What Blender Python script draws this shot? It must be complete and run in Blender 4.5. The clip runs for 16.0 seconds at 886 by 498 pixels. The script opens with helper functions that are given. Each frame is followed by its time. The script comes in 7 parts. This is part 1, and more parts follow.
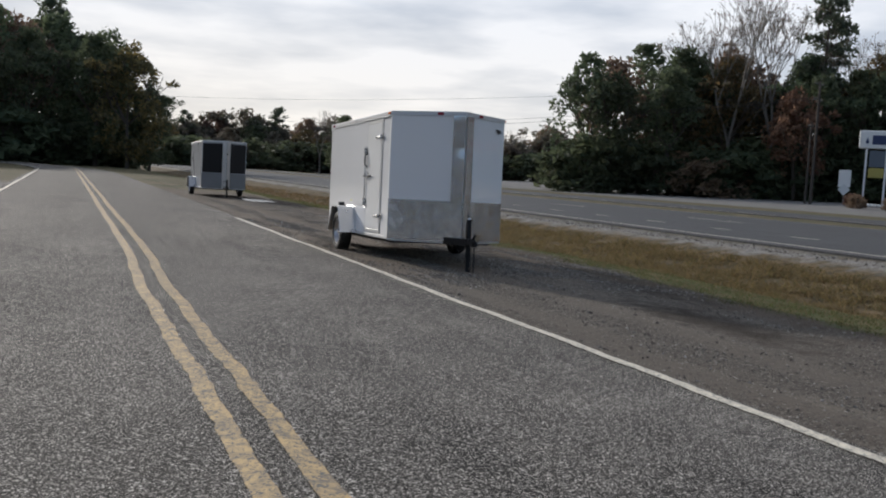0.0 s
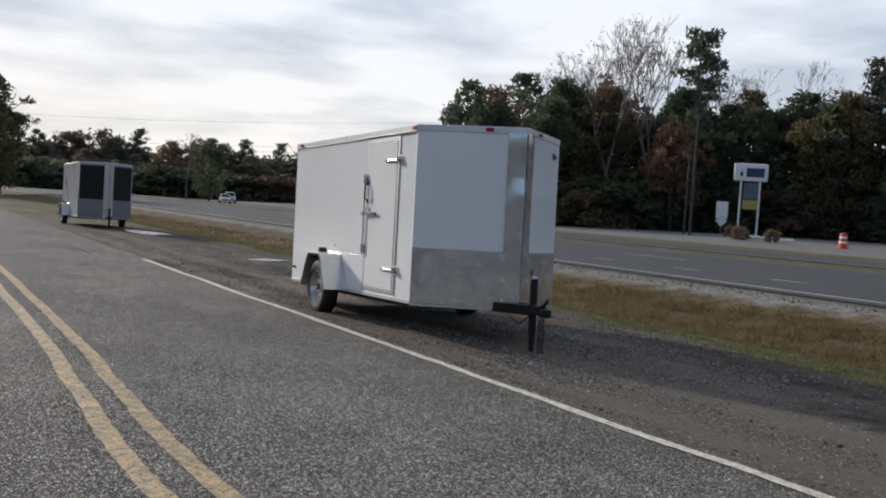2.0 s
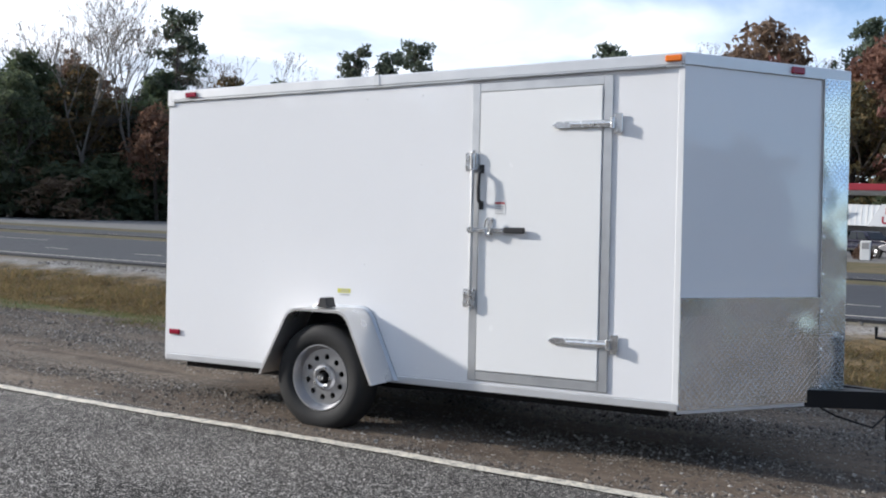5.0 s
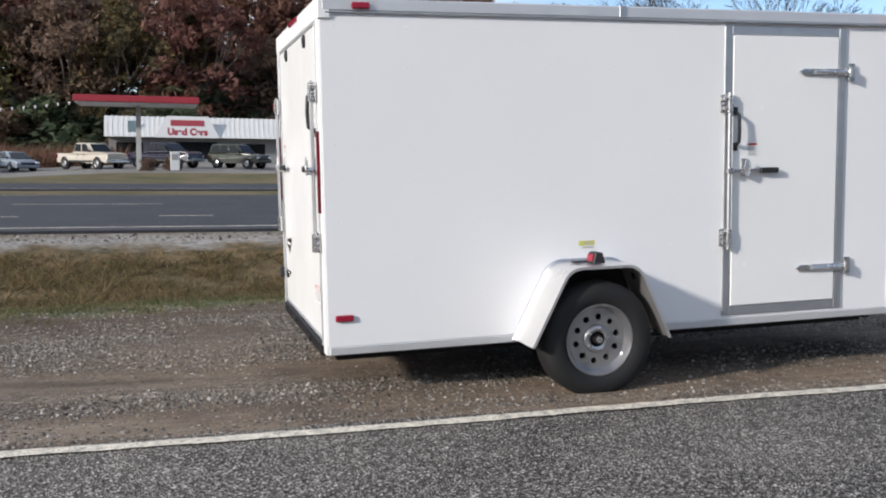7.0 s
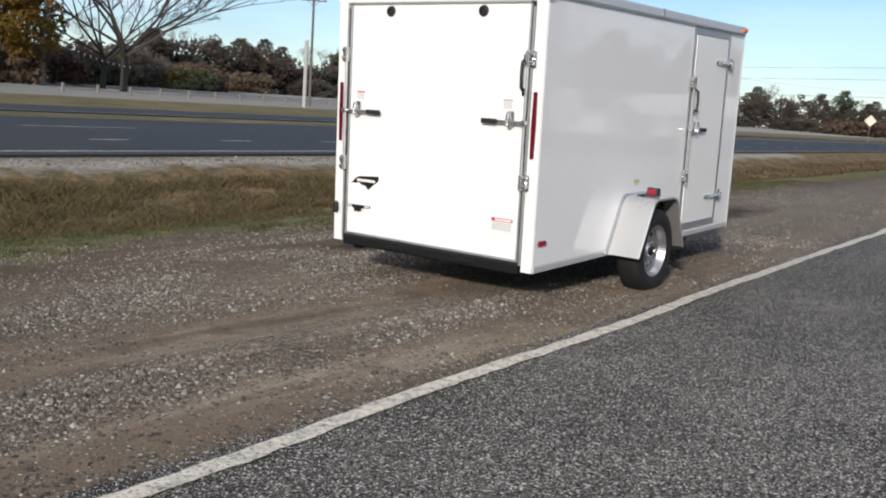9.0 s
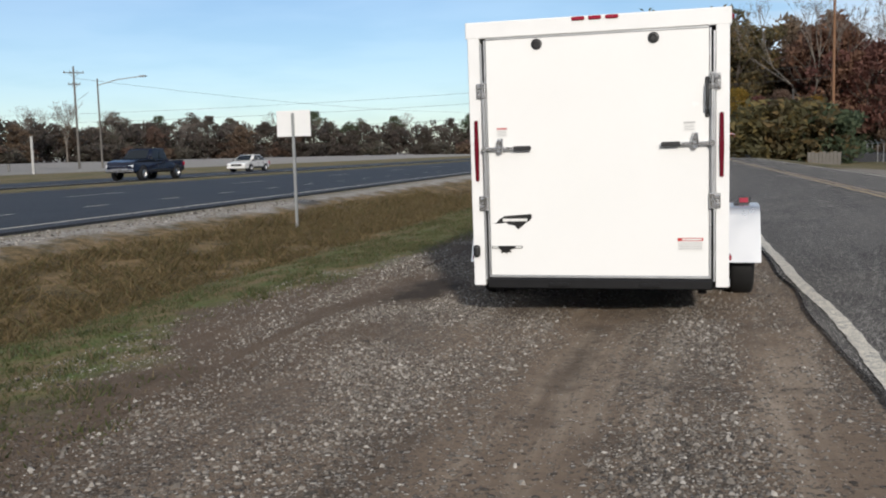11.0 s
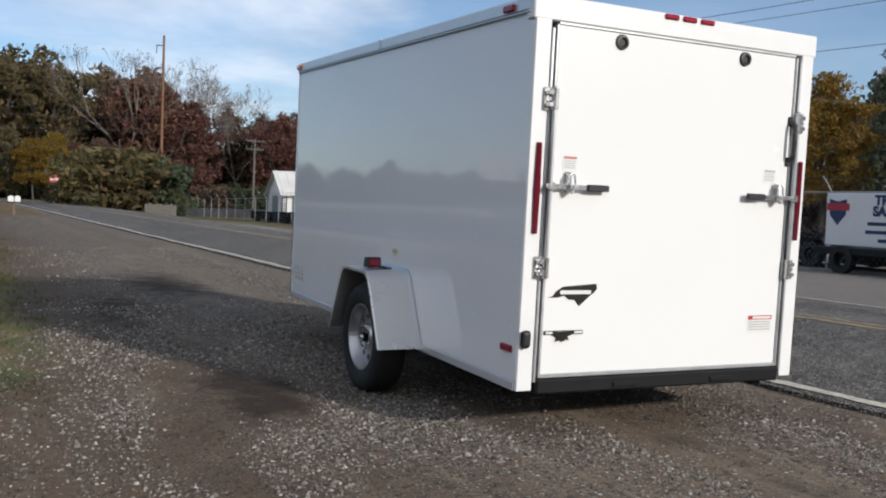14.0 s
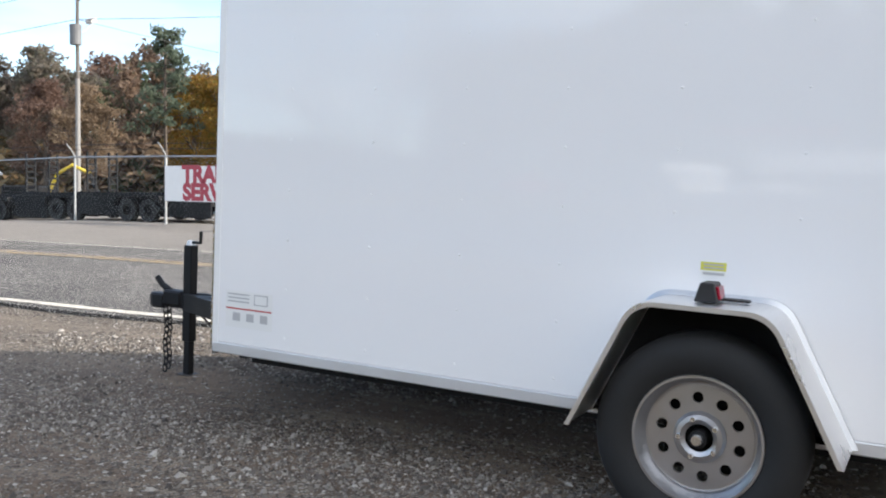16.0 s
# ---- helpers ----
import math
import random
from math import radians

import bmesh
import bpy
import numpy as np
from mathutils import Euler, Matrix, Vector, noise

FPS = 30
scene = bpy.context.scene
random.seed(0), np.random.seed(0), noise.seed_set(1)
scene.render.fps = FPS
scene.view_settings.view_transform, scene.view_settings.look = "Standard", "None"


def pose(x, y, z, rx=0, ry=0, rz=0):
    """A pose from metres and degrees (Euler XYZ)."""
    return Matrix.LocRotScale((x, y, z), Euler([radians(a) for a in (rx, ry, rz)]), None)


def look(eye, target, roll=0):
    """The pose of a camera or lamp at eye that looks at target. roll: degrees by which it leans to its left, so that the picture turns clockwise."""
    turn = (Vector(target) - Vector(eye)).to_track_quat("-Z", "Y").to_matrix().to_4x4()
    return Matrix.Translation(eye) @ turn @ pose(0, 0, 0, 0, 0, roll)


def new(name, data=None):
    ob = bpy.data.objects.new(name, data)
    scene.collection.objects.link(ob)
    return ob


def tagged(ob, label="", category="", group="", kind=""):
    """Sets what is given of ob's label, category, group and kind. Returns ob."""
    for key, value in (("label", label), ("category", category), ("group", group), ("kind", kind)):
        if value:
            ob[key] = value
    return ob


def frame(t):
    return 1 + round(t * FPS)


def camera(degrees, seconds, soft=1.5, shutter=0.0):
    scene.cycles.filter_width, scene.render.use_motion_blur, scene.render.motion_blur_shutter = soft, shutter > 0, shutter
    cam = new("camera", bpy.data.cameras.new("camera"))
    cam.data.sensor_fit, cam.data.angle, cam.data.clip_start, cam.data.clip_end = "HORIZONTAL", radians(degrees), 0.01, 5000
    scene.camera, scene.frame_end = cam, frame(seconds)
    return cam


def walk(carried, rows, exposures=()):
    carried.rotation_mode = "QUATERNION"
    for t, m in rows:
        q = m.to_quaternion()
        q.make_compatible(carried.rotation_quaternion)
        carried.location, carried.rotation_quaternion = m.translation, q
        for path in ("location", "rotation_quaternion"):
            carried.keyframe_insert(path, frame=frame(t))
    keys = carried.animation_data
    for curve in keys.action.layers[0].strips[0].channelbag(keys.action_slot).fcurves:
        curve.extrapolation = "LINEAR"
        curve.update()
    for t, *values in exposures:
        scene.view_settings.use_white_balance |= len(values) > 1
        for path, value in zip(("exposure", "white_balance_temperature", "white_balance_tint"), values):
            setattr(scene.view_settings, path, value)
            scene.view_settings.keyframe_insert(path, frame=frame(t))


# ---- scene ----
cam = camera(50.2, 16.0, soft=2.0)
# seconds, eye, target, roll
PATH = [
    (0, (5.141, 17.287, 1.392), (4.437, 15.422, 1.236), 3.2),
    (0.5, (5.179, 16.43, 1.399), (4.441, 14.576, 1.266), 3.4),
    (1, (5.316, 15.225, 1.399), (4.529, 13.389, 1.288), 3.5),
    (1.5, (5.411, 13.957, 1.418), (4.569, 12.145, 1.317), 3.8),
    (2, (5.505, 12.692, 1.413), (4.542, 10.941, 1.33), 3.8),
    (2.5, (5.582, 11.356, 1.418), (4.484, 9.686, 1.348), 3.9),
    (3, (5.641, 10.134, 1.406), (4.422, 8.55, 1.35), 3.7),
    (3.2, (5.645, 9.642, 1.409), (4.377, 8.097, 1.355), 3.7),
    (5.3, (5.992, 3.907, 1.302), (4.14, 3.157, 1.215), 1.8),
    (5.5, (5.972, 3.168, 1.341), (4.069, 2.565, 1.215), 1.2),
    (6, (6.053, 1.769, 1.394), (4.094, 1.4, 1.223), -0.4),
    (6.5, (6.081, 0.455, 1.378), (4.09, 0.548, 1.211), -0.1),
    (7, (5.997, -0.873, 1.352), (4.087, -0.308, 1.165), 0.6),
    (7.5, (5.788, -2.186, 1.38), (4.059, -1.218, 1.111), 2.1),
    (8, (5.605, -3.601, 1.401), (3.971, -2.489, 1.093), 2.4),
    (8.5, (4.83, -4.621, 1.39), (3.418, -3.24, 1.073), 3.9),
    (9, (4.165, -5.54, 1.365), (3.003, -3.939, 1.068), 3.8),
    (9.5, (3.29, -6.242, 1.368), (2.335, -4.509, 1.081), 2.5),
    (10, (2.402, -6.77, 1.341), (1.593, -4.961, 1.074), 0.3),
    (10.2, (2.071, -6.933, 1.314), (1.308, -5.101, 1.06), -0.7),
    (12.3, (-1.44, -6.596, 1.248), (-1.207, -4.614, 1.117), 1.2),
    (12.5, (-1.736, -6.386, 1.243), (-1.351, -4.428, 1.117), 1.3),
    (13, (-2.433, -5.657, 1.242), (-1.892, -3.735, 1.127), 1.2),
    (13.5, (-2.972, -4.824, 1.21), (-2.29, -2.947, 1.109), 1.7),
    (14, (-3.31, -3.997, 1.167), (-2.424, -2.206, 1.079), 2.2),
    (14.5, (-3.584, -3.01, 1.149), (-2.481, -1.343, 1.092), 2.4),
    (15, (-3.827, -1.76, 1.15), (-2.539, -0.23, 1.163), 2.6),
    (15.5, (-4.04, -0.549, 1.1), (-2.545, 0.78, 1.06), 2.8),
    (16, (-4.13, 0.845, 1.115), (-2.365, 1.778, 0.99), 1.1),
]
EXPOSURES = [(0.0, 0.15, 6300, 10), (3.0, 0.3, 6250, 10), (5.5, 0.85, 6000, 10), (7.0, 0.68, 6150, 11), (8.5, 0.40, 6250, 10), (10.0, 0.33, 6350, 10), (12.5, 0.05, 6200, 10), (14.0, 0.2, 6150, 10), (14.8, 0.26, 6150, 10), (15.0, 0.27, 6150, 10), (15.5, 0.8, 6300, 10), (16.0, 1.66, 6450, 10)]
walk(cam, [(t, look(eye, target, roll)) for t, eye, target, roll in PATH], EXPOSURES)

# ---- world and sun: low autumn sun behind thin cloud to the south ----
SUN_TO = Vector((0.33, -0.88, 0.35)).normalized()
world = bpy.data.worlds.new("sky")
scene.world = world
world.use_nodes = True
wn, wl = world.node_tree.nodes, world.node_tree.links
wn.clear()
sky = wn.new("ShaderNodeTexSky")
sky.sky_type, sky.sun_disc = "NISHITA", False
sky.sun_elevation, sky.sun_rotation = math.asin(SUN_TO.z), math.atan2(SUN_TO.x, SUN_TO.y)
sky.air_density, sky.dust_density, sky.ozone_density = 1.0, 0.25, 4.0
tc = wn.new("ShaderNodeTexCoord")
sep = wn.new("ShaderNodeSeparateXYZ")
wl.new(tc.outputs["Generated"], sep.inputs[0])


def wmath(op, a, b=None, clamp=False):
    n = wn.new("ShaderNodeMath")
    n.operation, n.use_clamp = op, clamp
    for k, v in enumerate((a, b)):
        if v is None:
            continue
        if isinstance(v, (int, float)):
            n.inputs[k].default_value = v
        else:
            wl.new(v, n.inputs[k])
    return n.outputs[0]


# cloud layer: directions laid on a flat sheet overhead
zz = wmath("ADD", wmath("MAXIMUM", sep.outputs["Z"], 0.0), 0.10)
flat = wn.new("ShaderNodeCombineXYZ")
wl.new(wmath("DIVIDE", sep.outputs["X"], zz), flat.inputs[0])
wl.new(wmath("DIVIDE", sep.outputs["Y"], zz), flat.inputs[1])
cn = wn.new("ShaderNodeTexNoise")
cn.inputs["Scale"].default_value, cn.inputs["Detail"].default_value, cn.inputs["Roughness"].default_value = 0.55, 7.0, 0.55
cn.inputs["Distortion"].default_value = 0.4
wl.new(flat.outputs[0], cn.inputs["Vector"])
cover = wmath("MULTIPLY", sep.outputs["Y"], -0.30)      # more cloud to the south
bank = wn.new("ShaderNodeVectorMath")                    # a bank of white cloud low in the north
bank.operation = "DOT_PRODUCT"
wl.new(tc.outputs["Generated"], bank.inputs[0])
bank.inputs[1].default_value = Vector((0.23, 0.94, 0.26)).normalized()
cover = wmath("ADD", cover, wmath("MULTIPLY", wmath("MULTIPLY", wmath("SUBTRACT", bank.outputs["Value"], 0.92), 13.0, True), 0.33))
cf = wmath("MULTIPLY", wmath("ADD", cn.outputs["Fac"], wmath("SUBTRACT", cover, 0.345)), 4.0, True)
cn2 = wn.new("ShaderNodeTexNoise")
cn2.inputs["Scale"].default_value, cn2.inputs["Detail"].default_value = 0.9, 5.0
wl.new(flat.outputs[0], cn2.inputs["Vector"])
# thin cloud glows white, thick cloud greys
thick = wn.new("ShaderNodeMixRGB")
thick.inputs[1].default_value, thick.inputs[2].default_value = (8.6, 8.7, 9.0, 1), (5.0, 5.5, 6.3, 1)
wl.new(wmath("MULTIPLY", wmath("SUBTRACT", cn2.outputs["Fac"], 0.44), 6.0, True), thick.inputs[0])
mixc = wn.new("ShaderNodeMixRGB")
wl.new(wmath("MULTIPLY", wmath("MAXIMUM", cf, 0.16), 0.92), mixc.inputs[0])
wl.new(sky.outputs[0], mixc.inputs[1])
wl.new(thick.outputs[0], mixc.inputs[2])
# warm veil low in the south, below the sun
warm = wn.new("ShaderNodeMixRGB")
warm.inputs[2].default_value = (9.4, 8.3, 6.9, 1)
low_ = wmath("SUBTRACT", 1.0, wmath("MULTIPLY", sep.outputs["Z"], 4.5), True)
south_ = wmath("MULTIPLY", wmath("SUBTRACT", wmath("MULTIPLY", sep.outputs["Y"], -1.0), 0.55), 2.2, True)
wl.new(wmath("MULTIPLY", wmath("MULTIPLY", low_, south_), 0.75), warm.inputs[0])
wl.new(mixc.outputs[0], warm.inputs[1])
bg = wn.new("ShaderNodeBackground")
bg.inputs["Strength"].default_value = 0.10
wl.new(warm.outputs[0], bg.inputs["Color"])
wo = wn.new("ShaderNodeOutputWorld")
wl.new(bg.outputs[0], wo.inputs["Surface"])

sun = new("sun", bpy.data.lights.new("sun", "SUN"))
sun.data.energy, sun.data.angle, sun.data.color = 3.0, radians(3.5), (1.0, 0.915, 0.81)
sun.matrix_world = look(SUN_TO * 50, (0, 0, 0))


# ---- materials ----
def mat(name, colour, rough=0.6, metal=0.0, spec=0.5):
    m = bpy.data.materials.new(name)
    m.use_nodes = True
    b = m.node_tree.nodes["Principled BSDF"]
    b.inputs["Base Color"].default_value = (*colour, 1)
    b.inputs["Roughness"].default_value, b.inputs["Metallic"].default_value = rough, metal
    b.inputs["Specular IOR Level"].default_value = spec
    return m


class Nodes:
    """Small helper for node trees of materials."""

    def __init__(self, m):
        self.t = m.node_tree
        self.b = self.t.nodes["Principled BSDF"]

    def n(self, kind, **ins):
        node = self.t.nodes.new("ShaderNode" + kind)
        for k, v in ins.items():
            self.put(node.inputs[k.replace("_", " ")], v)
        return node

    def put(self, sock, v):
        if hasattr(v, "is_linked"):
            self.t.links.new(v, sock)
        else:
            sock.default_value = v

    def obj(self):
        return self.n("TexCoord").outputs["Object"]

    def noise(self, scale, detail=4.0, rough=0.55, vec=None, dist=0.0):
        node = self.n("TexNoise", Scale=scale, Detail=detail, Roughness=rough, Distortion=dist)
        self.put(node.inputs["Vector"], vec or self.obj())
        return node.outputs["Fac"]

    def voro(self, scale, vec=None, out="Distance", feature="F1"):
        node = self.n("TexVoronoi", Scale=scale)
        node.feature = feature
        self.put(node.inputs["Vector"], vec or self.obj())
        return node.outputs[out]

    def ramp(self, fac, *stops):
        node = self.n("ValToRGB")
        self.put(node.inputs[0], fac)
        e = node.color_ramp.elements
        while len(e) < len(stops):
            e.new(0.5)
        for el, (p, c) in zip(e, stops):
            el.position = p
            el.color = (*c, 1) if isinstance(c, tuple) else (c, c, c, 1)
        return node.outputs[0]

    def mix(self, fac, a, b, kind="MIX"):
        node = self.n("MixRGB")
        node.blend_type = kind
        for s, v in zip(node.inputs, (fac, a, b)):
            self.put(s, (*v, 1) if isinstance(v, tuple) else v)
        return node.outputs[0]

    def math(self, op, a, b=0.0, clamp=False):
        node = self.n("Math")
        node.operation, node.use_clamp = op, clamp
        self.put(node.inputs[0], a), self.put(node.inputs[1], b)
        return node.outputs[0]

    def bump(self, height, strength=0.5, dist=0.01):
        node = self.n("Bump", Strength=strength, Distance=dist, Height=height)
        self.put(self.b.inputs["Normal"], node.outputs[0])

    def colour(self, v):
        self.put(self.b.inputs["Base Color"], v)

    def rough(self, v):
        self.put(self.b.inputs["Roughness"], v)


def plain(name, colour, rough=0.6, metal=0.0, var=0.12, scale=6.0, bump=0.0, spec=0.5, fine=90.0):
    """A surface with soft stains and fine grain."""
    m = mat(name, colour, rough, metal, spec)
    k = Nodes(m)
    big, small = k.noise(scale, 5), k.noise(fine, 3)
    lo, hi = tuple(c * (1 - var) for c in colour), tuple(min(1, c * (1 + var * 0.6)) for c in colour)
    k.colour(k.mix(k.math("MULTIPLY", small, 0.25), k.mix(big, lo, hi), lo))
    k.rough(k.math("ADD", k.math("MULTIPLY", big, min(0.2, rough)), rough - 0.5 * min(0.2, rough)))
    if bump:
        k.bump(small, bump, 0.004)
    return m


def asphalt_mat(name, dark, light, chip, rough=0.9, spec=0.15):
    m = mat(name, dark, rough, 0, spec)
    k = Nodes(m)
    patch, streak = k.noise(0.45, 6, 0.66), k.noise(2.2, 4)
    cell = k.voro(125, out="Color")
    cell2 = k.voro(250, out="Color")
    chips = k.math("MULTIPLY", k.math("GREATER_THAN", k.n("SeparateXYZ", Vector=cell).outputs[0], 0.865), k.math("ADD", 0.25, k.n("SeparateXYZ", Vector=cell).outputs[2]))
    chips = k.math("MAXIMUM", chips, k.math("MULTIPLY", k.math("GREATER_THAN", k.n("SeparateXYZ", Vector=cell2).outputs[0], 0.86), 0.75))
    fine = k.noise(260, 3)
    base = k.mix(k.ramp(patch, (0.40, 0.0), (0.62, 1.0)), dark, light)
    along_ = k.n("Mapping", Vector=k.obj())
    along_.inputs["Scale"].default_value = (1.7, 0.05, 1.0)
    wheel_ = k.ramp(k.noise(1.0, 4, 0.6, along_.outputs[0]), (0.45, 0.0), (0.65, 1.0))
    base = k.mix(k.math("MULTIPLY", wheel_, 0.35), base, tuple(c * 1.45 for c in light))
    base = k.mix(k.math("MULTIPLY", k.ramp(streak, (0.4, 0.0), (0.75, 1.0)), 0.35), base, tuple(c * 0.6 for c in dark))
    base = k.mix(k.math("MULTIPLY", chips, k.math("ADD", k.math("MULTIPLY", fine, 0.8), 0.2)), base, chip)
    pit = k.math("GREATER_THAN", k.n("SeparateXYZ", Vector=cell).outputs[1], 0.72)
    base = k.mix(k.math("MULTIPLY", pit, 0.85), base, tuple(c * 0.2 for c in dark))
    k.colour(base)
    k.b.inputs["Diffuse Roughness"].default_value = 0.0
    d = k.voro(125)
    k.bump(k.math("SUBTRACT", fine, k.math("MULTIPLY", d, 0.9)), 0.45, 0.003)
    return m


ASPHALT = asphalt_mat("worn_asphalt", (0.033, 0.030, 0.0265), (0.110, 0.100, 0.087), (0.96, 0.89, 0.80))
HIGHWAY = asphalt_mat("dark_asphalt", (0.027, 0.029, 0.034), (0.042, 0.044, 0.050), (0.075, 0.076, 0.08), 0.72, 0.28)


def paint_line(name, colour, wear):
    m = mat(name, colour, 0.7)
    k = Nodes(m)
    worn = k.math("MULTIPLY", k.ramp(k.noise(14, 6, 0.7), (0.42, 0.0), (0.62, 1.0)), wear)
    chips = k.math("GREATER_THAN", k.n("SeparateXYZ", Vector=k.voro(95, out="Color")).outputs[0], 0.80)
    k.colour(k.mix(k.math("MULTIPLY", k.math("ADD", worn, k.math("MULTIPLY", chips, wear)), 0.8, True), colour, (0.10, 0.10, 0.095)))
    k.bump(k.noise(160, 3), 0.6, 0.005)
    return m


WHITE_LINE = paint_line("white_road_paint", (0.74, 0.67, 0.54), 0.6)
YELLOW_LINE = paint_line("yellow_road_paint", (0.50, 0.345, 0.155), 0.9)


# how thick the stones lie across the shoulder: distance from the road's line, share
BANDS = ((-2.7, 0.45), (-2.1, 0.65), (-1.7, 0.75), (-0.9, 0.9), (-0.35, 0.65), (-0.1, 0.12), (0.12, 0.2), (0.3, 0.9), (0.75, 0.9), (0.95, 0.18), (1.18, 0.12), (1.32, 0.7))


def ground_mat():
    """Gravel and dirt by the road, mown grass, straw-coloured ditch grass, pale stone, by distance from the road line."""
    m = mat("verge_ground", (0.2, 0.18, 0.16), 0.95, 0, 0.2)
    k = Nodes(m)
    o = k.n("SeparateXYZ", Vector=k.obj())
    u = k.math("ADD", o.outputs[0], k.math("MULTIPLY", o.outputs[1], 0.022))
    wob = k.math("MULTIPLY", k.math("SUBTRACT", k.noise(0.9, 7, 0.68), 0.5), 2.2)
    uw = k.math("ADD", u, wob)

    def step(at, soft):
        return k.math("DIVIDE", k.math("SUBTRACT", uw, at - soft / 2), soft, True)

    # gravel: angular chips of three sizes, thick in the strips between the wheel tracks, over smooth brown dirt
    sway = k.math("ADD", k.math("MULTIPLY", k.math("SINE", k.math("ADD", k.math("MULTIPLY", o.outputs[1], 0.9), 1.0)), 0.07), k.math("MULTIPLY", k.math("SINE", k.math("MULTIPLY", o.outputs[1], 2.1)), 0.04))
    fine_wob = k.math("MULTIPLY", k.math("SUBTRACT", k.noise(3.5, 5, 0.65), 0.5), 0.45)
    strip = k.math("DIVIDE", k.math("ADD", k.math("ADD", k.math("ADD", u, sway), fine_wob), 3.0), 5.0)
    band = k.ramp(strip, *[((a + 3.0) / 5.0, b) for a, b in BANDS])
    stretch = k.n("Mapping", Vector=k.obj())
    stretch.inputs["Scale"].default_value = (1.0, 0.4, 1.0)
    clump = k.ramp(k.noise(1.7, 6, 0.66, stretch.outputs[0]), (0.36, -0.0), (0.64, 1.0))
    dense = k.math("MULTIPLY", band, k.math("ADD", 0.30, clump), True)
    skew = k.n("VectorMath", Vector=k.obj())
    skew.operation = "ADD"
    nz = k.n("TexNoise", Scale=45.0, Detail=2.0)
    k.put(nz.inputs["Vector"], k.obj())
    sc = k.n("VectorMath", Vector=nz.outputs["Color"])
    sc.operation = "SCALE"
    sc.inputs["Scale"].default_value = 0.014
    k.put(skew.inputs[1], sc.outputs[0])
    dirt = k.mix(k.noise(7, 8, 0.72), (0.064, 0.045, 0.032), (0.188, 0.140, 0.100))
    dirt = k.mix(k.math("MULTIPLY", k.noise(140, 3), 0.35), dirt, (0.20, 0.16, 0.12))
    track = k.n("Mapping", Vector=k.obj())
    track.inputs["Scale"].default_value = (2.6, 0.25, 1.0)
    dust = k.ramp(k.noise(1.0, 6, 0.66, track.outputs[0]), (0.50, 0.0), (0.66, 1.0))
    dirt = k.mix(k.math("MULTIPLY", dust, 0.65), dirt, (0.285, 0.235, 0.182))
    stain = k.ramp(k.noise(1.3, 6, 0.66), (0.54, 0.0), (0.66, 1.0))
    dirt = k.mix(k.math("MULTIPLY", stain, 0.6), dirt, (0.062, 0.047, 0.036))
    # grey crushed stone further along toward the junction
    grey = k.math("DIVIDE", k.math("SUBTRACT", k.math("ADD", o.outputs[1], wob), 4.0), 2.5, True)
    dirt = k.mix(k.math("MULTIPLY", grey, 0.6), dirt, (0.125, 0.110, 0.092))
    shoulder, relief = dirt, k.math("MULTIPLY", k.noise(9, 6, 0.65), 0.35)
    gravel = k.mix(0.5, dirt, (0.24, 0.21, 0.175))
    for size, most, lift in ((96, 0.62, 0.25), (55, 0.60, 0.45), (31, 0.42, 0.9)):
        cells = k.n("SeparateXYZ", Vector=k.voro(size, skew.outputs[0], "Color"))
        dist = k.voro(size, skew.outputs[0])
        there = k.math("LESS_THAN", cells.outputs[0], k.math("ADD", k.math("MULTIPLY", dense, most), 0.05))
        body = k.math("MULTIPLY", there, k.ramp(dist, (0.38, 1.0), (0.47, 0.0)))
        # dark ring just outside each chip: its contact shade, put into the colour
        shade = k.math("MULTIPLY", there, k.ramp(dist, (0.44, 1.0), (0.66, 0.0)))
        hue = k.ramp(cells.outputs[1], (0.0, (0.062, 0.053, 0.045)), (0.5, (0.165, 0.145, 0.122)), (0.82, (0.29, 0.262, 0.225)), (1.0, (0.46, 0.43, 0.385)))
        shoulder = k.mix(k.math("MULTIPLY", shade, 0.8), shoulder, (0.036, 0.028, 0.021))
        shoulder = k.mix(body, shoulder, hue)
        gravel = k.mix(body, gravel, hue)
        relief = k.math("ADD", relief, k.math("MULTIPLY", body, k.math("MULTIPLY", k.math("SUBTRACT", 0.9, dist), lift)))
    mown = k.mix(k.ramp(k.noise(2.0, 8, 0.76), (0.42, 0.0), (0.60, 1.0)), (0.070, 0.094, 0.026), (0.150, 0.112, 0.058))
    straw = k.mix(k.ramp(k.noise(1.9, 7, 0.74), (0.38, 0.0), (0.60, 1.0)), (0.058, 0.048, 0.022), (0.20, 0.138, 0.070))
    straw = k.mix(k.math("MULTIPLY", k.ramp(k.noise(6.5, 5, 0.65), (0.52, 0.0), (0.64, 1.0)), 0.6), straw, (0.036, 0.030, 0.014))
    pale = k.mix(k.n("SeparateXYZ", Vector=k.voro(14, out="Color")).outputs[0], (0.20, 0.195, 0.185), (0.46, 0.45, 0.43))
    farg = k.mix(k.ramp(k.noise(0.35, 7, 0.68), (0.35, 0.0), (0.62, 1.0)), (0.072, 0.074, 0.030), (0.165, 0.128, 0.072))
    lot = k.mix(k.noise(0.8, 6, 0.6), (0.17, 0.16, 0.148), (0.28, 0.268, 0.25))
    base = k.mix(step(-55, 3), lot, farg)
    base = k.mix(step(-9.9, 1.2), base, k.mix(0.45, pale, gravel))
    base = k.mix(step(-9.0, 0.5), base, straw)
    base = k.mix(step(-5.0, 0.9), base, mown)
    bare = k.mix(k.noise(6, 7, 0.7), (0.038, 0.026, 0.016), (0.125, 0.086, 0.056))
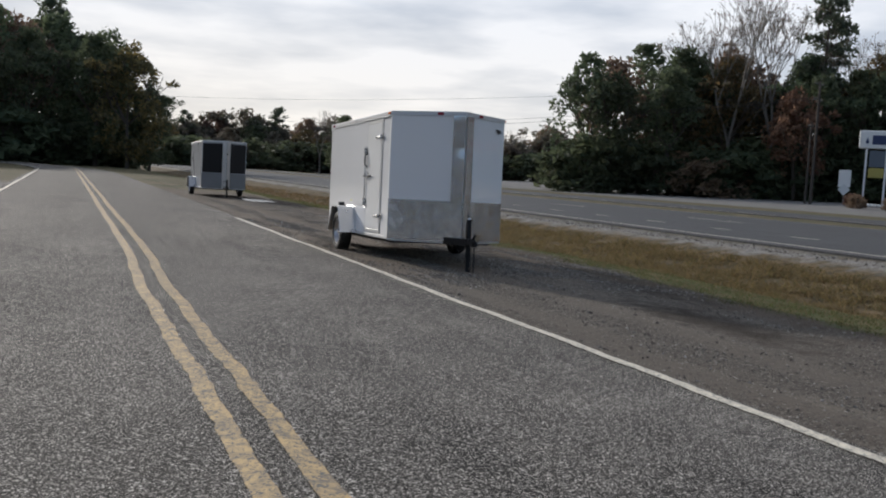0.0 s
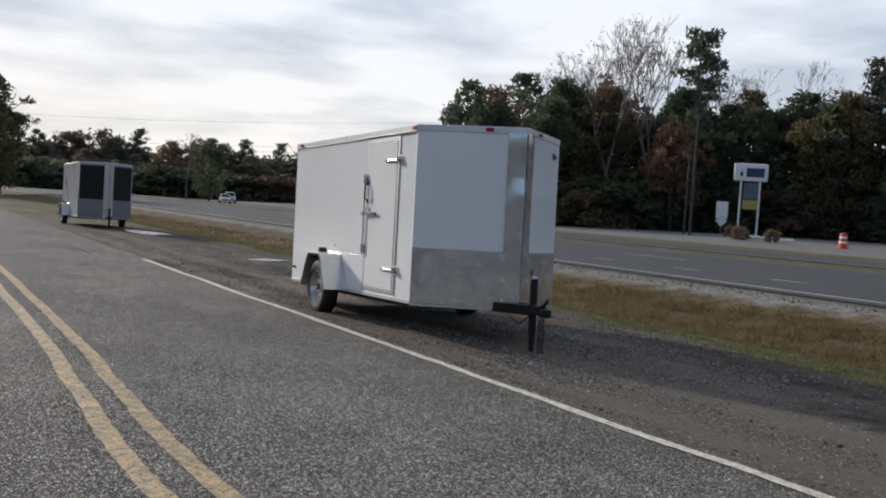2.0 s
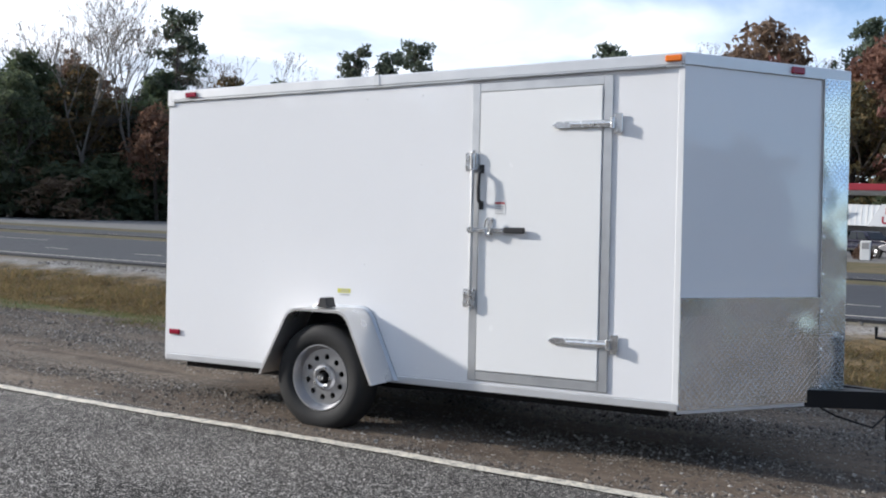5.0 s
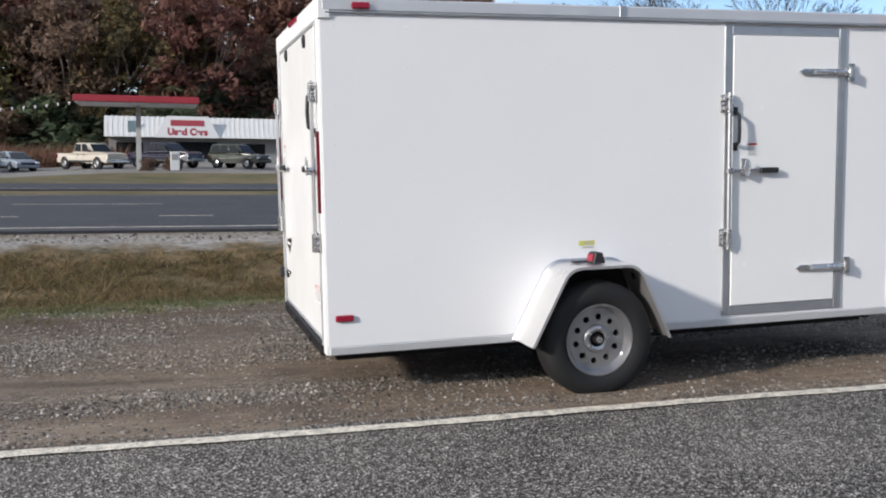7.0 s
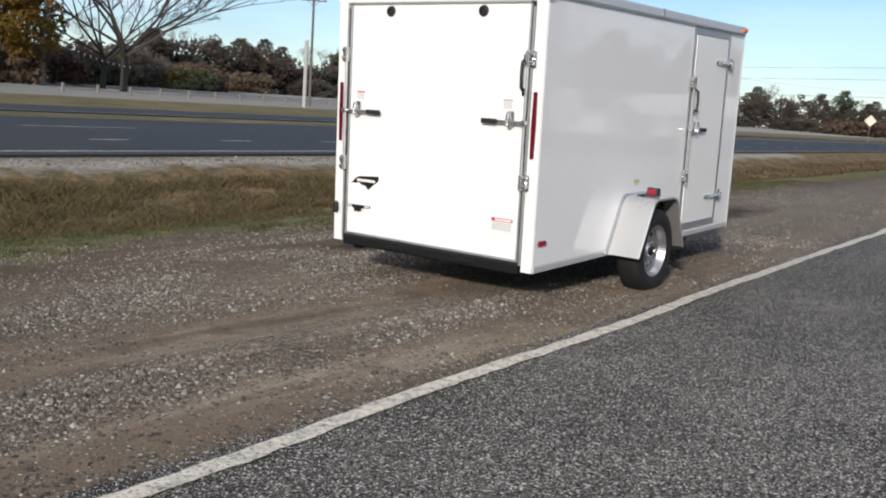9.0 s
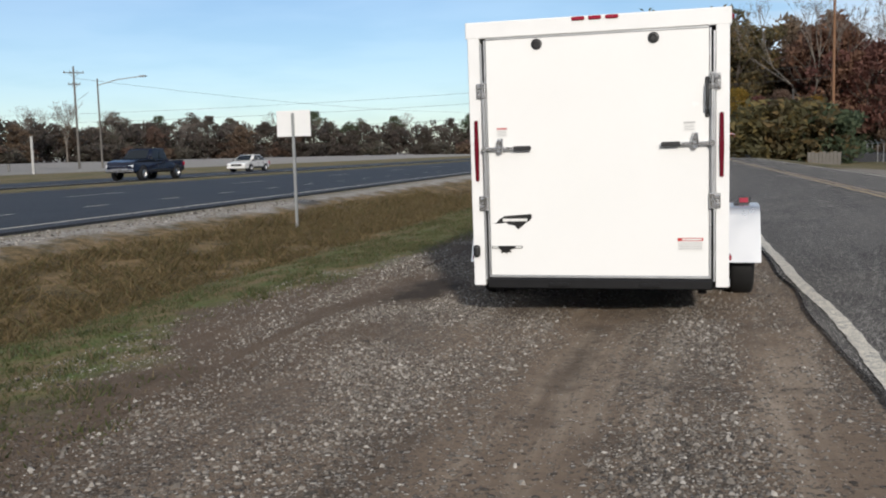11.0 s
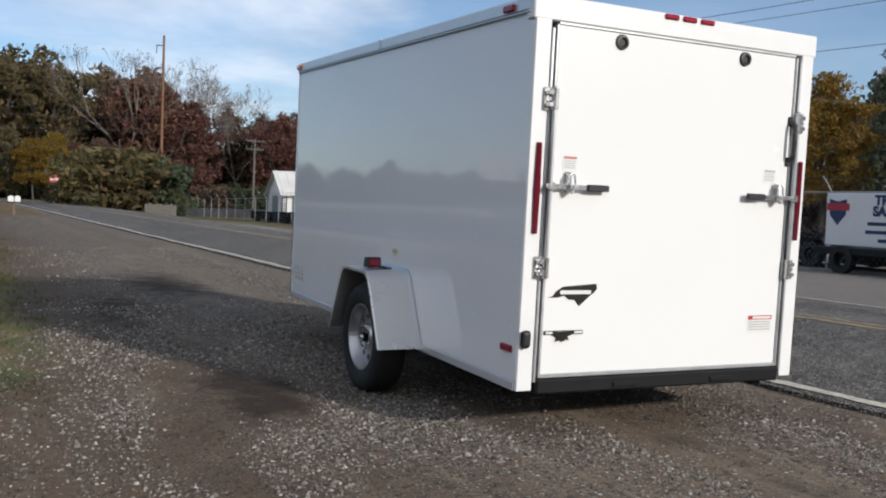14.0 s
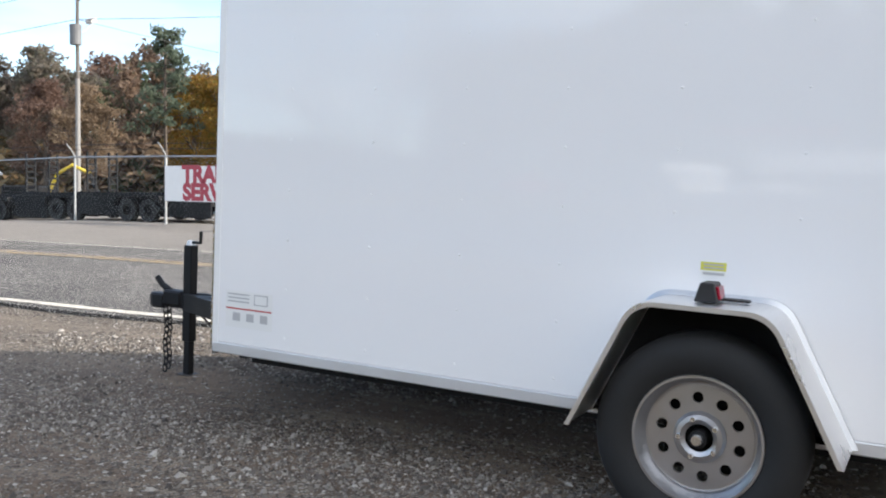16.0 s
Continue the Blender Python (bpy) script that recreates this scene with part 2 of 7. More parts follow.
    shoulder = k.mix(k.math("MULTIPLY", k.math("SUBTRACT", 1.0, step(-1.8, 1.0)), 0.7), shoulder, bare)
    # a bare scuffed place where wheels leave the gravel
    dy = k.math("DIVIDE", k.math("SUBTRACT", o.outputs[1], 0.6), 1.7)
    bay = k.math("POWER", 2.71828, k.math("MULTIPLY", k.math("MULTIPLY", dy, dy), -1.0))
    edge = k.math("DIVIDE", k.math("SUBTRACT", k.math("ADD", uw, bay), -2.925), 0.35, True)
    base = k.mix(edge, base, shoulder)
    # across the road: pale gravel apron, then grass further off along the verge
    y = k.math("ADD", o.outputs[1], wob)
    verge = k.math("DIVIDE", k.math("SUBTRACT", y, 39.0), 6.0, True)
    east = k.mix(verge, k.mix(0.55, lot, gravel), farg)
    base = k.mix(step(7.2, 0.4), base, east)
    base = k.mix(step(60, 10), base, farg)
    south = k.math("DIVIDE", k.math("SUBTRACT", -26.0, y), 6.0, True)
    base = k.mix(k.math("MULTIPLY", south, step(-3.0, 1.0)), base, farg)
    north = k.math("DIVIDE", k.math("SUBTRACT", y, 44.0), 3.0, True)
    base = k.mix(k.math("MULTIPLY", k.math("MULTIPLY", north, step(-56, 3)), k.math("SUBTRACT", 1.0, step(0.9, 0.5))), base, k.mix(step(-9.9, 1.2), farg, straw))
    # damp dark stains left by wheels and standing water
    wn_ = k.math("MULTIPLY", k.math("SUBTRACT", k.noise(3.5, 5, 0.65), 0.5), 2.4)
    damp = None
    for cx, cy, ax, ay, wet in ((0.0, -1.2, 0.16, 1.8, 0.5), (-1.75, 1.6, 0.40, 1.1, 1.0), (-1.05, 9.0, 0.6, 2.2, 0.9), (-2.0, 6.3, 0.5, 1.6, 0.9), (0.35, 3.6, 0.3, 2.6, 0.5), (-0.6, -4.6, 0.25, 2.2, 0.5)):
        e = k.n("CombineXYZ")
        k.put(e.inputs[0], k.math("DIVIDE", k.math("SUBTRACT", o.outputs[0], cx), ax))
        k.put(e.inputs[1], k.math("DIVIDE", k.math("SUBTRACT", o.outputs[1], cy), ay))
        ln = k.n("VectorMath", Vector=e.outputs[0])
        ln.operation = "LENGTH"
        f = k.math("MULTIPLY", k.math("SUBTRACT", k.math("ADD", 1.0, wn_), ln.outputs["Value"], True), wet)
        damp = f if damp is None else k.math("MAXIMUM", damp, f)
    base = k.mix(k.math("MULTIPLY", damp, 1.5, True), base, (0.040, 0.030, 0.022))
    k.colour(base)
    k.b.inputs["Diffuse Roughness"].default_value = 0.35
    k.bump(k.math("ADD", relief, k.math("MULTIPLY", k.noise(22, 5, 0.65), 0.3)), 1.0, 0.026)
    return m


GROUND = ground_mat()


def leaf_mat(name, a, b, c=None):
    m = mat(name, a, 0.65, 0, 0.25)
    k = Nodes(m)
    r = k.n("NewGeometry").outputs["Random Per Island"]
    oi = k.n("ObjectInfo").outputs["Random"]
    col = k.mix(r, a, b)
    if c:
        col = k.mix(k.math("MULTIPLY", k.math("GREATER_THAN", r, 0.7), 0.8), col, c)
    hsv = k.n("HueSaturation", Color=col)
    k.put(hsv.inputs["Hue"], k.math("ADD", 0.48, k.math("MULTIPLY", oi, 0.04)))
    k.put(hsv.inputs["Value"], k.math("ADD", 0.8, k.math("MULTIPLY", oi, 0.4)))
    k.colour(hsv.outputs[0])
    thin = k.n("HueSaturation", Color=hsv.outputs[0])
    thin.inputs["Value"].default_value = 1.7
    tr = k.n("BsdfTranslucent", Color=thin.outputs[0])
    mx = k.n("MixShader")
    k.put(mx.inputs[0], 0.40)
    k.t.links.new(k.b.outputs[0], mx.inputs[1])
    k.t.links.new(tr.outputs[0], mx.inputs[2])
    k.t.links.new(mx.outputs[0], k.t.nodes["Material Output"].inputs["Surface"])
    return m


LEAF_GREEN = leaf_mat("dark_green_leaves", (0.046, 0.062, 0.036), (0.098, 0.114, 0.064))
LEAF_PINE = leaf_mat("pine_needles", (0.046, 0.060, 0.044), (0.10, 0.116, 0.078))
LEAF_BROWN = leaf_mat("brown_oak_leaves", (0.095, 0.064, 0.048), (0.185, 0.125, 0.088))
LEAF_RED = leaf_mat("russet_leaves", (0.105, 0.052, 0.040), (0.20, 0.105, 0.075))
LEAF_GOLD = leaf_mat("golden_leaves", (0.14, 0.07, 0.015), (0.30, 0.17, 0.035), (0.09, 0.085, 0.02))
LEAF_OLIVE = leaf_mat("olive_autumn_leaves", (0.065, 0.058, 0.030), (0.13, 0.105, 0.055), (0.16, 0.11, 0.045))
STRAW_BLADE = leaf_mat("straw_grass_blades", (0.075, 0.052, 0.024), (0.25, 0.172, 0.088), (0.068, 0.064, 0.026))
RUST_BLADE = leaf_mat("rusty_grass_blades", (0.095, 0.052, 0.034), (0.19, 0.115, 0.072))
GREEN_BLADE = leaf_mat("mown_grass_blades", (0.058, 0.078, 0.026), (0.115, 0.122, 0.050), (0.19, 0.15, 0.085))
# grey-brown leaves of far woods; in the southern band their paleness paints in haze
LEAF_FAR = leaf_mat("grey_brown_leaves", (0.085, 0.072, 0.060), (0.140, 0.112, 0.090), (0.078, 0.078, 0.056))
BARK = plain("grey_bark", (0.085, 0.068, 0.055), 0.9, var=0.4, scale=4, bump=0.4)
DARK_BARK = plain("dark_bark", (0.045, 0.038, 0.033), 0.9, var=0.3, scale=4, bump=0.3)
PALE_BARK = plain("pale_twigs", (0.19, 0.168, 0.145), 0.9, var=0.3, scale=4)

WHITE = plain("white_painted_metal", (0.80, 0.80, 0.80), 0.035, var=0.035, scale=1.3, fine=25)
WHITE_DOOR = plain("white_door_skin", (0.80, 0.80, 0.785), 0.24, var=0.035, scale=1.6, fine=25)
FRAME_WHITE = plain("white_frame_paint", (0.78, 0.78, 0.77), 0.35, var=0.06, scale=5)
RAIL_METAL = plain("mill_aluminium", (0.66, 0.665, 0.67), 0.36, 0.45, var=0.14, scale=5)
GALV = plain("galvanised_steel", (0.55, 0.56, 0.57), 0.42, 0.85, var=0.18, scale=14)
ZINC = plain("bright_zinc", (0.72, 0.72, 0.72), 0.25, 0.95, var=0.12, scale=20)
BLACK = plain("black_painted_steel", (0.010, 0.010, 0.011), 0.5, var=0.3, scale=8, spec=0.25)
RUBBER = plain("tyre_rubber", (0.010, 0.010, 0.010), 0.75, var=0.35, scale=10, bump=0.2)
PLASTIC = plain("black_plastic", (0.015, 0.015, 0.016), 0.5, var=0.2)
RIM = plain("silver_rim_paint", (0.50, 0.50, 0.51), 0.32, 0.9, var=0.1, scale=9)
RED_LENS = mat("red_lens", (0.27, 0.008, 0.028), 0.18)
DARK_RED_LENS = mat("dark_red_lens", (0.115, 0.006, 0.016), 0.12)
AMBER_LENS = mat("amber_lens", (0.75, 0.17, 0.01), 0.2)
STICKER_WHITE = mat("white_sticker", (0.72, 0.72, 0.70), 0.4)
STICKER_BLACK = mat("black_sticker", (0.012, 0.012, 0.012), 0.35)
STICKER_GREY = mat("grey_print", (0.42, 0.42, 0.42), 0.5)
STICKER_RED = mat("red_print", (0.45, 0.03, 0.03), 0.45)
STICKER_YELLOW = mat("yellow_sticker", (0.62, 0.60, 0.10), 0.45)
STICKER_PINK = mat("faded_red_print", (0.50, 0.16, 0.16), 0.5)


def diamond_plate():
    """Bright tread plate: raised crossing bars on a polished, slightly dented sheet."""
    m = mat("aluminium_tread_plate", (0.74, 0.74, 0.73), 0.13, 1.0)
    k = Nodes(m)
    s = k.n("SeparateXYZ", Vector=k.obj())
    w = k.math("MULTIPLY", k.math("ABSOLUTE", s.outputs[0]), 1.27)
    a = k.math("SINE", k.math("MULTIPLY", k.math("ADD", w, s.outputs[2]), 170.0))
    b = k.math("SINE", k.math("MULTIPLY", k.math("SUBTRACT", w, s.outputs[2]), 170.0))
    ridge = k.ramp(k.math("MAXIMUM", a, b), (0.45, 0.0), (0.9, 1.0))
    k.colour(k.mix(k.noise(7, 5), (0.66, 0.66, 0.65), (0.82, 0.82, 0.81)))
    k.rough(k.math("ADD", 0.08, k.math("MULTIPLY", k.noise(12, 5), 0.14)))
    dent = k.math("MULTIPLY", k.noise(2.0, 1), 7.5)
    k.bump(k.math("ADD", k.math("MULTIPLY", ridge, 1.4), dent), 0.9, 0.006)
    return m


TREAD = diamond_plate()


# ---- building helpers ----
def box(bm, x0, x1, y0, y1, z0, z1, bevel=0.0, seg=1):
    vs = [bm.verts.new(p) for p in ((x0, y0, z0), (x1, y0, z0), (x1, y1, z0), (x0, y1, z0), (x0, y0, z1), (x1, y0, z1), (x1, y1, z1), (x0, y1, z1))]
    fs = [bm.faces.new([vs[i] for i in q]) for q in ((3, 2, 1, 0), (4, 5, 6, 7), (0, 1, 5, 4), (1, 2, 6, 5), (2, 3, 7, 6), (3, 0, 4, 7))]
    if bevel:
        es = list({e for fc in fs for e in fc.edges})
        bmesh.ops.bevel(bm, geom=es, offset=bevel, segments=seg, affect="EDGES", profile=0.5)
    return vs


def prism(bm, poly, axis, a, b, bevel=0.0):
    """A polygon of pairs, in the two axes other than the given one, drawn out from a to b."""
    def at(p, v):
        return {"x": (v, p[0], p[1]), "y": (p[0], v, p[1]), "z": (p[0], p[1], v)}[axis]
    lo, hi = [bm.verts.new(at(p, a)) for p in poly], [bm.verts.new(at(p, b)) for p in poly]
    fs = [bm.faces.new(lo), bm.faces.new(hi[::-1])]
    n = len(poly)
    for i in range(n):
        fs.append(bm.faces.new((lo[i], hi[i], hi[(i + 1) % n], lo[(i + 1) % n])))
    bmesh.ops.recalc_face_normals(bm, faces=fs)
    if bevel:
        bmesh.ops.bevel(bm, geom=list({e for fc in fs for e in fc.edges}), offset=bevel, segments=1, affect="EDGES")


def rod(bm, p, q, r, r2=None, n=10, caps=True):
    p, q = Vector(p), Vector(q)
    d = q - p
    if d.length < 1e-6:
        return
    rot = d.to_track_quat("Z", "Y").to_matrix()
    r2 = r if r2 is None else r2
    ring = [[bm.verts.new(c + rot @ Vector((rr * math.cos(6.28318 * i / n), rr * math.sin(6.28318 * i / n), 0))) for i in range(n)] for c, rr in ((p, r), (q, r2))]
    for i in range(n):
        bm.faces.new((ring[0][i], ring[0][(i + 1) % n], ring[1][(i + 1) % n], ring[1][i]))
    if caps:
        bm.faces.new(ring[0][::-1]), bm.faces.new(ring[1])


def tube(bm, pts, r, n=8):
    """One round tube along a broken line."""
    pts = [Vector(p) for p in pts]
    closed = (pts[0] - pts[-1]).length < 1e-5
    if closed:
        pts = pts[:-1]
    m, rings, side_ = len(pts), [], None
    for i in range(m):
        d = (pts[(i + 1) % m] - pts[i - 1]) if closed or 0 < i < m - 1 else (pts[1] - pts[0] if i == 0 else pts[-1] - pts[-2])
        d.normalize()
        if side_ is None:
            side_ = d.orthogonal()
        side_ = (side_ - d * side_.dot(d)).normalized()
        up_ = d.cross(side_)
        rings.append([bm.verts.new(pts[i] + (side_ * math.cos(6.28318 * k / n) + up_ * math.sin(6.28318 * k / n)) * r) for k in range(n)])
    for i in range(m if closed else m - 1):
        p, q = rings[i], rings[(i + 1) % m]
        for k in range(n):
            bm.faces.new((p[k], p[(k + 1) % n], q[(k + 1) % n], q[k]))
    if not closed:
        bm.faces.new(rings[0][::-1]), bm.faces.new(rings[-1])


def lathe(bm, prof, axis_x=True, n=32, centre=(0, 0, 0)):
    """Profile of (along, radius) turned round the x axis."""
    rings = []
    for a, r in prof:
        rings.append([bm.verts.new((centre[0] + a, centre[1] + r * math.cos(6.28318 * i / n), centre[2] + r * math.sin(6.28318 * i / n))) for i in range(n)])
    for p, q in zip(rings, rings[1:]):
        for i in range(n):
            bm.faces.new((p[i], p[(i + 1) % n], q[(i + 1) % n], q[i]))
    return rings


def mesh_of(bm, name, material, smooth=False):
    bmesh.ops.recalc_face_normals(bm, faces=bm.faces)
    me = bpy.data.meshes.new(name)
    bm.to_mesh(me)
    bm.free()
    for m in material if isinstance(material, (list, tuple)) else (material,):
        me.materials.append(m)
    if smooth:
        for pg in me.polygons:
            pg.use_smooth = True
    return me


def part(name, bm, material, parent=None, label="", smooth=False, at=None):
    ob = new(name, mesh_of(bm, name, material, smooth))
    if parent:
        ob.parent = parent
    if at is not None:
        ob.matrix_local = at
    if label:
        tagged(ob, label)
    return ob


def raw(name, verts, faces, material, parent=None, smooth=False):
    me = bpy.data.meshes.new(name)
    me.from_pydata([tuple(v) for v in verts], [], [tuple(q) for q in faces])
    for m in material if isinstance(material, (list, tuple)) else (material,):
        me.materials.append(m)
    if smooth:
        for pg in me.polygons:
            pg.use_smooth = True
    ob = new(name, me)
    if parent:
        ob.parent = parent
    return ob


def thing(name, m, label, category, group=""):
    ob = new(name)
    ob.empty_display_size = 0.2
    ob.matrix_world = m
    return tagged(ob, label, category, group)


def B():
    return bmesh.new()


def lettering(name, words, size, m, material, parent, label=""):
    """Built-in font, turned into a mesh in the plane of m."""
    cu = bpy.data.curves.new(name, "FONT")
    cu.body, cu.size, cu.extrude, cu.align_x, cu.align_y, cu.offset = words, size, 0.004, "CENTER", "CENTER", size * 0.052
    tmp = bpy.data.objects.new(name, cu)
    scene.collection.objects.link(tmp)
    me = bpy.data.meshes.new_from_object(tmp)
    bpy.data.objects.remove(tmp)
    me.materials.append(material)
    ob = new(name, me)
    ob.parent = parent
    ob.matrix_local = m
    if label:
        tagged(ob, label)
    return ob

# ---- ground, road and highway. u: distance across from the road's line, y: along it ----
LEAN = 0.022
U_PTS = [-900, -140, -100, -66, -48, -39, -38, -30, -27, -25, -10.2, -9.2, -7.6, -5.6, -4.2, -2.6, -1.0, 1.25, 1.55, 7.9, 9.5, 16, 60, 900]
Z_PTS = [9, 1.6, 1.2, 0.55, 0.30, 0.17, 0.13, 0.13, 0.20, 0.13, 0.13, 0.06, -0.24, -0.36, -0.17, -0.03, 0.0, 0.035, 0.03, 0.0, 0.02, 0.0, 0.0, 4]


def sm(a, b, v):
    t = min(1.0, max(0.0, (v - a) / (b - a)))
    return t * t * (3 - 2 * t)


def bend(y):
    """How far the road swings east to the south."""
    return 0.0035 * max(0.0, -62 - y) ** 2


def ground_z(x, y):
    u = x + LEAN * y
    z = float(np.interp(u, U_PTS, Z_PTS))
    if u > 8.5:
        z -= sm(8.5, 13, u) * (0.30 * sm(22, 34, y) + 0.55 * sm(34, 110, y))
    if -3 < u < 1.4:                      # ruts worn by wheels
        z -= 0.035 * math.exp(-((u - 0.05) / 0.28) ** 2) * sm(4, -1, y)
        z += 0.025 * (noise.noise(Vector((x * 0.9, y * 0.5, 3.1))))
    if -8.5 < u < -2.2:
        z += 0.07 * noise.noise(Vector((x * 0.6, y * 0.35, 7.7)))
    z -= 0.42 * sm(-41, -52, u) * sm(-2, -13, y)      # the lot falls off to the south
    d = math.hypot(x + 68, y + 58)
    return z + 0.5 * math.exp(-(d / 7) ** 2)


us = [-900, -500, -300, -200, -160, -140, -120, -100, -85, -75, -66, -60, -54, -48, -44, -39, -38, -34, -30, -28.5, -27, -25, -18, -10.2, -9.7, -9.2]
us += list(np.arange(-8.8, 1.6, 0.22)) + [1.62, 3, 4.65, 6, 7.6, 7.9, 8.7, 9.5, 11, 13, 16, 20, 26, 34, 45, 60, 90, 140, 220, 400, 900]
ys = [-900, -500, -350, -250, -200, -160, -130, -110, -95, -80, -66, -56, -48, -40, -34, -28, -24, -20]
ys += list(np.arange(-17, 20, 0.3)) + [20.5, 22, 24, 26, 28, 31, 34, 38, 43, 50, 58, 66, 75, 85, 95, 110, 125, 145, 170, 200, 260, 360, 500, 900]
gv, gf = [], []
for y in ys:
    for u in us:
        x = u - LEAN * y
        gv.append((x, y, ground_z(x, y)))
nu = len(us)
for j in range(len(ys) - 1):
    for i in range(nu - 1):
        a = j * nu + i
        gf.append((a, a + 1, a + 1 + nu, a + nu))
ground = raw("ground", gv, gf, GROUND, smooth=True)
tagged(ground, "brown gravel shoulder, straw-coloured ditch grass and pale lots", "ground", kind="structure")


def ribbon(name, u0, u1, y0, y1, z0, z1, material, step=1.0, ragged=0.0, thick=0.06, follow=True, crown=0.0):
    """A strip of paving along the road with a real edge."""
    vs, fs, n = [], [], max(2, int((y1 - y0) / step) + 1)
    for k in range(n):
        y = y0 + (y1 - y0) * k / (n - 1)
        off = (bend(y) if follow else 0.0) - LEAN * y
        j0 = ragged * noise.noise(Vector((y * 0.8, u0, 1.3))) + 0.4 * ragged * noise.noise(Vector((y * 4.0, u0, 5)))
        j1 = ragged * noise.noise(Vector((y * 0.8, u1, 2.3))) + 0.4 * ragged * noise.noise(Vector((y * 4.0, u1, 5)))
        um = (u0 + u1) / 2
        vs += [(u0 + j0 + off, y, z0 - thick), (u0 + j0 + off, y, z0), (um + off, y, (z0 + z1) / 2 + crown), (u1 + j1 + off, y, z1), (u1 + j1 + off, y, z1 - thick)]
        if k:
            a, b = 5 * (k - 1), 5 * k
            fs += [(a + i, a + i + 1, b + i + 1, b + i) for i in range(4)]
    return raw(name, vs, fs, material)


road = ribbon("road", 1.50, 7.78, -140, 99, 0.057, 0.057, ASPHALT, 0.5, 0.07, 0.09, crown=0.115)
tagged(road, "worn grey two-lane asphalt road with ragged edges", "road", kind="structure")
highway = ribbon("highway", -25.2, -10.1, -700, 700, 0.175, 0.175, HIGHWAY, 20, 0, 0.1, follow=False)
tagged(highway, "dark smooth asphalt highway carriageway", "highway", kind="structure")
far_lane = ribbon("highway_far_lanes", -38.0, -30.0, -700, 700, 0.19, 0.19, HIGHWAY, 20, 0, 0.1, follow=False)
tagged(far_lane, "dark asphalt opposite carriageway beyond a narrow median", "highway", kind="structure")
cv = B()
box(cv, -12, 90, 98.5, 107, -0.9, 0.05)
cross = part("cross_road", cv, HIGHWAY)
tagged(cross, "dark asphalt side road crossing at the stop sign", "road", kind="structure")


def line(name, u, width, y0, y1, zfun, material, label, follow=True, ragged=0.016, step=0.08):
    vs, fs, n = [], [], max(2, int((y1 - y0) / step) + 1)
    for k in range(n):
        y = y0 + (y1 - y0) * k / (n - 1)
        off = (bend(y) if follow else 0.0) - LEAN * y
        w = 0.04 * noise.noise(Vector((y * 0.55, u, 0))) + (0.010 + 0.028 * sm(4.5, 7, y)) * noise.noise(Vector((y * 1.5, 1.6, 5))) if follow else 0.0
        if 4 < u < 5:
            w = 0.6 * w + 0.075 * sm(3, 8, y)
        a = u - width / 2 + w + ragged * noise.noise(Vector((y * 8, u, 1)))
        b = u + width / 2 + w + ragged * noise.noise(Vector((y * 8, u, 9)))
        vs += [(a + off, y, zfun(a) + 0.005), (b + off, y, zfun(b) + 0.005)]
        if k:
            fs.append((2 * k - 2, 2 * k - 1, 2 * k + 1, 2 * k))
    return tagged(raw(name, vs, fs, material), label, "road marking", kind="structure")


def road_z(u):
    return 0.057 + 0.115 * max(0.0, 1 - abs(u - 4.6) / 3.18)


line("edge_line", 1.615, 0.105, -6.2, 92, road_z, WHITE_LINE, "worn white painted edge line of the road")
line("edge_line", 7.50, 0.105, -120, 95, road_z, WHITE_LINE, "worn white painted edge line of the road")
line("centre_line", 4.49, 0.105, -120, 95, road_z, YELLOW_LINE, "worn yellow painted double centre line")
line("centre_line", 4.73, 0.105, -120, 95, road_z, YELLOW_LINE, "worn yellow painted double centre line")
hz = lambda u: 0.175
line("highway_edge_line", -10.75, 0.13, -500, 500, hz, WHITE_LINE, "white painted highway edge line", False, 0.0, 20)
line("highway_edge_line", -24.6, 0.10, -500, 500, hz, YELLOW_LINE, "yellow painted highway edge line", False, 0.0, 20)


def dashes(name, u, first, gap, length, count, w=0.12):
    vs, fs = [], []
    for i in range(count):
        y = first + gap * i
        k = len(vs)
        vs += [(u - w / 2 - LEAN * y, y, 0.18), (u + w / 2 - LEAN * y, y, 0.18), (u + w / 2 - LEAN * (y + length), y + length, 0.18), (u - w / 2 - LEAN * (y + length), y + length, 0.18)]
        fs.append((k, k + 1, k + 2, k + 3))
    tagged(raw(name, vs, fs, WHITE_LINE), "white painted lane dashes on the highway", "road marking", kind="structure")


dashes("lane_dashes", -13.9, -253.5, 3.66, 1.05, 140)
dashes("lane_dashes", -19.0, -297.2, 12.2, 3.5, 50)
line("edge_line", -30.4, 0.12, -500, 500, lambda u: 0.19, WHITE_LINE, "white painted highway edge line", False, 0.0, 20)

# ---- the white enclosed trailer: local x across, y forward from its rear, z up from its wheels ----
YC = 1.51
TRAILER_POSE = pose(0, YC, 0, 1.62, 0, 0)
HW, LEN, ZB, ZT, APEX = 0.92, 3.70, 0.318, 2.245, 4.42
SHIFT = Matrix.Translation((0, -YC, 0))


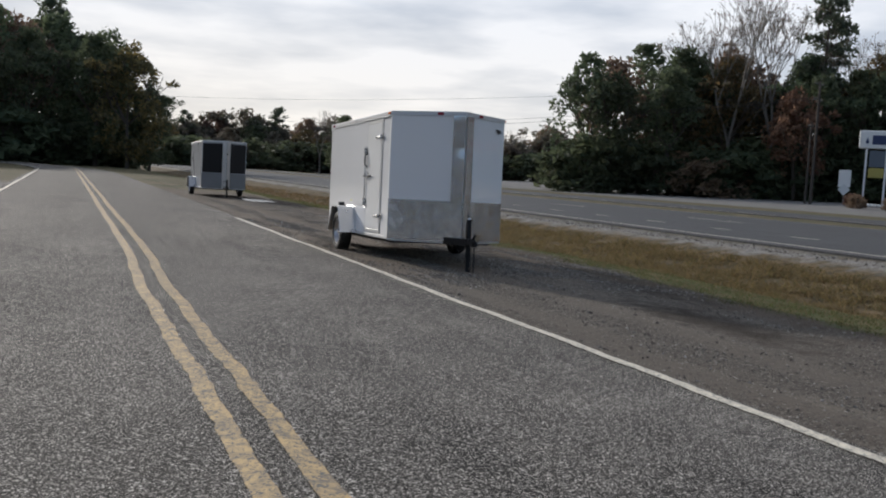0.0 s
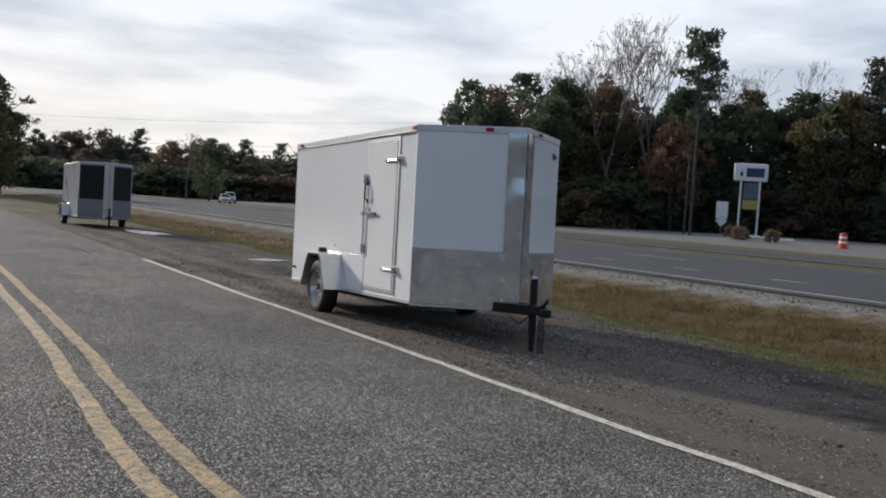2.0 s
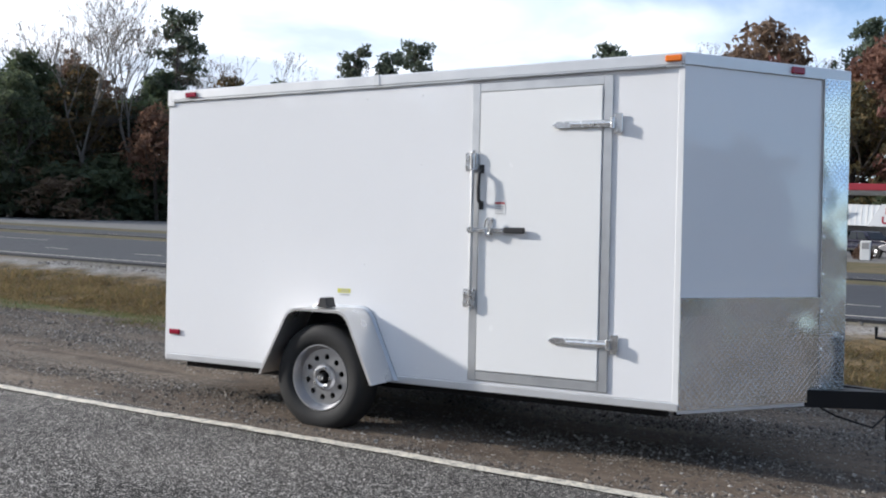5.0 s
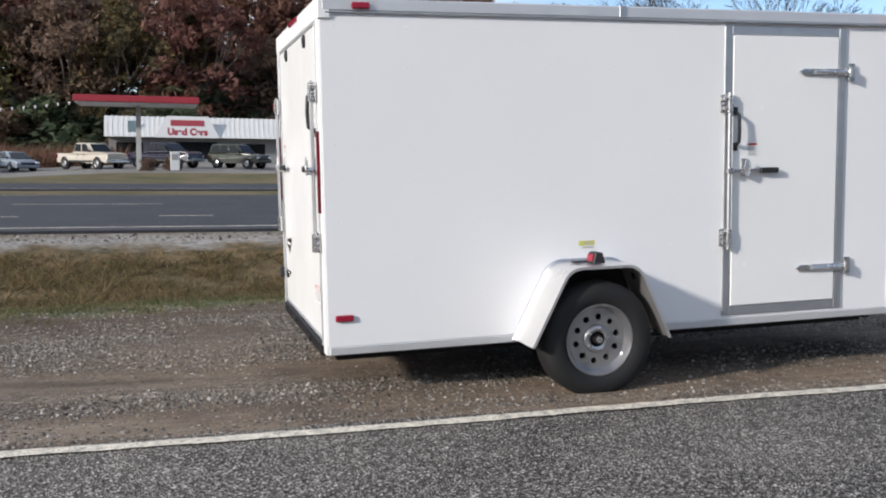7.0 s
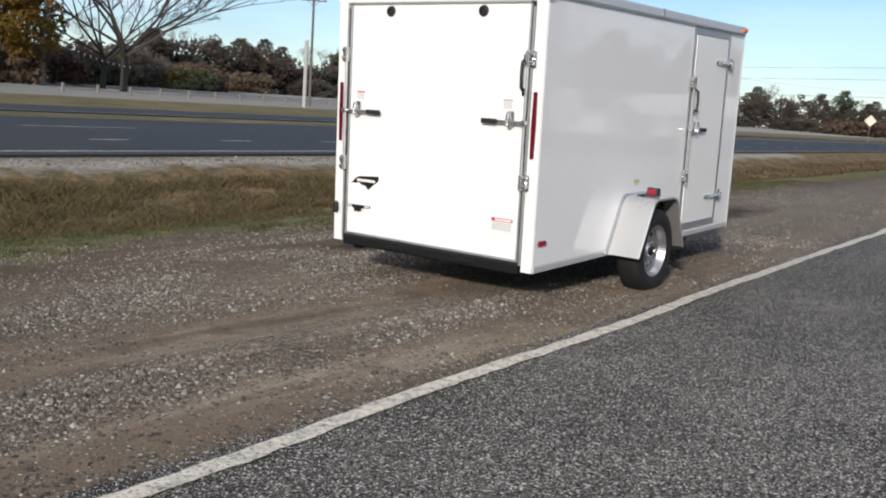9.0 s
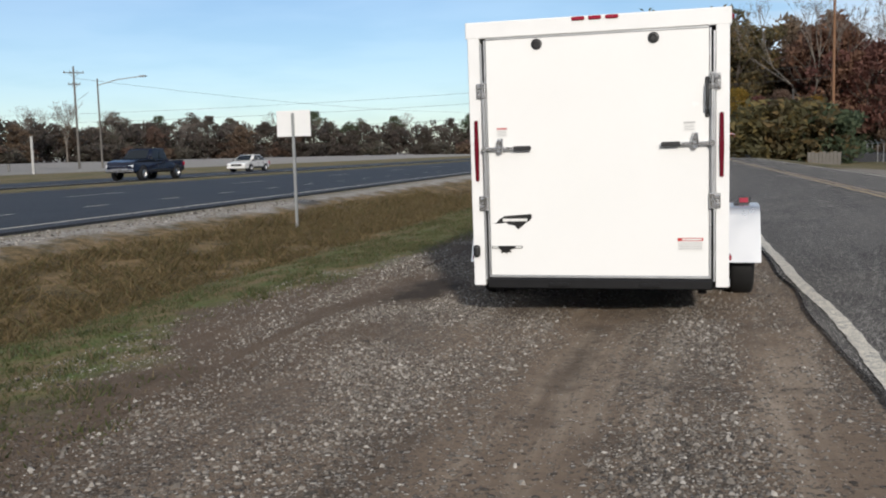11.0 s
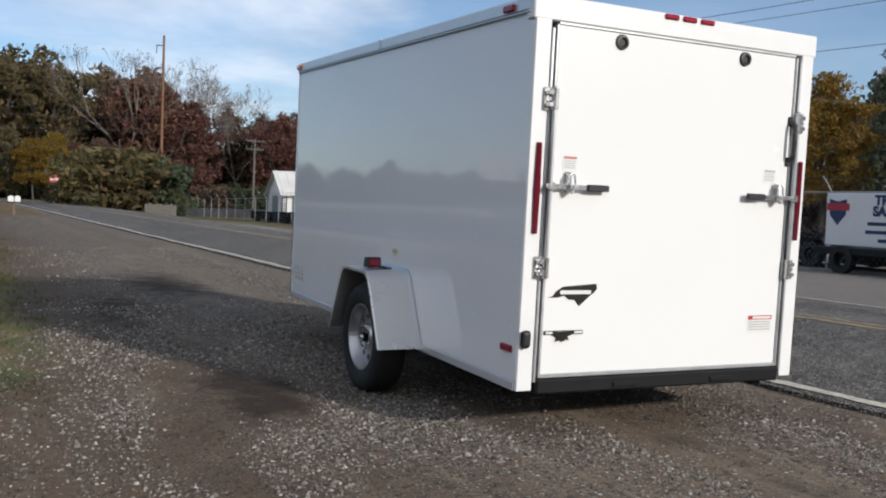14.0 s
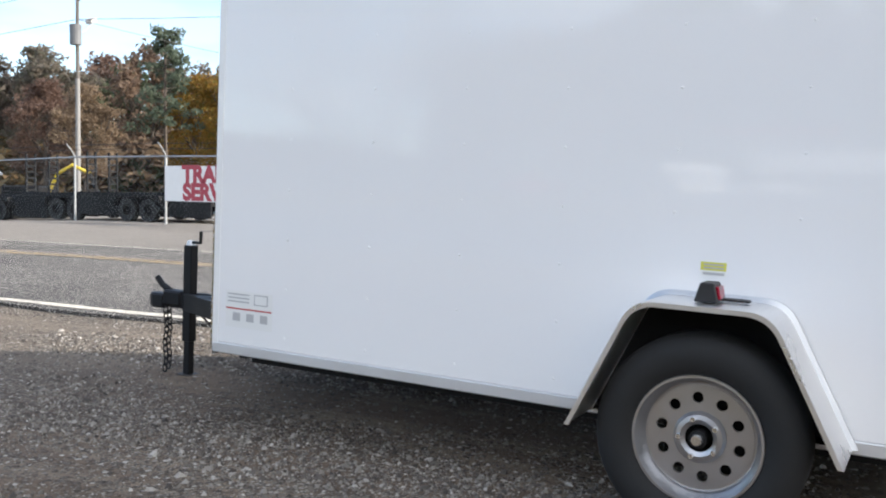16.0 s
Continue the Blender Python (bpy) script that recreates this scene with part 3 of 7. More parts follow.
def trailer_shell(root, side_mat, guard_mat, cap_mat):
    def tp(name, bm, m, label="", smooth=False, parent=None):
        ob = part(name, bm, m, parent or root, label, smooth)
        if not parent:
            ob.matrix_local = SHIFT
        return ob

    for s in (1, -1):
        b = B()
        box(b, min(s * HW, s * (HW - 0.03)), max(s * HW, s * (HW - 0.03)), -0.012, LEN, ZB + 0.045, ZT - 0.065, 0.004)
        tp("side_panel", b, side_mat)
        b = B()                                    # nose panel
        prism(b, [(s * HW, LEN), (0, APEX), (0, APEX - 0.04), (s * (HW - 0.03), LEN)], "z", ZB + 0.03, ZT - 0.065)
        tp("nose_panel", b, side_mat)
        b = B()                                    # tread plate over the lower nose
        k = 0.012
        d = Vector((s * (APEX - LEN), HW, 0)).normalized() * k
        prism(b, [(s * HW + d.x, LEN + d.y), (d.x, APEX + d.y), (d.x * 0.2, APEX + d.y * 0.2), (s * HW + d.x * 0.2, LEN + d.y * 0.2)], "z", ZB + 0.01, 0.93)
        tp("stone_guard", b, guard_mat, "scuffed aluminium tread plate")
        b = B()                                    # polished cap along the nose
        f0 = 0.165
        q = (s * HW * f0, APEX - (APEX - LEN) * f0)
        d2 = d * 1.5
        prism(b, [(q[0] + d2.x, q[1] + d2.y), (d2.x, APEX + d2.y), (d.x, APEX + d.y), (q[0] + d.x, q[1] + d.y)], "z", ZB - 0.01, ZT - 0.06)
        tp("nose_cap", b, cap_mat, "bright tread-plate nose cap")
        # screws down the cap's edge
        e = Vector((q[0] * 0.93 + d2.x, q[1] + 0.07 * f0 * (APEX - LEN) + d2.y, 0))
        for i in range(9):
            z = ZB + 0.10 + i * 0.215
            b = B()
            rod(b, (e.x - d.x * 0.1, e.y - d.y * 0.1, z), (e.x + d.x * 0.35, e.y + d.y * 0.35, z), 0.008, 0.005, 6)
            tp("screw", b, GALV)
        b = B()                                    # corner moulding
        box(b, min(s * (HW - 0.02), s * (HW + 0.0025)), max(s * (HW - 0.02), s * (HW + 0.0025)), LEN - 0.03, LEN + 0.005, ZB, ZT - 0.06, 0.002)
        tp("corner_trim", b, FRAME_WHITE)
        b = B()                                    # top rail
        box(b, min(s * (HW - 0.03), s * (HW + 0.014)), max(s * (HW - 0.03), s * (HW + 0.014)), 0.0, LEN, ZT - 0.068, ZT, 0.008)
        prism(b, [(s * (HW + 0.014), LEN), (0, APEX + 0.018), (0, APEX - 0.06), (s * (HW - 0.03), LEN)], "z", ZT - 0.068, ZT, 0.004)
        tp("roof_rail", b, RAIL_METAL, "dull aluminium roof rail")
        b = B()                                    # bottom rail
        box(b, min(s * (HW - 0.05), s * (HW + 0.006)), max(s * (HW - 0.05), s * (HW + 0.006)), 0.0, LEN, ZB, ZB + 0.045, 0.004)
        prism(b, [(s * (HW + 0.006), LEN), (0, APEX + 0.008), (0, APEX - 0.05), (s * (HW - 0.04), LEN)], "z", ZB - 0.012, ZB + 0.028)
        tp("bottom_rail", b, RAIL_METAL)
    b = B()
    n = 8
    pts = [(-HW + 0.01, ZT - 0.012)] + [(-HW + 2 * HW * i / n, ZT - 0.012 + 0.014 * math.sin(math.pi * i / n)) for i in range(1, n)] + [(HW - 0.01, ZT - 0.012)]
    prism(b, pts, "y", 0.01, LEN)
    prism(b, [(-HW + 0.01, LEN), (HW - 0.01, LEN), (0, APEX)], "z", ZT - 0.03, ZT + 0.003)
    tp("roof", b, GALV, "galvanised sheet roof")
    b = B()
    for s in (-0.74, 0.74):
        box(b, s - 0.03, s + 0.03, 0.06, LEN - 0.1, ZB - 0.06, ZB - 0.002)
    for y in np.arange(0.3, 3.7, 0.42):
        box(b, -0.76, 0.76, y - 0.02, y + 0.02, ZB - 0.05, ZB - 0.004)
    box(b, -0.88, 0.88, 0.03, LEN, ZB - 0.002, ZB + 0.03)
    tp("floor_frame", b, BLACK, "black steel floor frame")
    # rear frame
    b = B()
    for s in (1, -1):
        box(b, min(s * 0.83, s * 0.9165), max(s * 0.83, s * 0.9165), -0.02, 0.05, ZB, ZT - 0.06, 0.003)
    box(b, -0.932, 0.932, -0.022, 0.05, 2.135, ZT + 0.008, 0.006)
    tp("rear_frame", b, FRAME_WHITE)
    b = B()
    box(b, -0.81, 0.81, -0.035, 0.06, ZB - 0.02, 0.375, 0.01)
    box(b, -0.35, -0.2, -0.045, -0.03, ZB, 0.345, 0.004)
    box(b, 0.3, 0.45, -0.045, -0.03, ZB, 0.345, 0.004)
    tp("rear_sill", b, BLACK, "black steel rear sill")
    return tp


def wheel_disc(bm, x, cy, cz, s):
    """A pressed steel rim face with ten round holes, facing s along x."""
    loops = []

    def circle(r, c=(0, 0), n=40):
        vs = [bm.verts.new((x, cy + c[0] + r * math.cos(6.28318 * i / n), cz + c[1] + r * math.sin(6.28318 * i / n))) for i in range(n)]
        es = [bm.edges.new((vs[i], vs[(i + 1) % n])) for i in range(n)]
        loops.extend(es)
        return vs
    circle(0.170)
    circle(0.062, n=24)
    for a in np.arange(10) * 0.628318 + 0.2:
        circle(0.0185, (0.128 * math.cos(a), 0.128 * math.sin(a)), 12)
    bmesh.ops.triangle_fill(bm, edges=loops, use_beauty=True)
    fs = [f for f in bm.faces]
    r = bmesh.ops.extrude_face_region(bm, geom=fs)
    bmesh.ops.translate(bm, verts=[v for v in r["geom"] if isinstance(v, bmesh.types.BMVert)], vec=(-s * 0.012, 0, 0))


def wheel(parent_tp, s, cx=1.055, cy=1.515, cz=0.338):
    b = B()
    R, w = 0.338, 0.10
    lathe(b, [(-w * 0.8, 0.205), (-w, 0.235), (-w * 1.02, 0.285), (-w * 0.86, 0.325), (-w * 0.6, R), (w * 0.6, R), (w * 0.86, 0.325), (w * 1.02, 0.285), (w, 0.235), (w * 0.8, 0.205)], n=44, centre=(s * cx, cy, cz))
    tyre = parent_tp("tyre", b, RUBBER, "black rubber trailer tyre", True)
    b = B()
    lathe(b, [(s * a, r) for a, r in ((-0.09, 0.195), (-0.085, 0.212), (0.075, 0.212), (0.088, 0.208), (0.088, 0.200), (0.07, 0.192), (0.03, 0.178), (0.028, 0.168))], n=44, centre=(s * cx, cy, cz))
    wheel_disc(b, s * (cx + 0.033), cy, cz, s)
    parent_tp("rim", b, RIM, "silver steel rim with round holes")
    b = B()
    lathe(b, [(s * 0.036, 0.085), (s * 0.052, 0.075), (s * 0.055, 0.06), (s * 0.05, 0.045)], n=24, centre=(s * cx, cy, cz))
    parent_tp("hub_ring", b, RIM)
    b = B()
    rod(b, (s * cx, cy, cz), (s * (cx + 0.075), cy, cz), 0.031, 0.029, 18)
    hub = parent_tp("hub_cap", b, BLACK)
    b = B()
    rod(b, (s * (cx + 0.075), cy, cz), (s * (cx + 0.092), cy, cz), 0.021, 0.016, 16)
    part("grease_cap", b, ZINC, hub)
    for a in np.arange(5) * 1.2566:
        b = B()
        p = Vector((s * (cx + 0.04), cy + 0.063 * math.cos(a), cz + 0.063 * math.sin(a)))
        rod(b, p, p + Vector((s * 0.03, 0, 0)), 0.009, n=6)
        parent_tp("wheel_nut", b, ZINC)
    b = B()
    box(b, s * (cx - 0.12) - 0.006, s * (cx - 0.12) + 0.006, cy - 0.15, cy + 0.15, cz - 0.15, cz + 0.15, 0.003)
    parent_tp("brake_plate", b, BLACK)
    return tyre


WELL_BLACK = plain("dull_black_lining", (0.016, 0.016, 0.017), 0.8, var=0.3, scale=6, spec=0.2)
FENDER_METAL = plain("smooth_aluminium", (0.76, 0.75, 0.735), 0.30, 0.82, var=0.08, scale=4)


def fender(tp, s):
    """Folded sheet fender: an arch strip with a turned-down outer lip."""
    def profile(off):
        """The arch's line with rounded bends, set in by off."""
        line_ = [Vector((1.075, 0.335)), Vector((1.305, 0.772)), Vector((1.735, 0.772)), Vector((1.94, 0.335))]
        pts = [line_[0]]
        for p, c, q in zip(line_, line_[1:], line_[2:]):
            u0, u1 = (p - c).normalized() * 0.075, (q - c).normalized() * 0.075
            pts += [c + u0 * (1 - w) ** 2 + u1 * w ** 2 for w in np.linspace(0, 1, 8)]
        pts.append(line_[-1])
        return [(1.5075 + (p.x - 1.5075) * (0.4325 - off * 1.1) / 0.4325, 0.335 + (p.y - 0.335) * (0.437 - off) / 0.437) for p in pts]

    b = B()
    arch, inn, low = profile(0.0), profile(0.017), profile(0.005)
    # section rings: body edge, outer edge, lip's end and back, underside
    rings = []
    for a, i_, l_ in zip(arch, inn, low):
        rings.append([b.verts.new((s * px, q[0], q[1])) for px, q in ((HW, a), (1.195, a), (1.203, (a[0] * 0.9 + i_[0] * 0.1, a[1] * 0.9 + i_[1] * 0.1)), (1.203, i_), (1.187, i_), (1.187, l_), (HW, l_))])
    for p, q in zip(rings, rings[1:]):
        for i in range(7):
            b.faces.new((p[i], p[(i + 1) % 7], q[(i + 1) % 7], q[i]))
    for rg in (rings[0], rings[-1]):
        b.faces.new(rg)
    ob = tp("fender", b, FENDER_METAL, "smooth bright aluminium fender")
    b = B()                                        # mounting flange against the wall
    rings = []
    for a, o_ in zip(profile(0.001), profile(-0.016)):
        rings.append([b.verts.new((s * px, q[0], q[1])) for px, q in ((HW + 0.001, a), (HW + 0.001, o_), (HW + 0.012, o_), (HW + 0.024, a))])
    for p, q in zip(rings, rings[1:]):
        for i in range(4):
            b.faces.new((p[i], p[(i + 1) % 4], q[(i + 1) % 4], q[i]))
    for rg in (rings[0], rings[-1]):
        b.faces.new(rg)
    tp("fender_flange", b, GALV, "dull metal mounting flange")
    b = B()
    prism(b, profile(0.008), "x", s * (HW - 0.004), s * (HW + 0.006))
    tp("wheel_well", b, WELL_BLACK, "black lining behind the wheel")
    b = B()
    z0 = 0.777
    prism(b, [(1.478, z0), (1.555, z0), (1.538, z0 + 0.062), (1.494, z0 + 0.062)], "x", s * 1.035, s * 1.13, 0.004)
    box(b, min(s * 1.0, s * 1.04), max(s * 1.0, s * 1.04), 1.40, 1.53, z0, z0 + 0.008)
    lamp = tp("fender_lamp", b, PLASTIC, "black plastic fender lamp")
    b = B()
    prism(b, [(1.472, z0 + 0.012), (1.483, z0 + 0.012), (1.492, z0 + 0.052), (1.481, z0 + 0.052)], "x", s * 1.048, s * 1.117, 0.002)
    o = part("lens", b, RED_LENS, lamp)
    return ob


trailer = thing("enclosed_trailer", TRAILER_POSE, "white V-nose enclosed cargo trailer standing on a gravel shoulder", "trailer")
tp = trailer_shell(trailer, WHITE, TREAD, TREAD)
for s in (1, -1):
    wheel(tp, s)
    fender(tp, s)
b = B()
box(b, -1.0, 1.0, 1.47, 1.56, 0.29, 0.38, 0.008)
tp("axle", b, BLACK)

# joint plates on the roof rails
for s, y in ((1, 1.76), (-1, 1.92)):
    b = B()
    box(b, min(s * (HW + 0.013), s * (HW + 0.018)), max(s * (HW + 0.013), s * (HW + 0.018)), y - 0.022, y + 0.022, ZT - 0.066, ZT + 0.002, 0.002)
    tp("rail_joint", b, GALV)
    b = B()
    box(b, min(s * (HW + 0.002), s * (HW + 0.017)), max(s * (HW + 0.002), s * (HW + 0.017)), 0.02, LEN - 0.01, ZT - 0.078, ZT - 0.0695, 0.002)
    tp("rail_lip", b, GALV)

# side door on the road side
b = B()
Y0, Y1, Z0, Z1, fw = 2.44, 3.31, 0.385, 2.15, 0.052
x0, x1 = HW + 0.002, HW + 0.012
box(b, x0, x1, Y0, Y0 + fw, Z0, Z1, 0.003)
box(b, x0, x1, Y1 - fw, Y1, Z0, Z1, 0.003)
box(b, x0, x1 - 0.001, Y0 + fw, Y1 - fw, Z0, Z0 + fw, 0.003)
box(b, x0, x1 - 0.001, Y0 + fw, Y1 - fw, Z1 - fw, Z1, 0.003)
tp("door_frame", b, GALV, "galvanised door frame")
b = B()
box(b, HW - 0.02, HW + 0.016, Y0 + fw + 0.006, Y1 - fw - 0.006, Z0 + fw + 0.006, Z1 - fw - 0.006, 0.004)
side_door = tp("side_door", b, WHITE_DOOR, "closed white side door")
b = B()
box(b, HW + 0.002, HW + 0.03, 2.40, 3.60, Z1 + 0.018, Z1 + 0.026, 0.002)
tp("drip_rail", b, GALV)
for z in (1.878, 0.655):
    b = B()
    prism(b, [(2.955, z), (2.99, z - 0.020), (3.315, z - 0.020), (3.315, z + 0.020), (2.99, z + 0.020)], "x", HW + 0.017, HW + 0.031, 0.003)
    rod(b, (HW + 0.035, 3.07, z), (HW + 0.035, 3.31, z), 0.012, n=10)
    box(b, HW + 0.012, HW + 0.022, 3.322, 3.37, z - 0.055, z + 0.055, 0.003)
    rod(b, (HW + 0.045, 3.32, z - 0.03), (HW + 0.045, 3.32, z + 0.03), 0.014, n=12)
    part("hinge", b, ZINC, side_door, "bright zinc strap hinge")


def cam_lock(parent, place, zs, bar_z, grip_dir, tagside):
    """Upright cam bar with keepers and a swinging handle; place(a, out, z): a along the face, out from it."""
    def pbox(bm, a0, a1, o0, o1, z0, z1, bev=0.003):
        p, q = place(a0, o0, z0), place(a1, o1, z1)
        box(bm, min(p[0], q[0]), max(p[0], q[0]), min(p[1], q[1]), max(p[1], q[1]), z0, z1, bev)
    b = B()
    rod(b, place(0, 0.026, bar_z[0]), place(0, 0.026, bar_z[1]), 0.011, n=10)
    bar = part("cam_bar", b, GALV, parent, "galvanised cam bar")
    for z in zs:
        b = B()
        pbox(b, -0.055, 0.022, 0.004, 0.012, z - 0.055, z + 0.055)
        pbox(b, -0.046, -0.012, 0.012, 0.036, z - 0.04, z - 0.018)
        pbox(b, -0.046, -0.012, 0.012, 0.036, z + 0.018, z + 0.04)
        rod(b, place(0, 0.026, z - 0.05), place(0, 0.026, z + 0.05), 0.018, n=10)
        rod(b, place(-0.03, 0.012, z), place(-0.03, 0.03, z), 0.009, n=8)
        part("keeper", b, ZINC, parent, "zinc cam keeper plate")
    zh = 1.278 if tagside else 1.335
    b = B()
    pbox(b, 0.0, 0.21, 0.022, 0.036, zh - 0.012, zh + 0.012)
    rod(b, place(0.0, 0.02, zh), place(0.0, 0.05, zh), 0.02, n=10)
    pbox(b, 0.095, 0.135, 0.004, 0.012, zh - 0.03, zh + 0.075)
    pbox(b, 0.10, 0.13, 0.012, 0.05, zh - 0.03, zh - 0.018)
    # hasp ring
    ring = [place(0.115 + 0.018 * math.cos(k * 0.7854), 0.045, zh + 0.02 + 0.05 * math.sin(k * 0.7854)) for k in range(9)]
    tube(b, ring, 0.006, 6)
    h = part("handle", b, ZINC, parent, "zinc door handle")
    b = B()
    pbox(b, 0.215, 0.345, 0.018, 0.042, zh - 0.017, zh + 0.017, 0.006)
    part("grip", b, PLASTIC, h, "black plastic grip")


cam_lock(side_door, lambda a, o, z: (HW + 0.012 + o, 2.462 + a, z), (1.683, 0.872), (0.80, 1.75), 1, True)


def grab(parent, place, z0, z1):
    b = B()
    pts = [place(0, 0.0, z0), place(0, 0.045, z0 + 0.03), place(0, 0.05, (z0 + z1) / 2), place(0, 0.045, z1 - 0.03), place(0, 0.0, z1)]
    tube(b, pts, 0.011, 8)
    for z in (z0, z1):
        p, q = place(-0.014, 0.0, z), place(0.014, 0.012, z)
        box(b, min(p[0], q[0]), max(p[0], q[0]), min(p[1], q[1]), max(p[1], q[1]), z - 0.025, z + 0.025, 0.003)
    part("grab_handle", b, PLASTIC, parent, "black plastic grab handle")


grab(side_door, lambda a, o, z: (HW + 0.012 + o, 2.515 + a, z), 1.425, 1.64)


def sticker(parent, name, corners, m, label=""):
    b = B()
    b.faces.new([b.verts.new(c) for c in corners])
    return part(name, b, m, parent, label)


def sheet(parent, name, place, a0, a1, z0, z1, m, o=0.0, label=""):
    return sticker(parent, name, [place(a0, o, z0), place(a1, o, z0), place(a1, o, z1), place(a0, o, z1)], m, label)


side = lambda a, o, z: (HW + 0.0175 + o, a, z)
lab = sheet(side_door, "warning_label", side, 2.60, 2.672, 1.37, 1.447, STICKER_WHITE)
sheet(lab, "print_bar", side, 2.605, 2.667, 1.432, 1.444, STICKER_RED, 0.001)
for i in range(4):
    sheet(lab, "print_bar", side, 2.607, 2.66, 1.415 - i * 0.013, 1.421 - i * 0.013, STICKER_GREY, 0.001)

# rear ramp door
b = B()
box(b, -0.785, 0.785, -0.016, 0.03, 0.395, 2.12, 0.005)
ramp = tp("ramp_door", b, WHITE_DOOR, "closed plain white rear ramp door")
b = B()
box(b, -0.79, 0.79, -0.022, 0.02, 0.378, 0.396, 0.003)
for s in (1, -1):
    box(b, min(s * 0.786, s * 0.80), max(s * 0.786, s * 0.80), -0.024, 0.02, 0.38, 2.12, 0.003)
    box(b, min(s * 0.812, s * 0.828), max(s * 0.812, s * 0.828), -0.028, 0.01, 0.36, 2.10, 0.003)
box(b, -0.785, 0.785, -0.020, 0.01, 2.121, 2.133, 0.002)
part("door_edging", b, GALV, ramp, "galvanised door edging")
for s in (1, -1):
    cam_lock(ramp, (lambda s: lambda a, o, z: (s * (0.806 - a), -0.022 - o, z))(s), (1.757, 0.934), (0.88, 1.82), 1, False)
    b = B()
    lathe(b, [(0.0, 0.040), (0.012, 0.036), (0.014, 0.022), (0.004, 0.018), (0.004, 0.001)], n=24)
    bmesh.ops.rotate(b, verts=b.verts, cent=(0, 0, 0), matrix=Matrix.Rotation(-math.pi / 2, 3, "Z"))
    bmesh.ops.translate(b, verts=b.verts, vec=(s * 0.41, -0.016, 2.074))
    part("spring_vent", b, PLASTIC, ramp, "round black plastic vent")
grab(ramp, lambda a, o, z: (0.772 + a, -0.016 - o, z), 1.54, 1.765)
rear = lambda a, o, z: (a, -0.0175 - o, z)
outline = [(-0.765, 0.783), (-0.735, 0.790), (-0.715, 0.815), (-0.675, 0.838), (-0.62, 0.842), (-0.475, 0.852), (-0.470, 0.825), (-0.490, 0.802), (-0.515, 0.788), (-0.545, 0.762), (-0.575, 0.738), (-0.605, 0.770), (-0.64, 0.772), (-0.668, 0.792), (-0.70, 0.783)]
dec = sticker(ramp, "decal", [rear(a, 0, z) for a, z in outline], STICKER_BLACK, "black map-shaped decal")
sheet(dec, "print_bar", rear, -0.69, -0.505, 0.799, 0.819, STICKER_WHITE, 0.001)
lab = sheet(ramp, "warning_label", rear, 0.567, 0.746, 0.575, 0.672, STICKER_WHITE)
sheet(lab, "print_bar", rear, 0.569, 0.744, 0.648, 0.671, STICKER_RED, 0.001)
sheet(lab, "print_bar", rear, 0.60, 0.735, 0.653, 0.666, STICKER_WHITE, 0.002)
for i in range(4):
    sheet(lab, "print_bar", rear, 0.575, 0.735, 0.632 - i * 0.014, 0.638 - i * 0.014, STICKER_GREY, 0.001)
for a0, col in ((-0.722, STICKER_PINK), (0.607, STICKER_GREY)):
    lab = sheet(ramp, "warning_label", rear, a0, a0 + 0.088, 1.415, 1.49, STICKER_WHITE)
    sheet(lab, "print_bar", rear, a0 + 0.006, a0 + 0.082, 1.474, 1.486, col, 0.001)
    for i in range(4):
        sheet(lab, "print_bar", rear, a0 + 0.01, a0 + 0.076, 1.461 - i * 0.011, 1.465 - i * 0.011, STICKER_GREY, 0.001)
b = B()                                             # number plate bracket
box(b, -0.775, -0.545, -0.026, -0.018, 0.598, 0.617, 0.002)
prism(b, [(-0.725, 0.600), (-0.705, 0.612), (-0.625, 0.612), (-0.602, 0.600), (-0.64, 0.588), (-0.628, 0.568), (-0.652, 0.574), (-0.662, 0.560), (-0.682, 0.572), (-0.706, 0.562), (-0.700, 0.584)], "y", -0.031, -0.018, 0.002)
bracket = part("plate_bracket", b, STICKER_BLACK, ramp, "empty black plate bracket")
for a0, a1 in ((-0.770, -0.728), (-0.690, -0.668), (-0.598, -0.550)):
    b = B()
    box(b, a0, a1, -0.0285, -0.025, 0.602, 0.613, 0.001)
    part("bracket_insert", b, STICKER_WHITE, bracket)
b = B()
box(b, -0.915, -0.862, -0.055, -0.02, 0.535, 0.625, 0.02, 3)
tp("plate_lamp", b, PLASTIC, "black plastic lamp")
for s in (1, -1):
    b = B()
    prism(b, [(-0.013, 1.10), (0.013, 1.10), (0.017, 1.32), (0.013, 1.545), (-0.013, 1.545), (-0.017, 1.32)], "y", -0.036, -0.019, 0.004)
    bmesh.ops.translate(b, verts=b.verts, vec=(s * 0.868, 0, 0))
    tp("tail_lamp", b, DARK_RED_LENS, "long dark red tail lamp")
for a in (-0.11, 0.008, 0.127):
    b = B()
    box(b, a - 0.046, a + 0.046, -0.034, -0.021, 2.222, 2.249, 0.006)
    tp("marker_lamp", b, RED_LENS, "small red marker lamp")
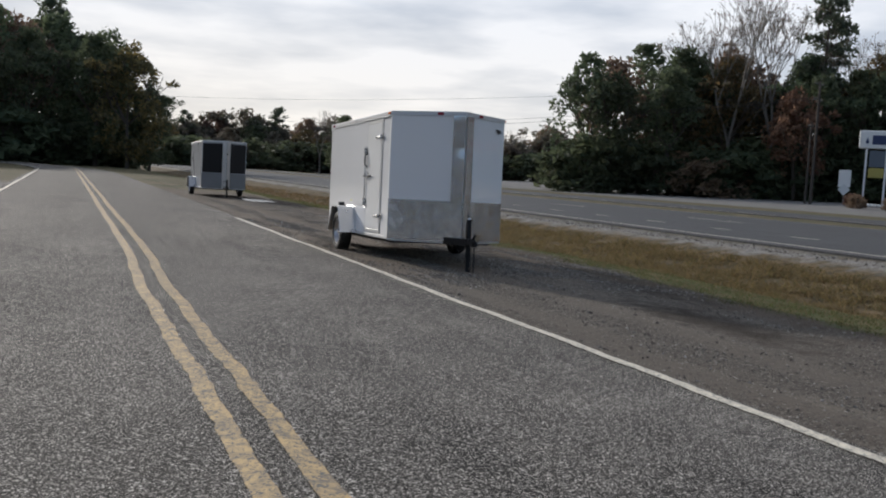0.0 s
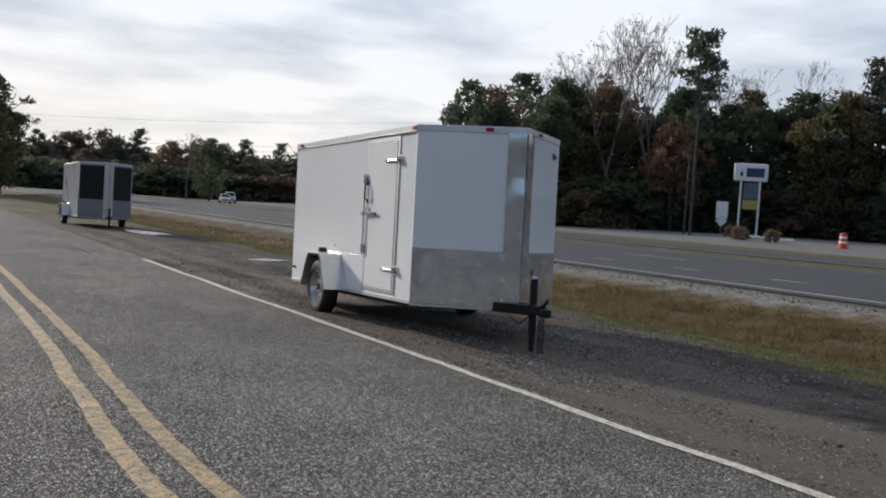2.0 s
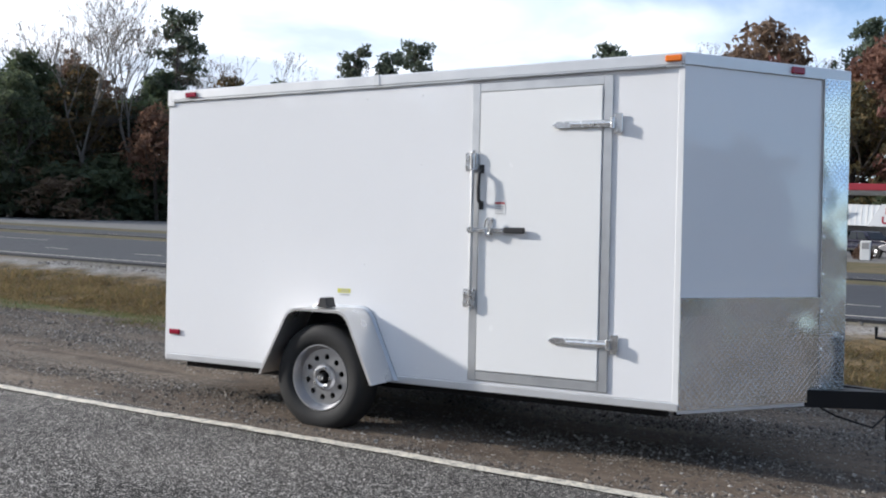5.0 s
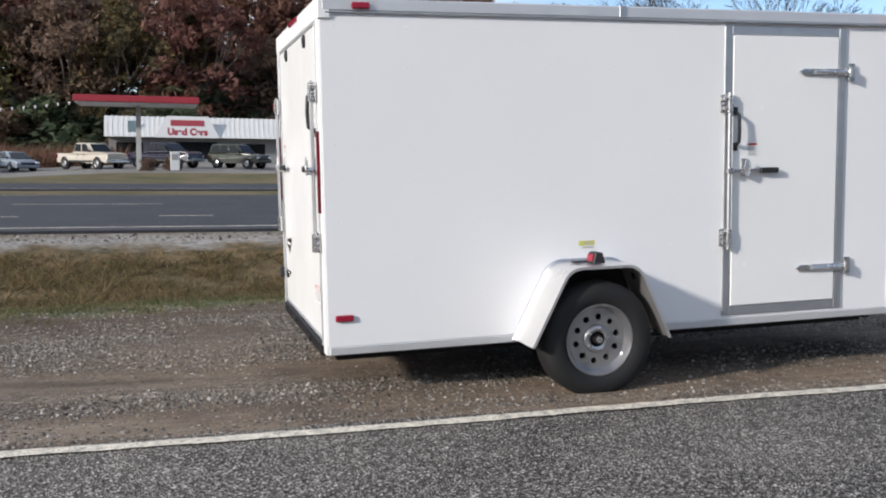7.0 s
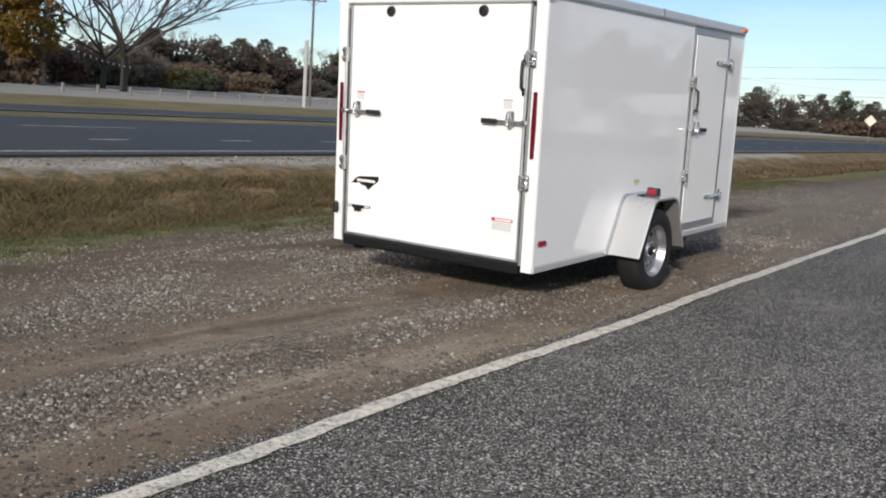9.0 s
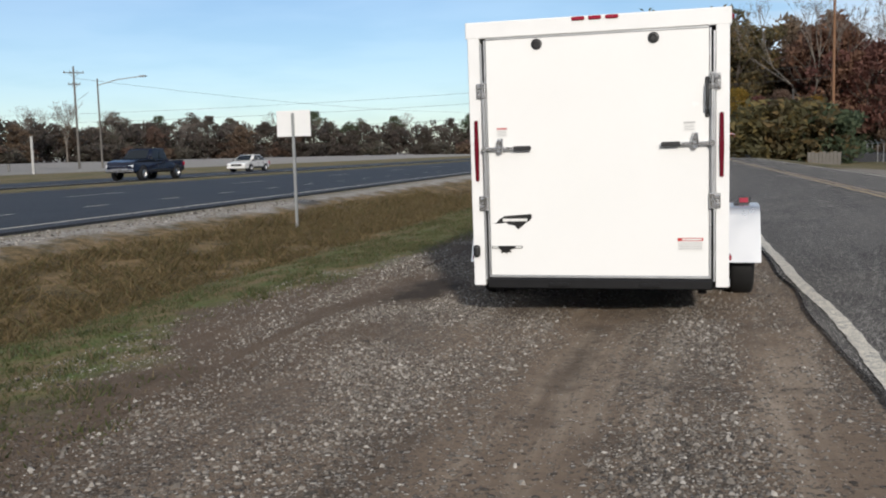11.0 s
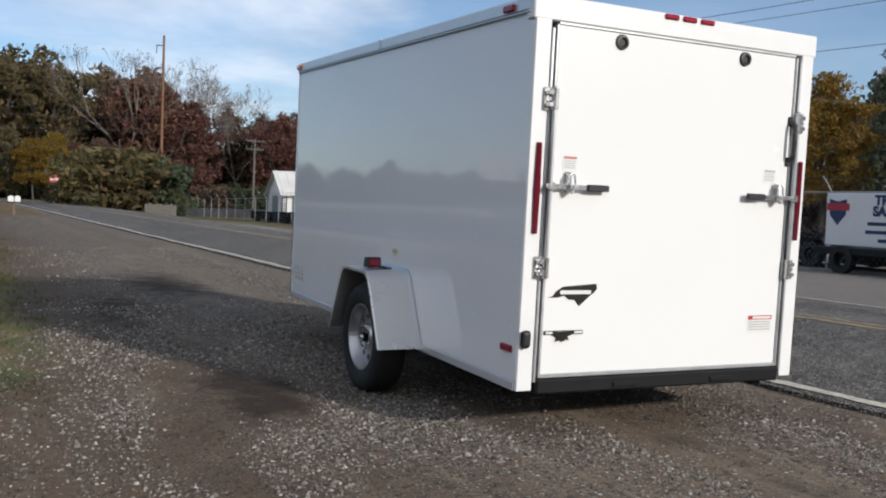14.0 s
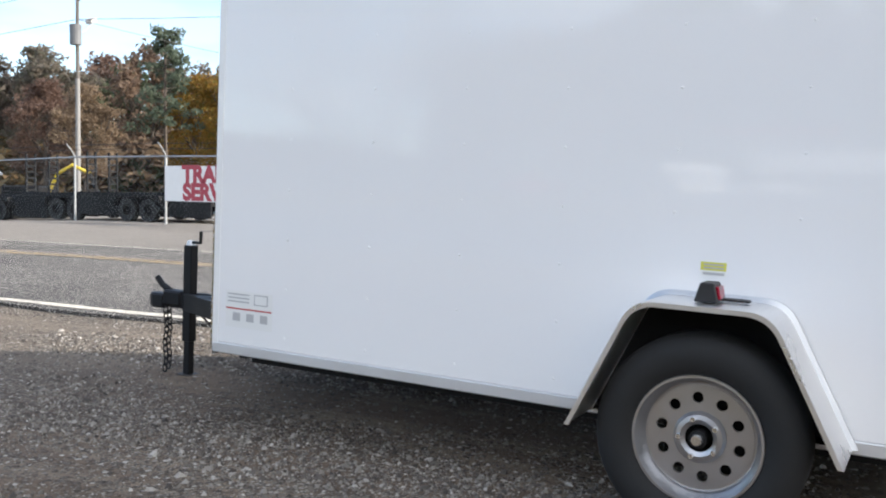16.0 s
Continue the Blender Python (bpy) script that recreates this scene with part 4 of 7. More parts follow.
for s in (1, -1):
    for (y, z, w, h, m, lb) in ((0.212, 2.206, 0.05, 0.018, RED_LENS, "small red marker lamp"), (0.083, 0.522, 0.05, 0.018, RED_LENS, "small red marker lamp"), (3.645, 2.212, 0.045, 0.018, AMBER_LENS, "small amber marker lamp")):
        b = B()
        xx = HW + (0.014 if z > 2 else 0.0)
        box(b, min(s * xx, s * (xx + 0.018)), max(s * xx, s * (xx + 0.018)), y - w, y + w, z - h, z + h, 0.006)
        tp("marker_lamp", b, m, lb)
    k = 0.35
    p = Vector((s * HW * k, APEX - (APEX - LEN) * k + 0.02, 2.212))
    b = B()
    box(b, -0.045, 0.045, -0.012, 0.012, -0.02, 0.02, 0.005)
    o = tp("marker_lamp", b, RED_LENS, "small red marker lamp")
    o.matrix_local = SHIFT @ Matrix.Translation(p) @ Matrix.Rotation(s * -math.atan2(APEX - LEN, HW), 4, "Z")
    # decal on the nose, one side only
    kk = 0.86
    q = Vector((s * HW * kk, APEX - (APEX - LEN) * kk, 2.02))
    if s < 0:
        b = B()
        b.faces.new([b.verts.new((-(a + 0.62) * s * 0.7, 0.006, (z - 0.79) * 0.8)) for a, z in outline])
        o = tp("decal", b, STICKER_BLACK, "black map-shaped decal")
        o.matrix_local = SHIFT @ Matrix.Translation(q) @ Matrix.Rotation(s * -math.atan2(APEX - LEN, HW), 4, "Z")
    # rivets in rows
    vs, fs = [], []
    for y in list(np.arange(0.06, 3.7, 0.406)):
        if s > 0 and 2.35 < y < 3.42:
            continue
        for z in np.arange(0.42, 2.15, 0.21):
            if 0.95 < y < 2.05 and z < 0.85:
                continue
            n0 = len(vs)
            for kx, r in ((0.0, 0.0055), (0.0028, 0.003)):
                vs += [(s * (HW + kx), y + r * math.cos(i * 1.0472), z + r * math.sin(i * 1.0472)) for i in range(6)]
            fs += [(n0 + i, n0 + (i + 1) % 6, n0 + 6 + (i + 1) % 6, n0 + 6 + i) for i in range(6)] + [tuple(n0 + 6 + i for i in range(6))]
    rv = raw("rivets", vs, fs, FRAME_WHITE, trailer)
    rv.matrix_local = SHIFT
    tagged(rv, kind="stuff")
# small labels over the fenders and by the nose
for s in (1, -1):
    pl = (lambda s: lambda a, o, z: (s * (HW + 0.001 + o), a, z))(s)
    lb = sheet(trailer, "warning_label", pl, 1.485 if s > 0 else 1.50, 1.585, 0.862, 0.890, STICKER_YELLOW)
    lb.matrix_local = SHIFT
    for z in (0.868, 0.879):
        sheet(lb, "print_bar", pl, 1.508, 1.575, z, z + 0.005, STICKER_GREY, 0.001)
    l3 = sheet(trailer, "notice_label", pl, 1.50, 1.582, 0.843, 0.859, STICKER_WHITE)
    l3.matrix_local = SHIFT
    sheet(l3, "print_bar", pl, 1.506, 1.576, 0.847, 0.855, STICKER_GREY, 0.001)
pl = lambda a, o, z: (-(HW + 0.001 + o), a, z)
lb = sheet(trailer, "data_label", pl, 3.375, 3.63, 0.44, 0.60, STICKER_WHITE)
lb.matrix_local = SHIFT
sheet(lb, "print_bar", pl, 3.378, 3.627, 0.520, 0.526, STICKER_RED, 0.001)
sheet(lb, "print_bar", pl, 3.40, 3.475, 0.545, 0.592, STICKER_GREY, 0.001)
sheet(lb, "print_bar", pl, 3.406, 3.47, 0.550, 0.587, STICKER_WHITE, 0.002)
for i in range(3):
    sheet(lb, "print_bar", pl, 3.50, 3.62, 0.583 - i * 0.016, 0.589 - i * 0.016, STICKER_GREY, 0.001)
    sheet(lb, "print_bar", pl, 3.40 + i * 0.075, 3.44 + i * 0.075, 0.47, 0.505, STICKER_GREY, 0.001)

# tongue, coupler, jack, chains
b = B()
for s in (1, -1):
    v = [(s * 0.62, 3.30), (s * 0.04, 4.70), (s * -0.01, 4.70), (s * 0.55, 3.30)]
    prism(b, v, "z", 0.30, 0.40)
box(b, -0.04, 0.04, 3.9, 4.80, 0.31, 0.395, 0.005)
tp("tongue", b, BLACK, "black steel A-frame tongue")
b = B()
box(b, -0.05, 0.05, 4.72, 4.86, 0.32, 0.41, 0.012)
prism(b, [(-0.05, 4.85), (0.05, 4.85), (0.045, 4.95), (0.02, 4.985), (-0.02, 4.985), (-0.045, 4.95)], "z", 0.30, 0.385, 0.012)
tube(b, [(0, 4.84, 0.40), (0, 4.90, 0.43), (0.0, 4.945, 0.475)], 0.018)
tp("coupler", b, BLACK, "black ball coupler with raised latch")
b = B()
box(b, -0.03, 0.03, 4.66, 4.72, 0.12, 0.68, 0.005)
box(b, -0.022, 0.022, 4.668, 4.712, -0.075, 0.14, 0.003)
box(b, -0.05, 0.05, 4.64, 4.74, -0.085, -0.07, 0.003)
jack = tp("jack", b, BLACK, "black square-tube tongue jack")
b = B()
rod(b, (0, 4.69, 0.68), (0, 4.69, 0.705), 0.028, 0.02, 12)
part("jack_cap", b, GALV, jack)
b = B()
tube(b, [(0, 4.69, 0.695), (-0.02, 4.60, 0.70), (-0.02, 4.60, 0.765)], 0.010)
part("crank", b, BLACK, jack)
for s in (1, -1):
    b = B()
    z, y = 0.33, 4.855 + 0.02 * s
    for i in range(11):
        c = Vector((s * 0.035, y + 0.006 * math.sin(i * 1.3), z - i * 0.038))
        ax = Vector((1, 0, 0)) if i % 2 else Vector((0, 1, 0))
        ring = [c + ax * (0.015 * math.cos(k * 0.7854)) + Vector((0, 0, 0.026 * math.sin(k * 0.7854))) for k in range(9)]
        tube(b, ring, 0.0045, 5)
    tp("safety_chain", b, BLACK, "hanging black safety chain")
b = B()
tube(b, [(0.03, 4.72, 0.33), (0.10, 4.60, 0.20), (0.06, 4.40, 0.24), (0.02, 4.2, 0.33)], 0.006)
tp("wiring_lead", b, BLACK)

# ---- trees: built once for each kind and variant, then set out as trees of their own ----
rng = np.random.default_rng(7)
TREE_MESHES = {}


def branches(segs, p, d, length, r, depth, spread, up, rnd):
    """Collect tapered segments of a branching limb."""
    q = p + d * length
    segs.append((p, q, r, r * 0.68))
    if depth <= 0:
        return [q]
    tips = []
    for _ in range(rnd.choice((2, 2, 3))):
        e = (d + Vector((rnd.uniform(-1, 1), rnd.uniform(-1, 1), rnd.uniform(-0.5, 0.8))) * spread + Vector((0, 0, up))).normalized()
        tips += branches(segs, q, e, length * rnd.uniform(0.62, 0.85), r * 0.62, depth - 1, spread, up, rnd)
    return tips


def segs_mesh(segs, n):
    vs, fs = [], []
    for p, q, r, r2 in segs:
        rot = (q - p).to_track_quat("Z", "Y").to_matrix()
        k = len(vs)
        for c, rr in ((p, r), (q, r2)):
            for i in range(n):
                a = 6.28318 * i / n
                vs.append(c + rot @ Vector((rr * math.cos(a), rr * math.sin(a), 0)))
        fs += [(k + i, k + (i + 1) % n, k + n + (i + 1) % n, k + n + i) for i in range(n)]
    return vs, fs


def leaf_cloud(centres, radii, per, size, g):
    """Small three-cornered leaves in loose clumps."""
    c = np.repeat(np.array(centres), per, 0)
    r = np.repeat(np.array(radii), per)[:, None]
    off = g.normal(size=c.shape)
    off /= np.linalg.norm(off, axis=1)[:, None]
    pos = c + off * r * g.uniform(0.25, 1.0, (len(c), 1)) ** 0.6 * np.array([1, 1, 0.75])
    a = g.normal(size=c.shape)
    a /= np.linalg.norm(a, axis=1)[:, None]
    b = np.cross(a, g.normal(size=c.shape))
    b /= np.linalg.norm(b, axis=1)[:, None]
    s = size * g.uniform(0.5, 1.15, (len(c), 1))
    quad = np.stack([pos - a * s, pos + b * s * 0.8, pos + a * s], 1).reshape(-1, 3)
    idx = np.arange(len(quad)).reshape(-1, 3)
    return quad, idx


def tree_meshes(kind, variant):
    key = (kind, variant)
    if key in TREE_MESHES:
        return TREE_MESHES[key]
    rnd = random.Random(str(key))
    g = np.random.default_rng(abs(sum(map(ord, kind)) * 31 + variant))
    segs, centres, radii = [], [], []
    if kind == "pine":
        H = 22.0
        segs.append((Vector((0, 0, -0.3)), Vector((0.2, 0.1, H * 0.55)), 0.30, 0.2))
        segs.append((Vector((0.2, 0.1, H * 0.55)), Vector((0.1, 0.3, H * 0.98)), 0.2, 0.05))
        for i in range(46):
            z = H * (0.42 + 0.56 * (i / 45) ** 0.8)
            a = rnd.uniform(0, 6.28)
            L = (1.2 + 3.2 * (1 - (z / H - 0.42) / 0.6)) * rnd.uniform(0.55, 1.1)
            q = Vector((L * math.cos(a), L * math.sin(a), z + 0.12 * L))
            segs.append((Vector((0.15, 0.2, z - 0.3)), q, 0.06, 0.02))
            centres += [q, q * 0.6 + Vector((0, 0, z * 0.4))]
            radii += [rnd.uniform(0.55, 0.95), rnd.uniform(0.4, 0.7)]
        quads = leaf_cloud(centres, [r * 1.25 for r in radii], 29, 0.39, g)
        n = 5
    elif kind == "cedar":
        H = 17.0
        segs.append((Vector((0, 0, -0.3)), Vector((0, 0, H * 0.9)), 0.25, 0.05))
        for i in range(80):
            z = H * rnd.uniform(0.04, 0.98)
            L = (0.5 + 2.9 * (1 - z / H) ** 0.75) * rnd.uniform(0.5, 1.0)
            a = rnd.uniform(0, 6.28)
            centres.append(Vector((L * math.cos(a), L * math.sin(a), z)))
            radii.append(rnd.uniform(0.6, 1.0))
        quads = leaf_cloud(centres, [r * 1.2 for r in radii], 37, 0.37, g)
        n = 5
    elif kind == "bare":
        H = 17.0
        tips = []
        segs.append((Vector((0, 0, -0.3)), Vector((0.1, 0, 4.5)), 0.30, 0.23))
        for _ in range(3):
            d = Vector((rnd.uniform(-0.6, 0.6), rnd.uniform(-0.6, 0.6), 1)).normalized()
            tips += branches(segs, Vector((0.1, 0, 4.4)), d, 3.3, 0.17, 6, 0.55, 0.16, rnd)
        segs = [(p, q, max(r * 0.75, 0.013), max(r2 * 0.75, 0.010)) for p, q, r, r2 in segs]
        keep = [t for t in tips if rnd.random() < 0.25]
        quads = leaf_cloud(keep, [0.4] * len(keep), 4, 0.12, g) if keep else None
        n = 3
    elif kind == "spread":
        H = 13.0
        segs.append((Vector((0, 0, -0.3)), Vector((0.15, 0.1, 2.4)), 0.20, 0.165))
        for i in range(7):
            a = i * 0.9 + rnd.uniform(-0.3, 0.3)
            w = 1.3 if i % 2 else 0.55
            d = Vector((w * math.cos(a), w * math.sin(a), 1)).normalized()
            branches(segs, Vector((0.15, 0.1, 2.2 + 0.15 * i)), d, 2.9, 0.105, 7, 0.40, 0.03, rnd)
        segs = [(p, q, max(r, 0.0085), max(r2, 0.0065)) for p, q, r, r2 in segs]
        quads, n = None, 3
    elif kind == "bush":
        H = 5.0
        for _ in range(5):
            d = Vector((rnd.uniform(-1, 1), rnd.uniform(-1, 1), 1.6)).normalized()
            branches(segs, Vector((0, 0, -0.1)), d, 1.5, 0.06, 2, 0.5, 0.2, rnd)
        for _ in range(52):
            a, rr = rnd.uniform(0, 6.28), 2.6 * rnd.random() ** 0.5
            z = rnd.uniform(0.25, 4.6) * (1 - 0.25 * rr / 2.6)
            centres.append(Vector((rr * math.cos(a), rr * math.sin(a), z)))
            radii.append(rnd.uniform(0.5, 0.9))
        quads = leaf_cloud(centres, [r * 1.2 for r in radii], 34, 0.37, g)
        n = 4
    else:                                              # broad deciduous crown
        H = 18.0
        lean = Vector((rnd.uniform(-0.6, 0.6), rnd.uniform(-0.6, 0.6), 0))
        top = Vector((0, 0, H * 0.34)) + lean
        segs.append((Vector((0, 0, -0.3)), top, 0.34, 0.25))
        tips = []
        for _ in range(5):
            d = Vector((rnd.uniform(-0.9, 0.9), rnd.uniform(-0.9, 0.9), 1)).normalized()
            tips += branches(segs, top, d, 3.3, 0.16, 3, 0.6, 0.16, rnd)
        low = {"full": 0.10, "fine": 0.30}.get(kind, 0.24)
        for _ in range(104):
            z = H * (low + (1 - low) * rnd.random())
            k = (z / H - low) / (1 - low)
            rr = 5.0 * (math.sin(math.pi * min(0.97, 0.22 + 0.78 * k)) ** 0.6) * rnd.uniform(0.45, 1.0)
            a = rnd.uniform(0, 6.28)
            centres.append(Vector((rr * math.cos(a), rr * math.sin(a), z * 0.97)) + lean)
            radii.append(rnd.uniform(0.9, 1.7))
        for t in tips[::3]:
            centres.append(t)
            radii.append(0.9)
        quads = leaf_cloud(centres, radii, 96, 0.28, g) if kind == "fine" else leaf_cloud(centres, radii, 30, 0.475, g)
        n = 4
    vs, fs = segs_mesh(segs, n)
    trunk = bpy.data.meshes.new("trunk")
    trunk.from_pydata([tuple(v) for v in vs], [], fs)
    crown = None
    if quads is not None:
        crown = bpy.data.meshes.new("crown")
        crown.from_pydata(quads[0].tolist(), [], quads[1].tolist())
    TREE_MESHES[key] = (trunk, crown, H)
    return TREE_MESHES[key]


LOOKS = {
    "green": ("full", LEAF_GREEN, "dark green broad-leaved tree in the wood"),
    "olive": ("full", LEAF_OLIVE, "olive-brown autumn tree at the wood's edge"),
    "brown": ("oak", LEAF_BROWN, "brown-leaved oak in late autumn"),
    "red": ("oak", LEAF_RED, "russet autumn tree in the wood"),
    "gold": ("oak", LEAF_GOLD, "golden-yellow autumn tree at the wood's edge"),
    "pine": ("pine", LEAF_PINE, "tall dark pine with a bare lower trunk"),
    "cedar": ("cedar", LEAF_PINE, "dense dark conical evergreen tree"),
    "bare": ("bare", LEAF_BROWN, "bare grey deciduous tree with fine twigs"),
    "spread": ("spread", LEAF_BROWN, "wide-spreading bare tree with dark twigs by the highway"),
    "far": ("full", LEAF_FAR, "grey-brown tree in a far wood"),
    "bush_far": ("bush", LEAF_FAR, "grey-brown thicket in a far wood"),
    "near_brown": ("fine", LEAF_BROWN, "brown-leaved tree on a clear trunk behind the fence"),
    "near_red": ("fine", LEAF_RED, "russet tree on a clear trunk behind the fence"),
    "near_gold": ("fine", LEAF_GOLD, "golden autumn tree behind the fence"),
    "bush_green": ("bush", LEAF_GREEN, "dark green shrub under the trees"),
    "bush_brown": ("bush", LEAF_BROWN, "brown leafy shrub under the trees"),
    "bush_olive": ("bush", LEAF_OLIVE, "olive-coloured autumn shrub at the wood's edge"),
    "bush_gold": ("bush", LEAF_GOLD, "yellow autumn shrub at the roadside"),
}
MADE = {}


def tree(look_name, x, y, h, group, wide=1.0):
    kind, leaf, label = LOOKS[look_name]
    variant = int(rng.integers(0, 3))
    trunk, crown, H = tree_meshes(kind, variant)
    k = h / H
    key = (look_name, variant)
    if key not in MADE:
        t2, c2 = trunk.copy(), (crown.copy() if crown else None)
        t2.materials.append({"bare": PALE_BARK, "spread": DARK_BARK}.get(kind, BARK))
        if c2:
            c2.materials.append(leaf)
        MADE[key] = (t2, c2)
    t2, c2 = MADE[key]
    root = new("shrub" if kind == "bush" else "tree")
    root.empty_display_size = 0.5
    tagged(root, label, "shrub" if kind == "bush" else "tree", group)
    root.matrix_world = Matrix.LocRotScale((x, y, ground_z(x, y)), Euler((0, 0, float(rng.uniform(0, 6.28)))), (k * wide, k * wide, k))
    a = new("trunk", t2)
    a.parent = root
    if c2:
        b = new("crown", c2)
        b.parent = root
    return root


def along(pts, step):
    """Places along a broken line."""
    out = []
    for (ax, ay), (bx, by) in zip(pts, pts[1:]):
        n = max(1, int(math.hypot(bx - ax, by - ay) / step))
        out += [(ax + (bx - ax) * i / n, ay + (by - ay) * i / n) for i in range(n)]
    return out


def height(x, y):
    """Tree heights fall off where the woods thin out."""
    if x < -80 and y < 60:
        return 1 - 0.50 * sm(-68, -60, y) * (1 - sm(-44, -38, y))
    if x < -110 and y > 100:
        return 0.78 + 0.22 * sm(190, 290, y)
    if y > 120 and x > -20:
        return 1.04 - 0.24 * sm(10, 34, x)
    return 1.0


def wood(pts, step, kinds, h0, h1, group, jitter=2.5, wide=1.0):
    for x, y in along(pts, step):
        k = kinds[int(rng.integers(0, len(kinds)))]
        h = float(rng.uniform(h0, h1)) * (1.0 if k == "bare" and y > 100 else height(x, y))
        if k == "pine":
            h *= 1.12
        if k.startswith("bush"):
            h *= 0.33
        tree(k, x + float(rng.normal(0, jitter)) , y + float(rng.normal(0, jitter)), h, group, wide)


W_WOOD = "trees of the western wood"
EDGE = [(-61, -101), (-72, -95), (-94, -87), (-106, -58), (-106, -20), (-104, 12), (-98, 42)]
def shifted(d):
    return [(x - d, y - d * (0.7 if y < -50 else 0.1)) for x, y in EDGE]
wood(EDGE[:4], 6.0, ["green", "green", "green", "olive", "green", "green"], 17, 20, W_WOOD)
wood(EDGE[3:], 6.5, ["brown", "red", "brown", "brown", "red", "olive"], 15, 20, W_WOOD)
wood(EDGE, 4.5, ["bush_green", "bush_brown", "bush_green", "bush_green"], 16, 24, W_WOOD, 1.5, wide=1.5)
wood(shifted(5), 6.5, ["bush_green", "bush_brown", "bush_green"], 24, 30, W_WOOD, 1.5, wide=1.6)
wood(shifted(9)[:4], 6.0, ["green", "green", "green", "green", "olive", "brown"], 19, 22, W_WOOD)
wood(shifted(9)[3:], 6.0, ["brown", "red", "brown", "green", "red"], 21, 25, W_WOOD)
wood(shifted(19)[1:4], 8.0, ["green", "brown", "bare"], 20, 23, W_WOOD)
wood(shifted(19)[3:], 8.0, ["pine", "bare", "brown", "green", "bare", "pine"], 24, 29, W_WOOD)
for x, y, k, h in ((-86, -116, "green", 22), (-92, -110, "brown", 24), (-80, -118, "green", 24), (-95, -94, "pine", 30), (-100, -88, "bare", 27), (-79.5, -95, "bare", 29.5), (-84, -91.5, "bare", 29.5), (-106, -71, "pine", 25.5), (-108, -66, "pine", 25), (-85, -101, "bare", 30), (-84, -86, "red", 15), (-104, -84, "green", 21), (-108, -76, "bare", 24), (-112, -22, "pine", 22), (-116, -16, "pine", 21), (-100, -52, "cedar", 18), (-101, -49, "cedar", 15), (-98, -40, "bare", 17.5), (-106, 2, "olive", 16), (-90, 48, "gold", 15), (-96, 40, "gold", 16), (-84, 44, "gold", 11), (-86, 37.5, "near_gold", 16), (-84.5, 43, "near_gold", 15), (-89, 40.5, "near_brown", 17), (-92, 35, "near_gold", 17), (-88, 34, "bush_brown", 6), (-86, 41, "bush_brown", 5), (-85, 45, "bush_brown", 5)):
    tree(k, x, y, h, W_WOOD)
for x, y, h in ((-92, 50, 18), (-97, 56, 17), (-84, 47, 16), (-98, 48, 19), (-86, 43, 17)):
    tree("bare", x, y, h, "bare trees by the highway", 1.25)
for x, y, h in ((-77.5, 51.6, 19), (-86, 55, 15)):
    tree("spread", x, y, h, "bare trees by the highway", 1.55)
wood([(-100, 55), (-112, 78), (-128, 110)], 5, ["bush_brown", "bush_olive", "bush_green"], 11, 16, "scrub along the highway", 3, wide=1.5)
far = "far low wood"
wood([(-150, 118), (-150, 180), (-150, 260), (-120, 330), (-70, 380), (-20, 400)], 8, ["far", "bare", "brown", "bare", "far"], 9, 14, far, 5, wide=1.25)
wood([(-158, 108), (-160, 190), (-156, 270), (-126, 340), (-75, 392)], 9, ["bare", "far", "bare", "far", "green"], 12, 17, far, 5, wide=1.2)
wood([(-146, 110), (-146, 260), (-116, 322), (-40, 376)], 8, ["bush_far", "bush_brown", "bush_far"], 14, 20, far, 4, wide=2.0)
n_wood = "trees of the northern wood"
wood([(-6.5, 160), (5, 154), (15, 151)], 6, ["green", "green", "olive", "green"], 19, 22, n_wood, 2)
wood([(18, 151), (30, 149), (46, 145)], 6.5, ["red", "brown", "olive", "red"], 19, 23, n_wood, 2)
wood([(-8, 168), (5, 163), (14, 161)], 6, ["green", "green", "olive", "green"], 22.5, 25, n_wood, 2)
wood([(20, 160), (34, 157), (55, 150)], 6, ["red", "brown", "red", "brown", "bare"], 21, 24, n_wood, 2)
wood([(-6, 178), (10, 175)], 7, ["green", "brown"], 22, 24, n_wood, 2)
wood([(18, 172), (45, 165)], 6, ["brown", "red", "bare"], 23, 26, n_wood, 2)
for x, y, k, h in ((-10.5, 165, "green", 19), (-14, 170, "green", 16), (-10, 160, "bush_green", 8), (-13, 163, "bush_brown", 7), (-6.1, 134.5, "near_gold", 7.5), (3.6, 137, "near_gold", 8.5), (6.4, 136, "near_gold", 9.5), (9.0, 138, "near_red", 9), (-3.0, 140, "near_brown", 9), (0.5, 141, "olive", 10), (12.5, 139, "near_brown", 10), (17, 140, "near_gold", 9), (-8, 150, "bush_brown", 7), (7.2, 90, "bush_olive", 6.4), (9.6, 91, "bush_olive", 7.0), (12.0, 92, "bush_green", 6.6), (17.4, 149.5, "bare", 26), (20.5, 150, "red", 22), (25, 152, "bare", 25), (36, 156, "bare", 19), (48, 154, "bare", 19)):
    tree(k, x, y, h, n_wood, 1.25 if k.startswith("bush") else 1.0)
wood([(-10, 158), (10, 152), (40, 146)], 4.5, ["bush_green", "bush_brown", "bush_brown"], 18, 24, n_wood, 1.5, wide=1.5)
e_wood = "trees of the eastern wood"
wood([(44, 140), (60, 122), (74, 96), (82, 70), (82, 46), (80, 20), (78, -10), (72, -40)], 6.5, ["brown", "far", "green", "bare", "far", "olive"], 14, 18, e_wood, 2.5)
wood([(52, 150), (70, 130), (84, 100), (92, 70), (92, 44), (90, 16), (86, -16)], 6.5, ["brown", "far", "red", "bare", "far", "green"], 16.5, 20, e_wood, 2.5)
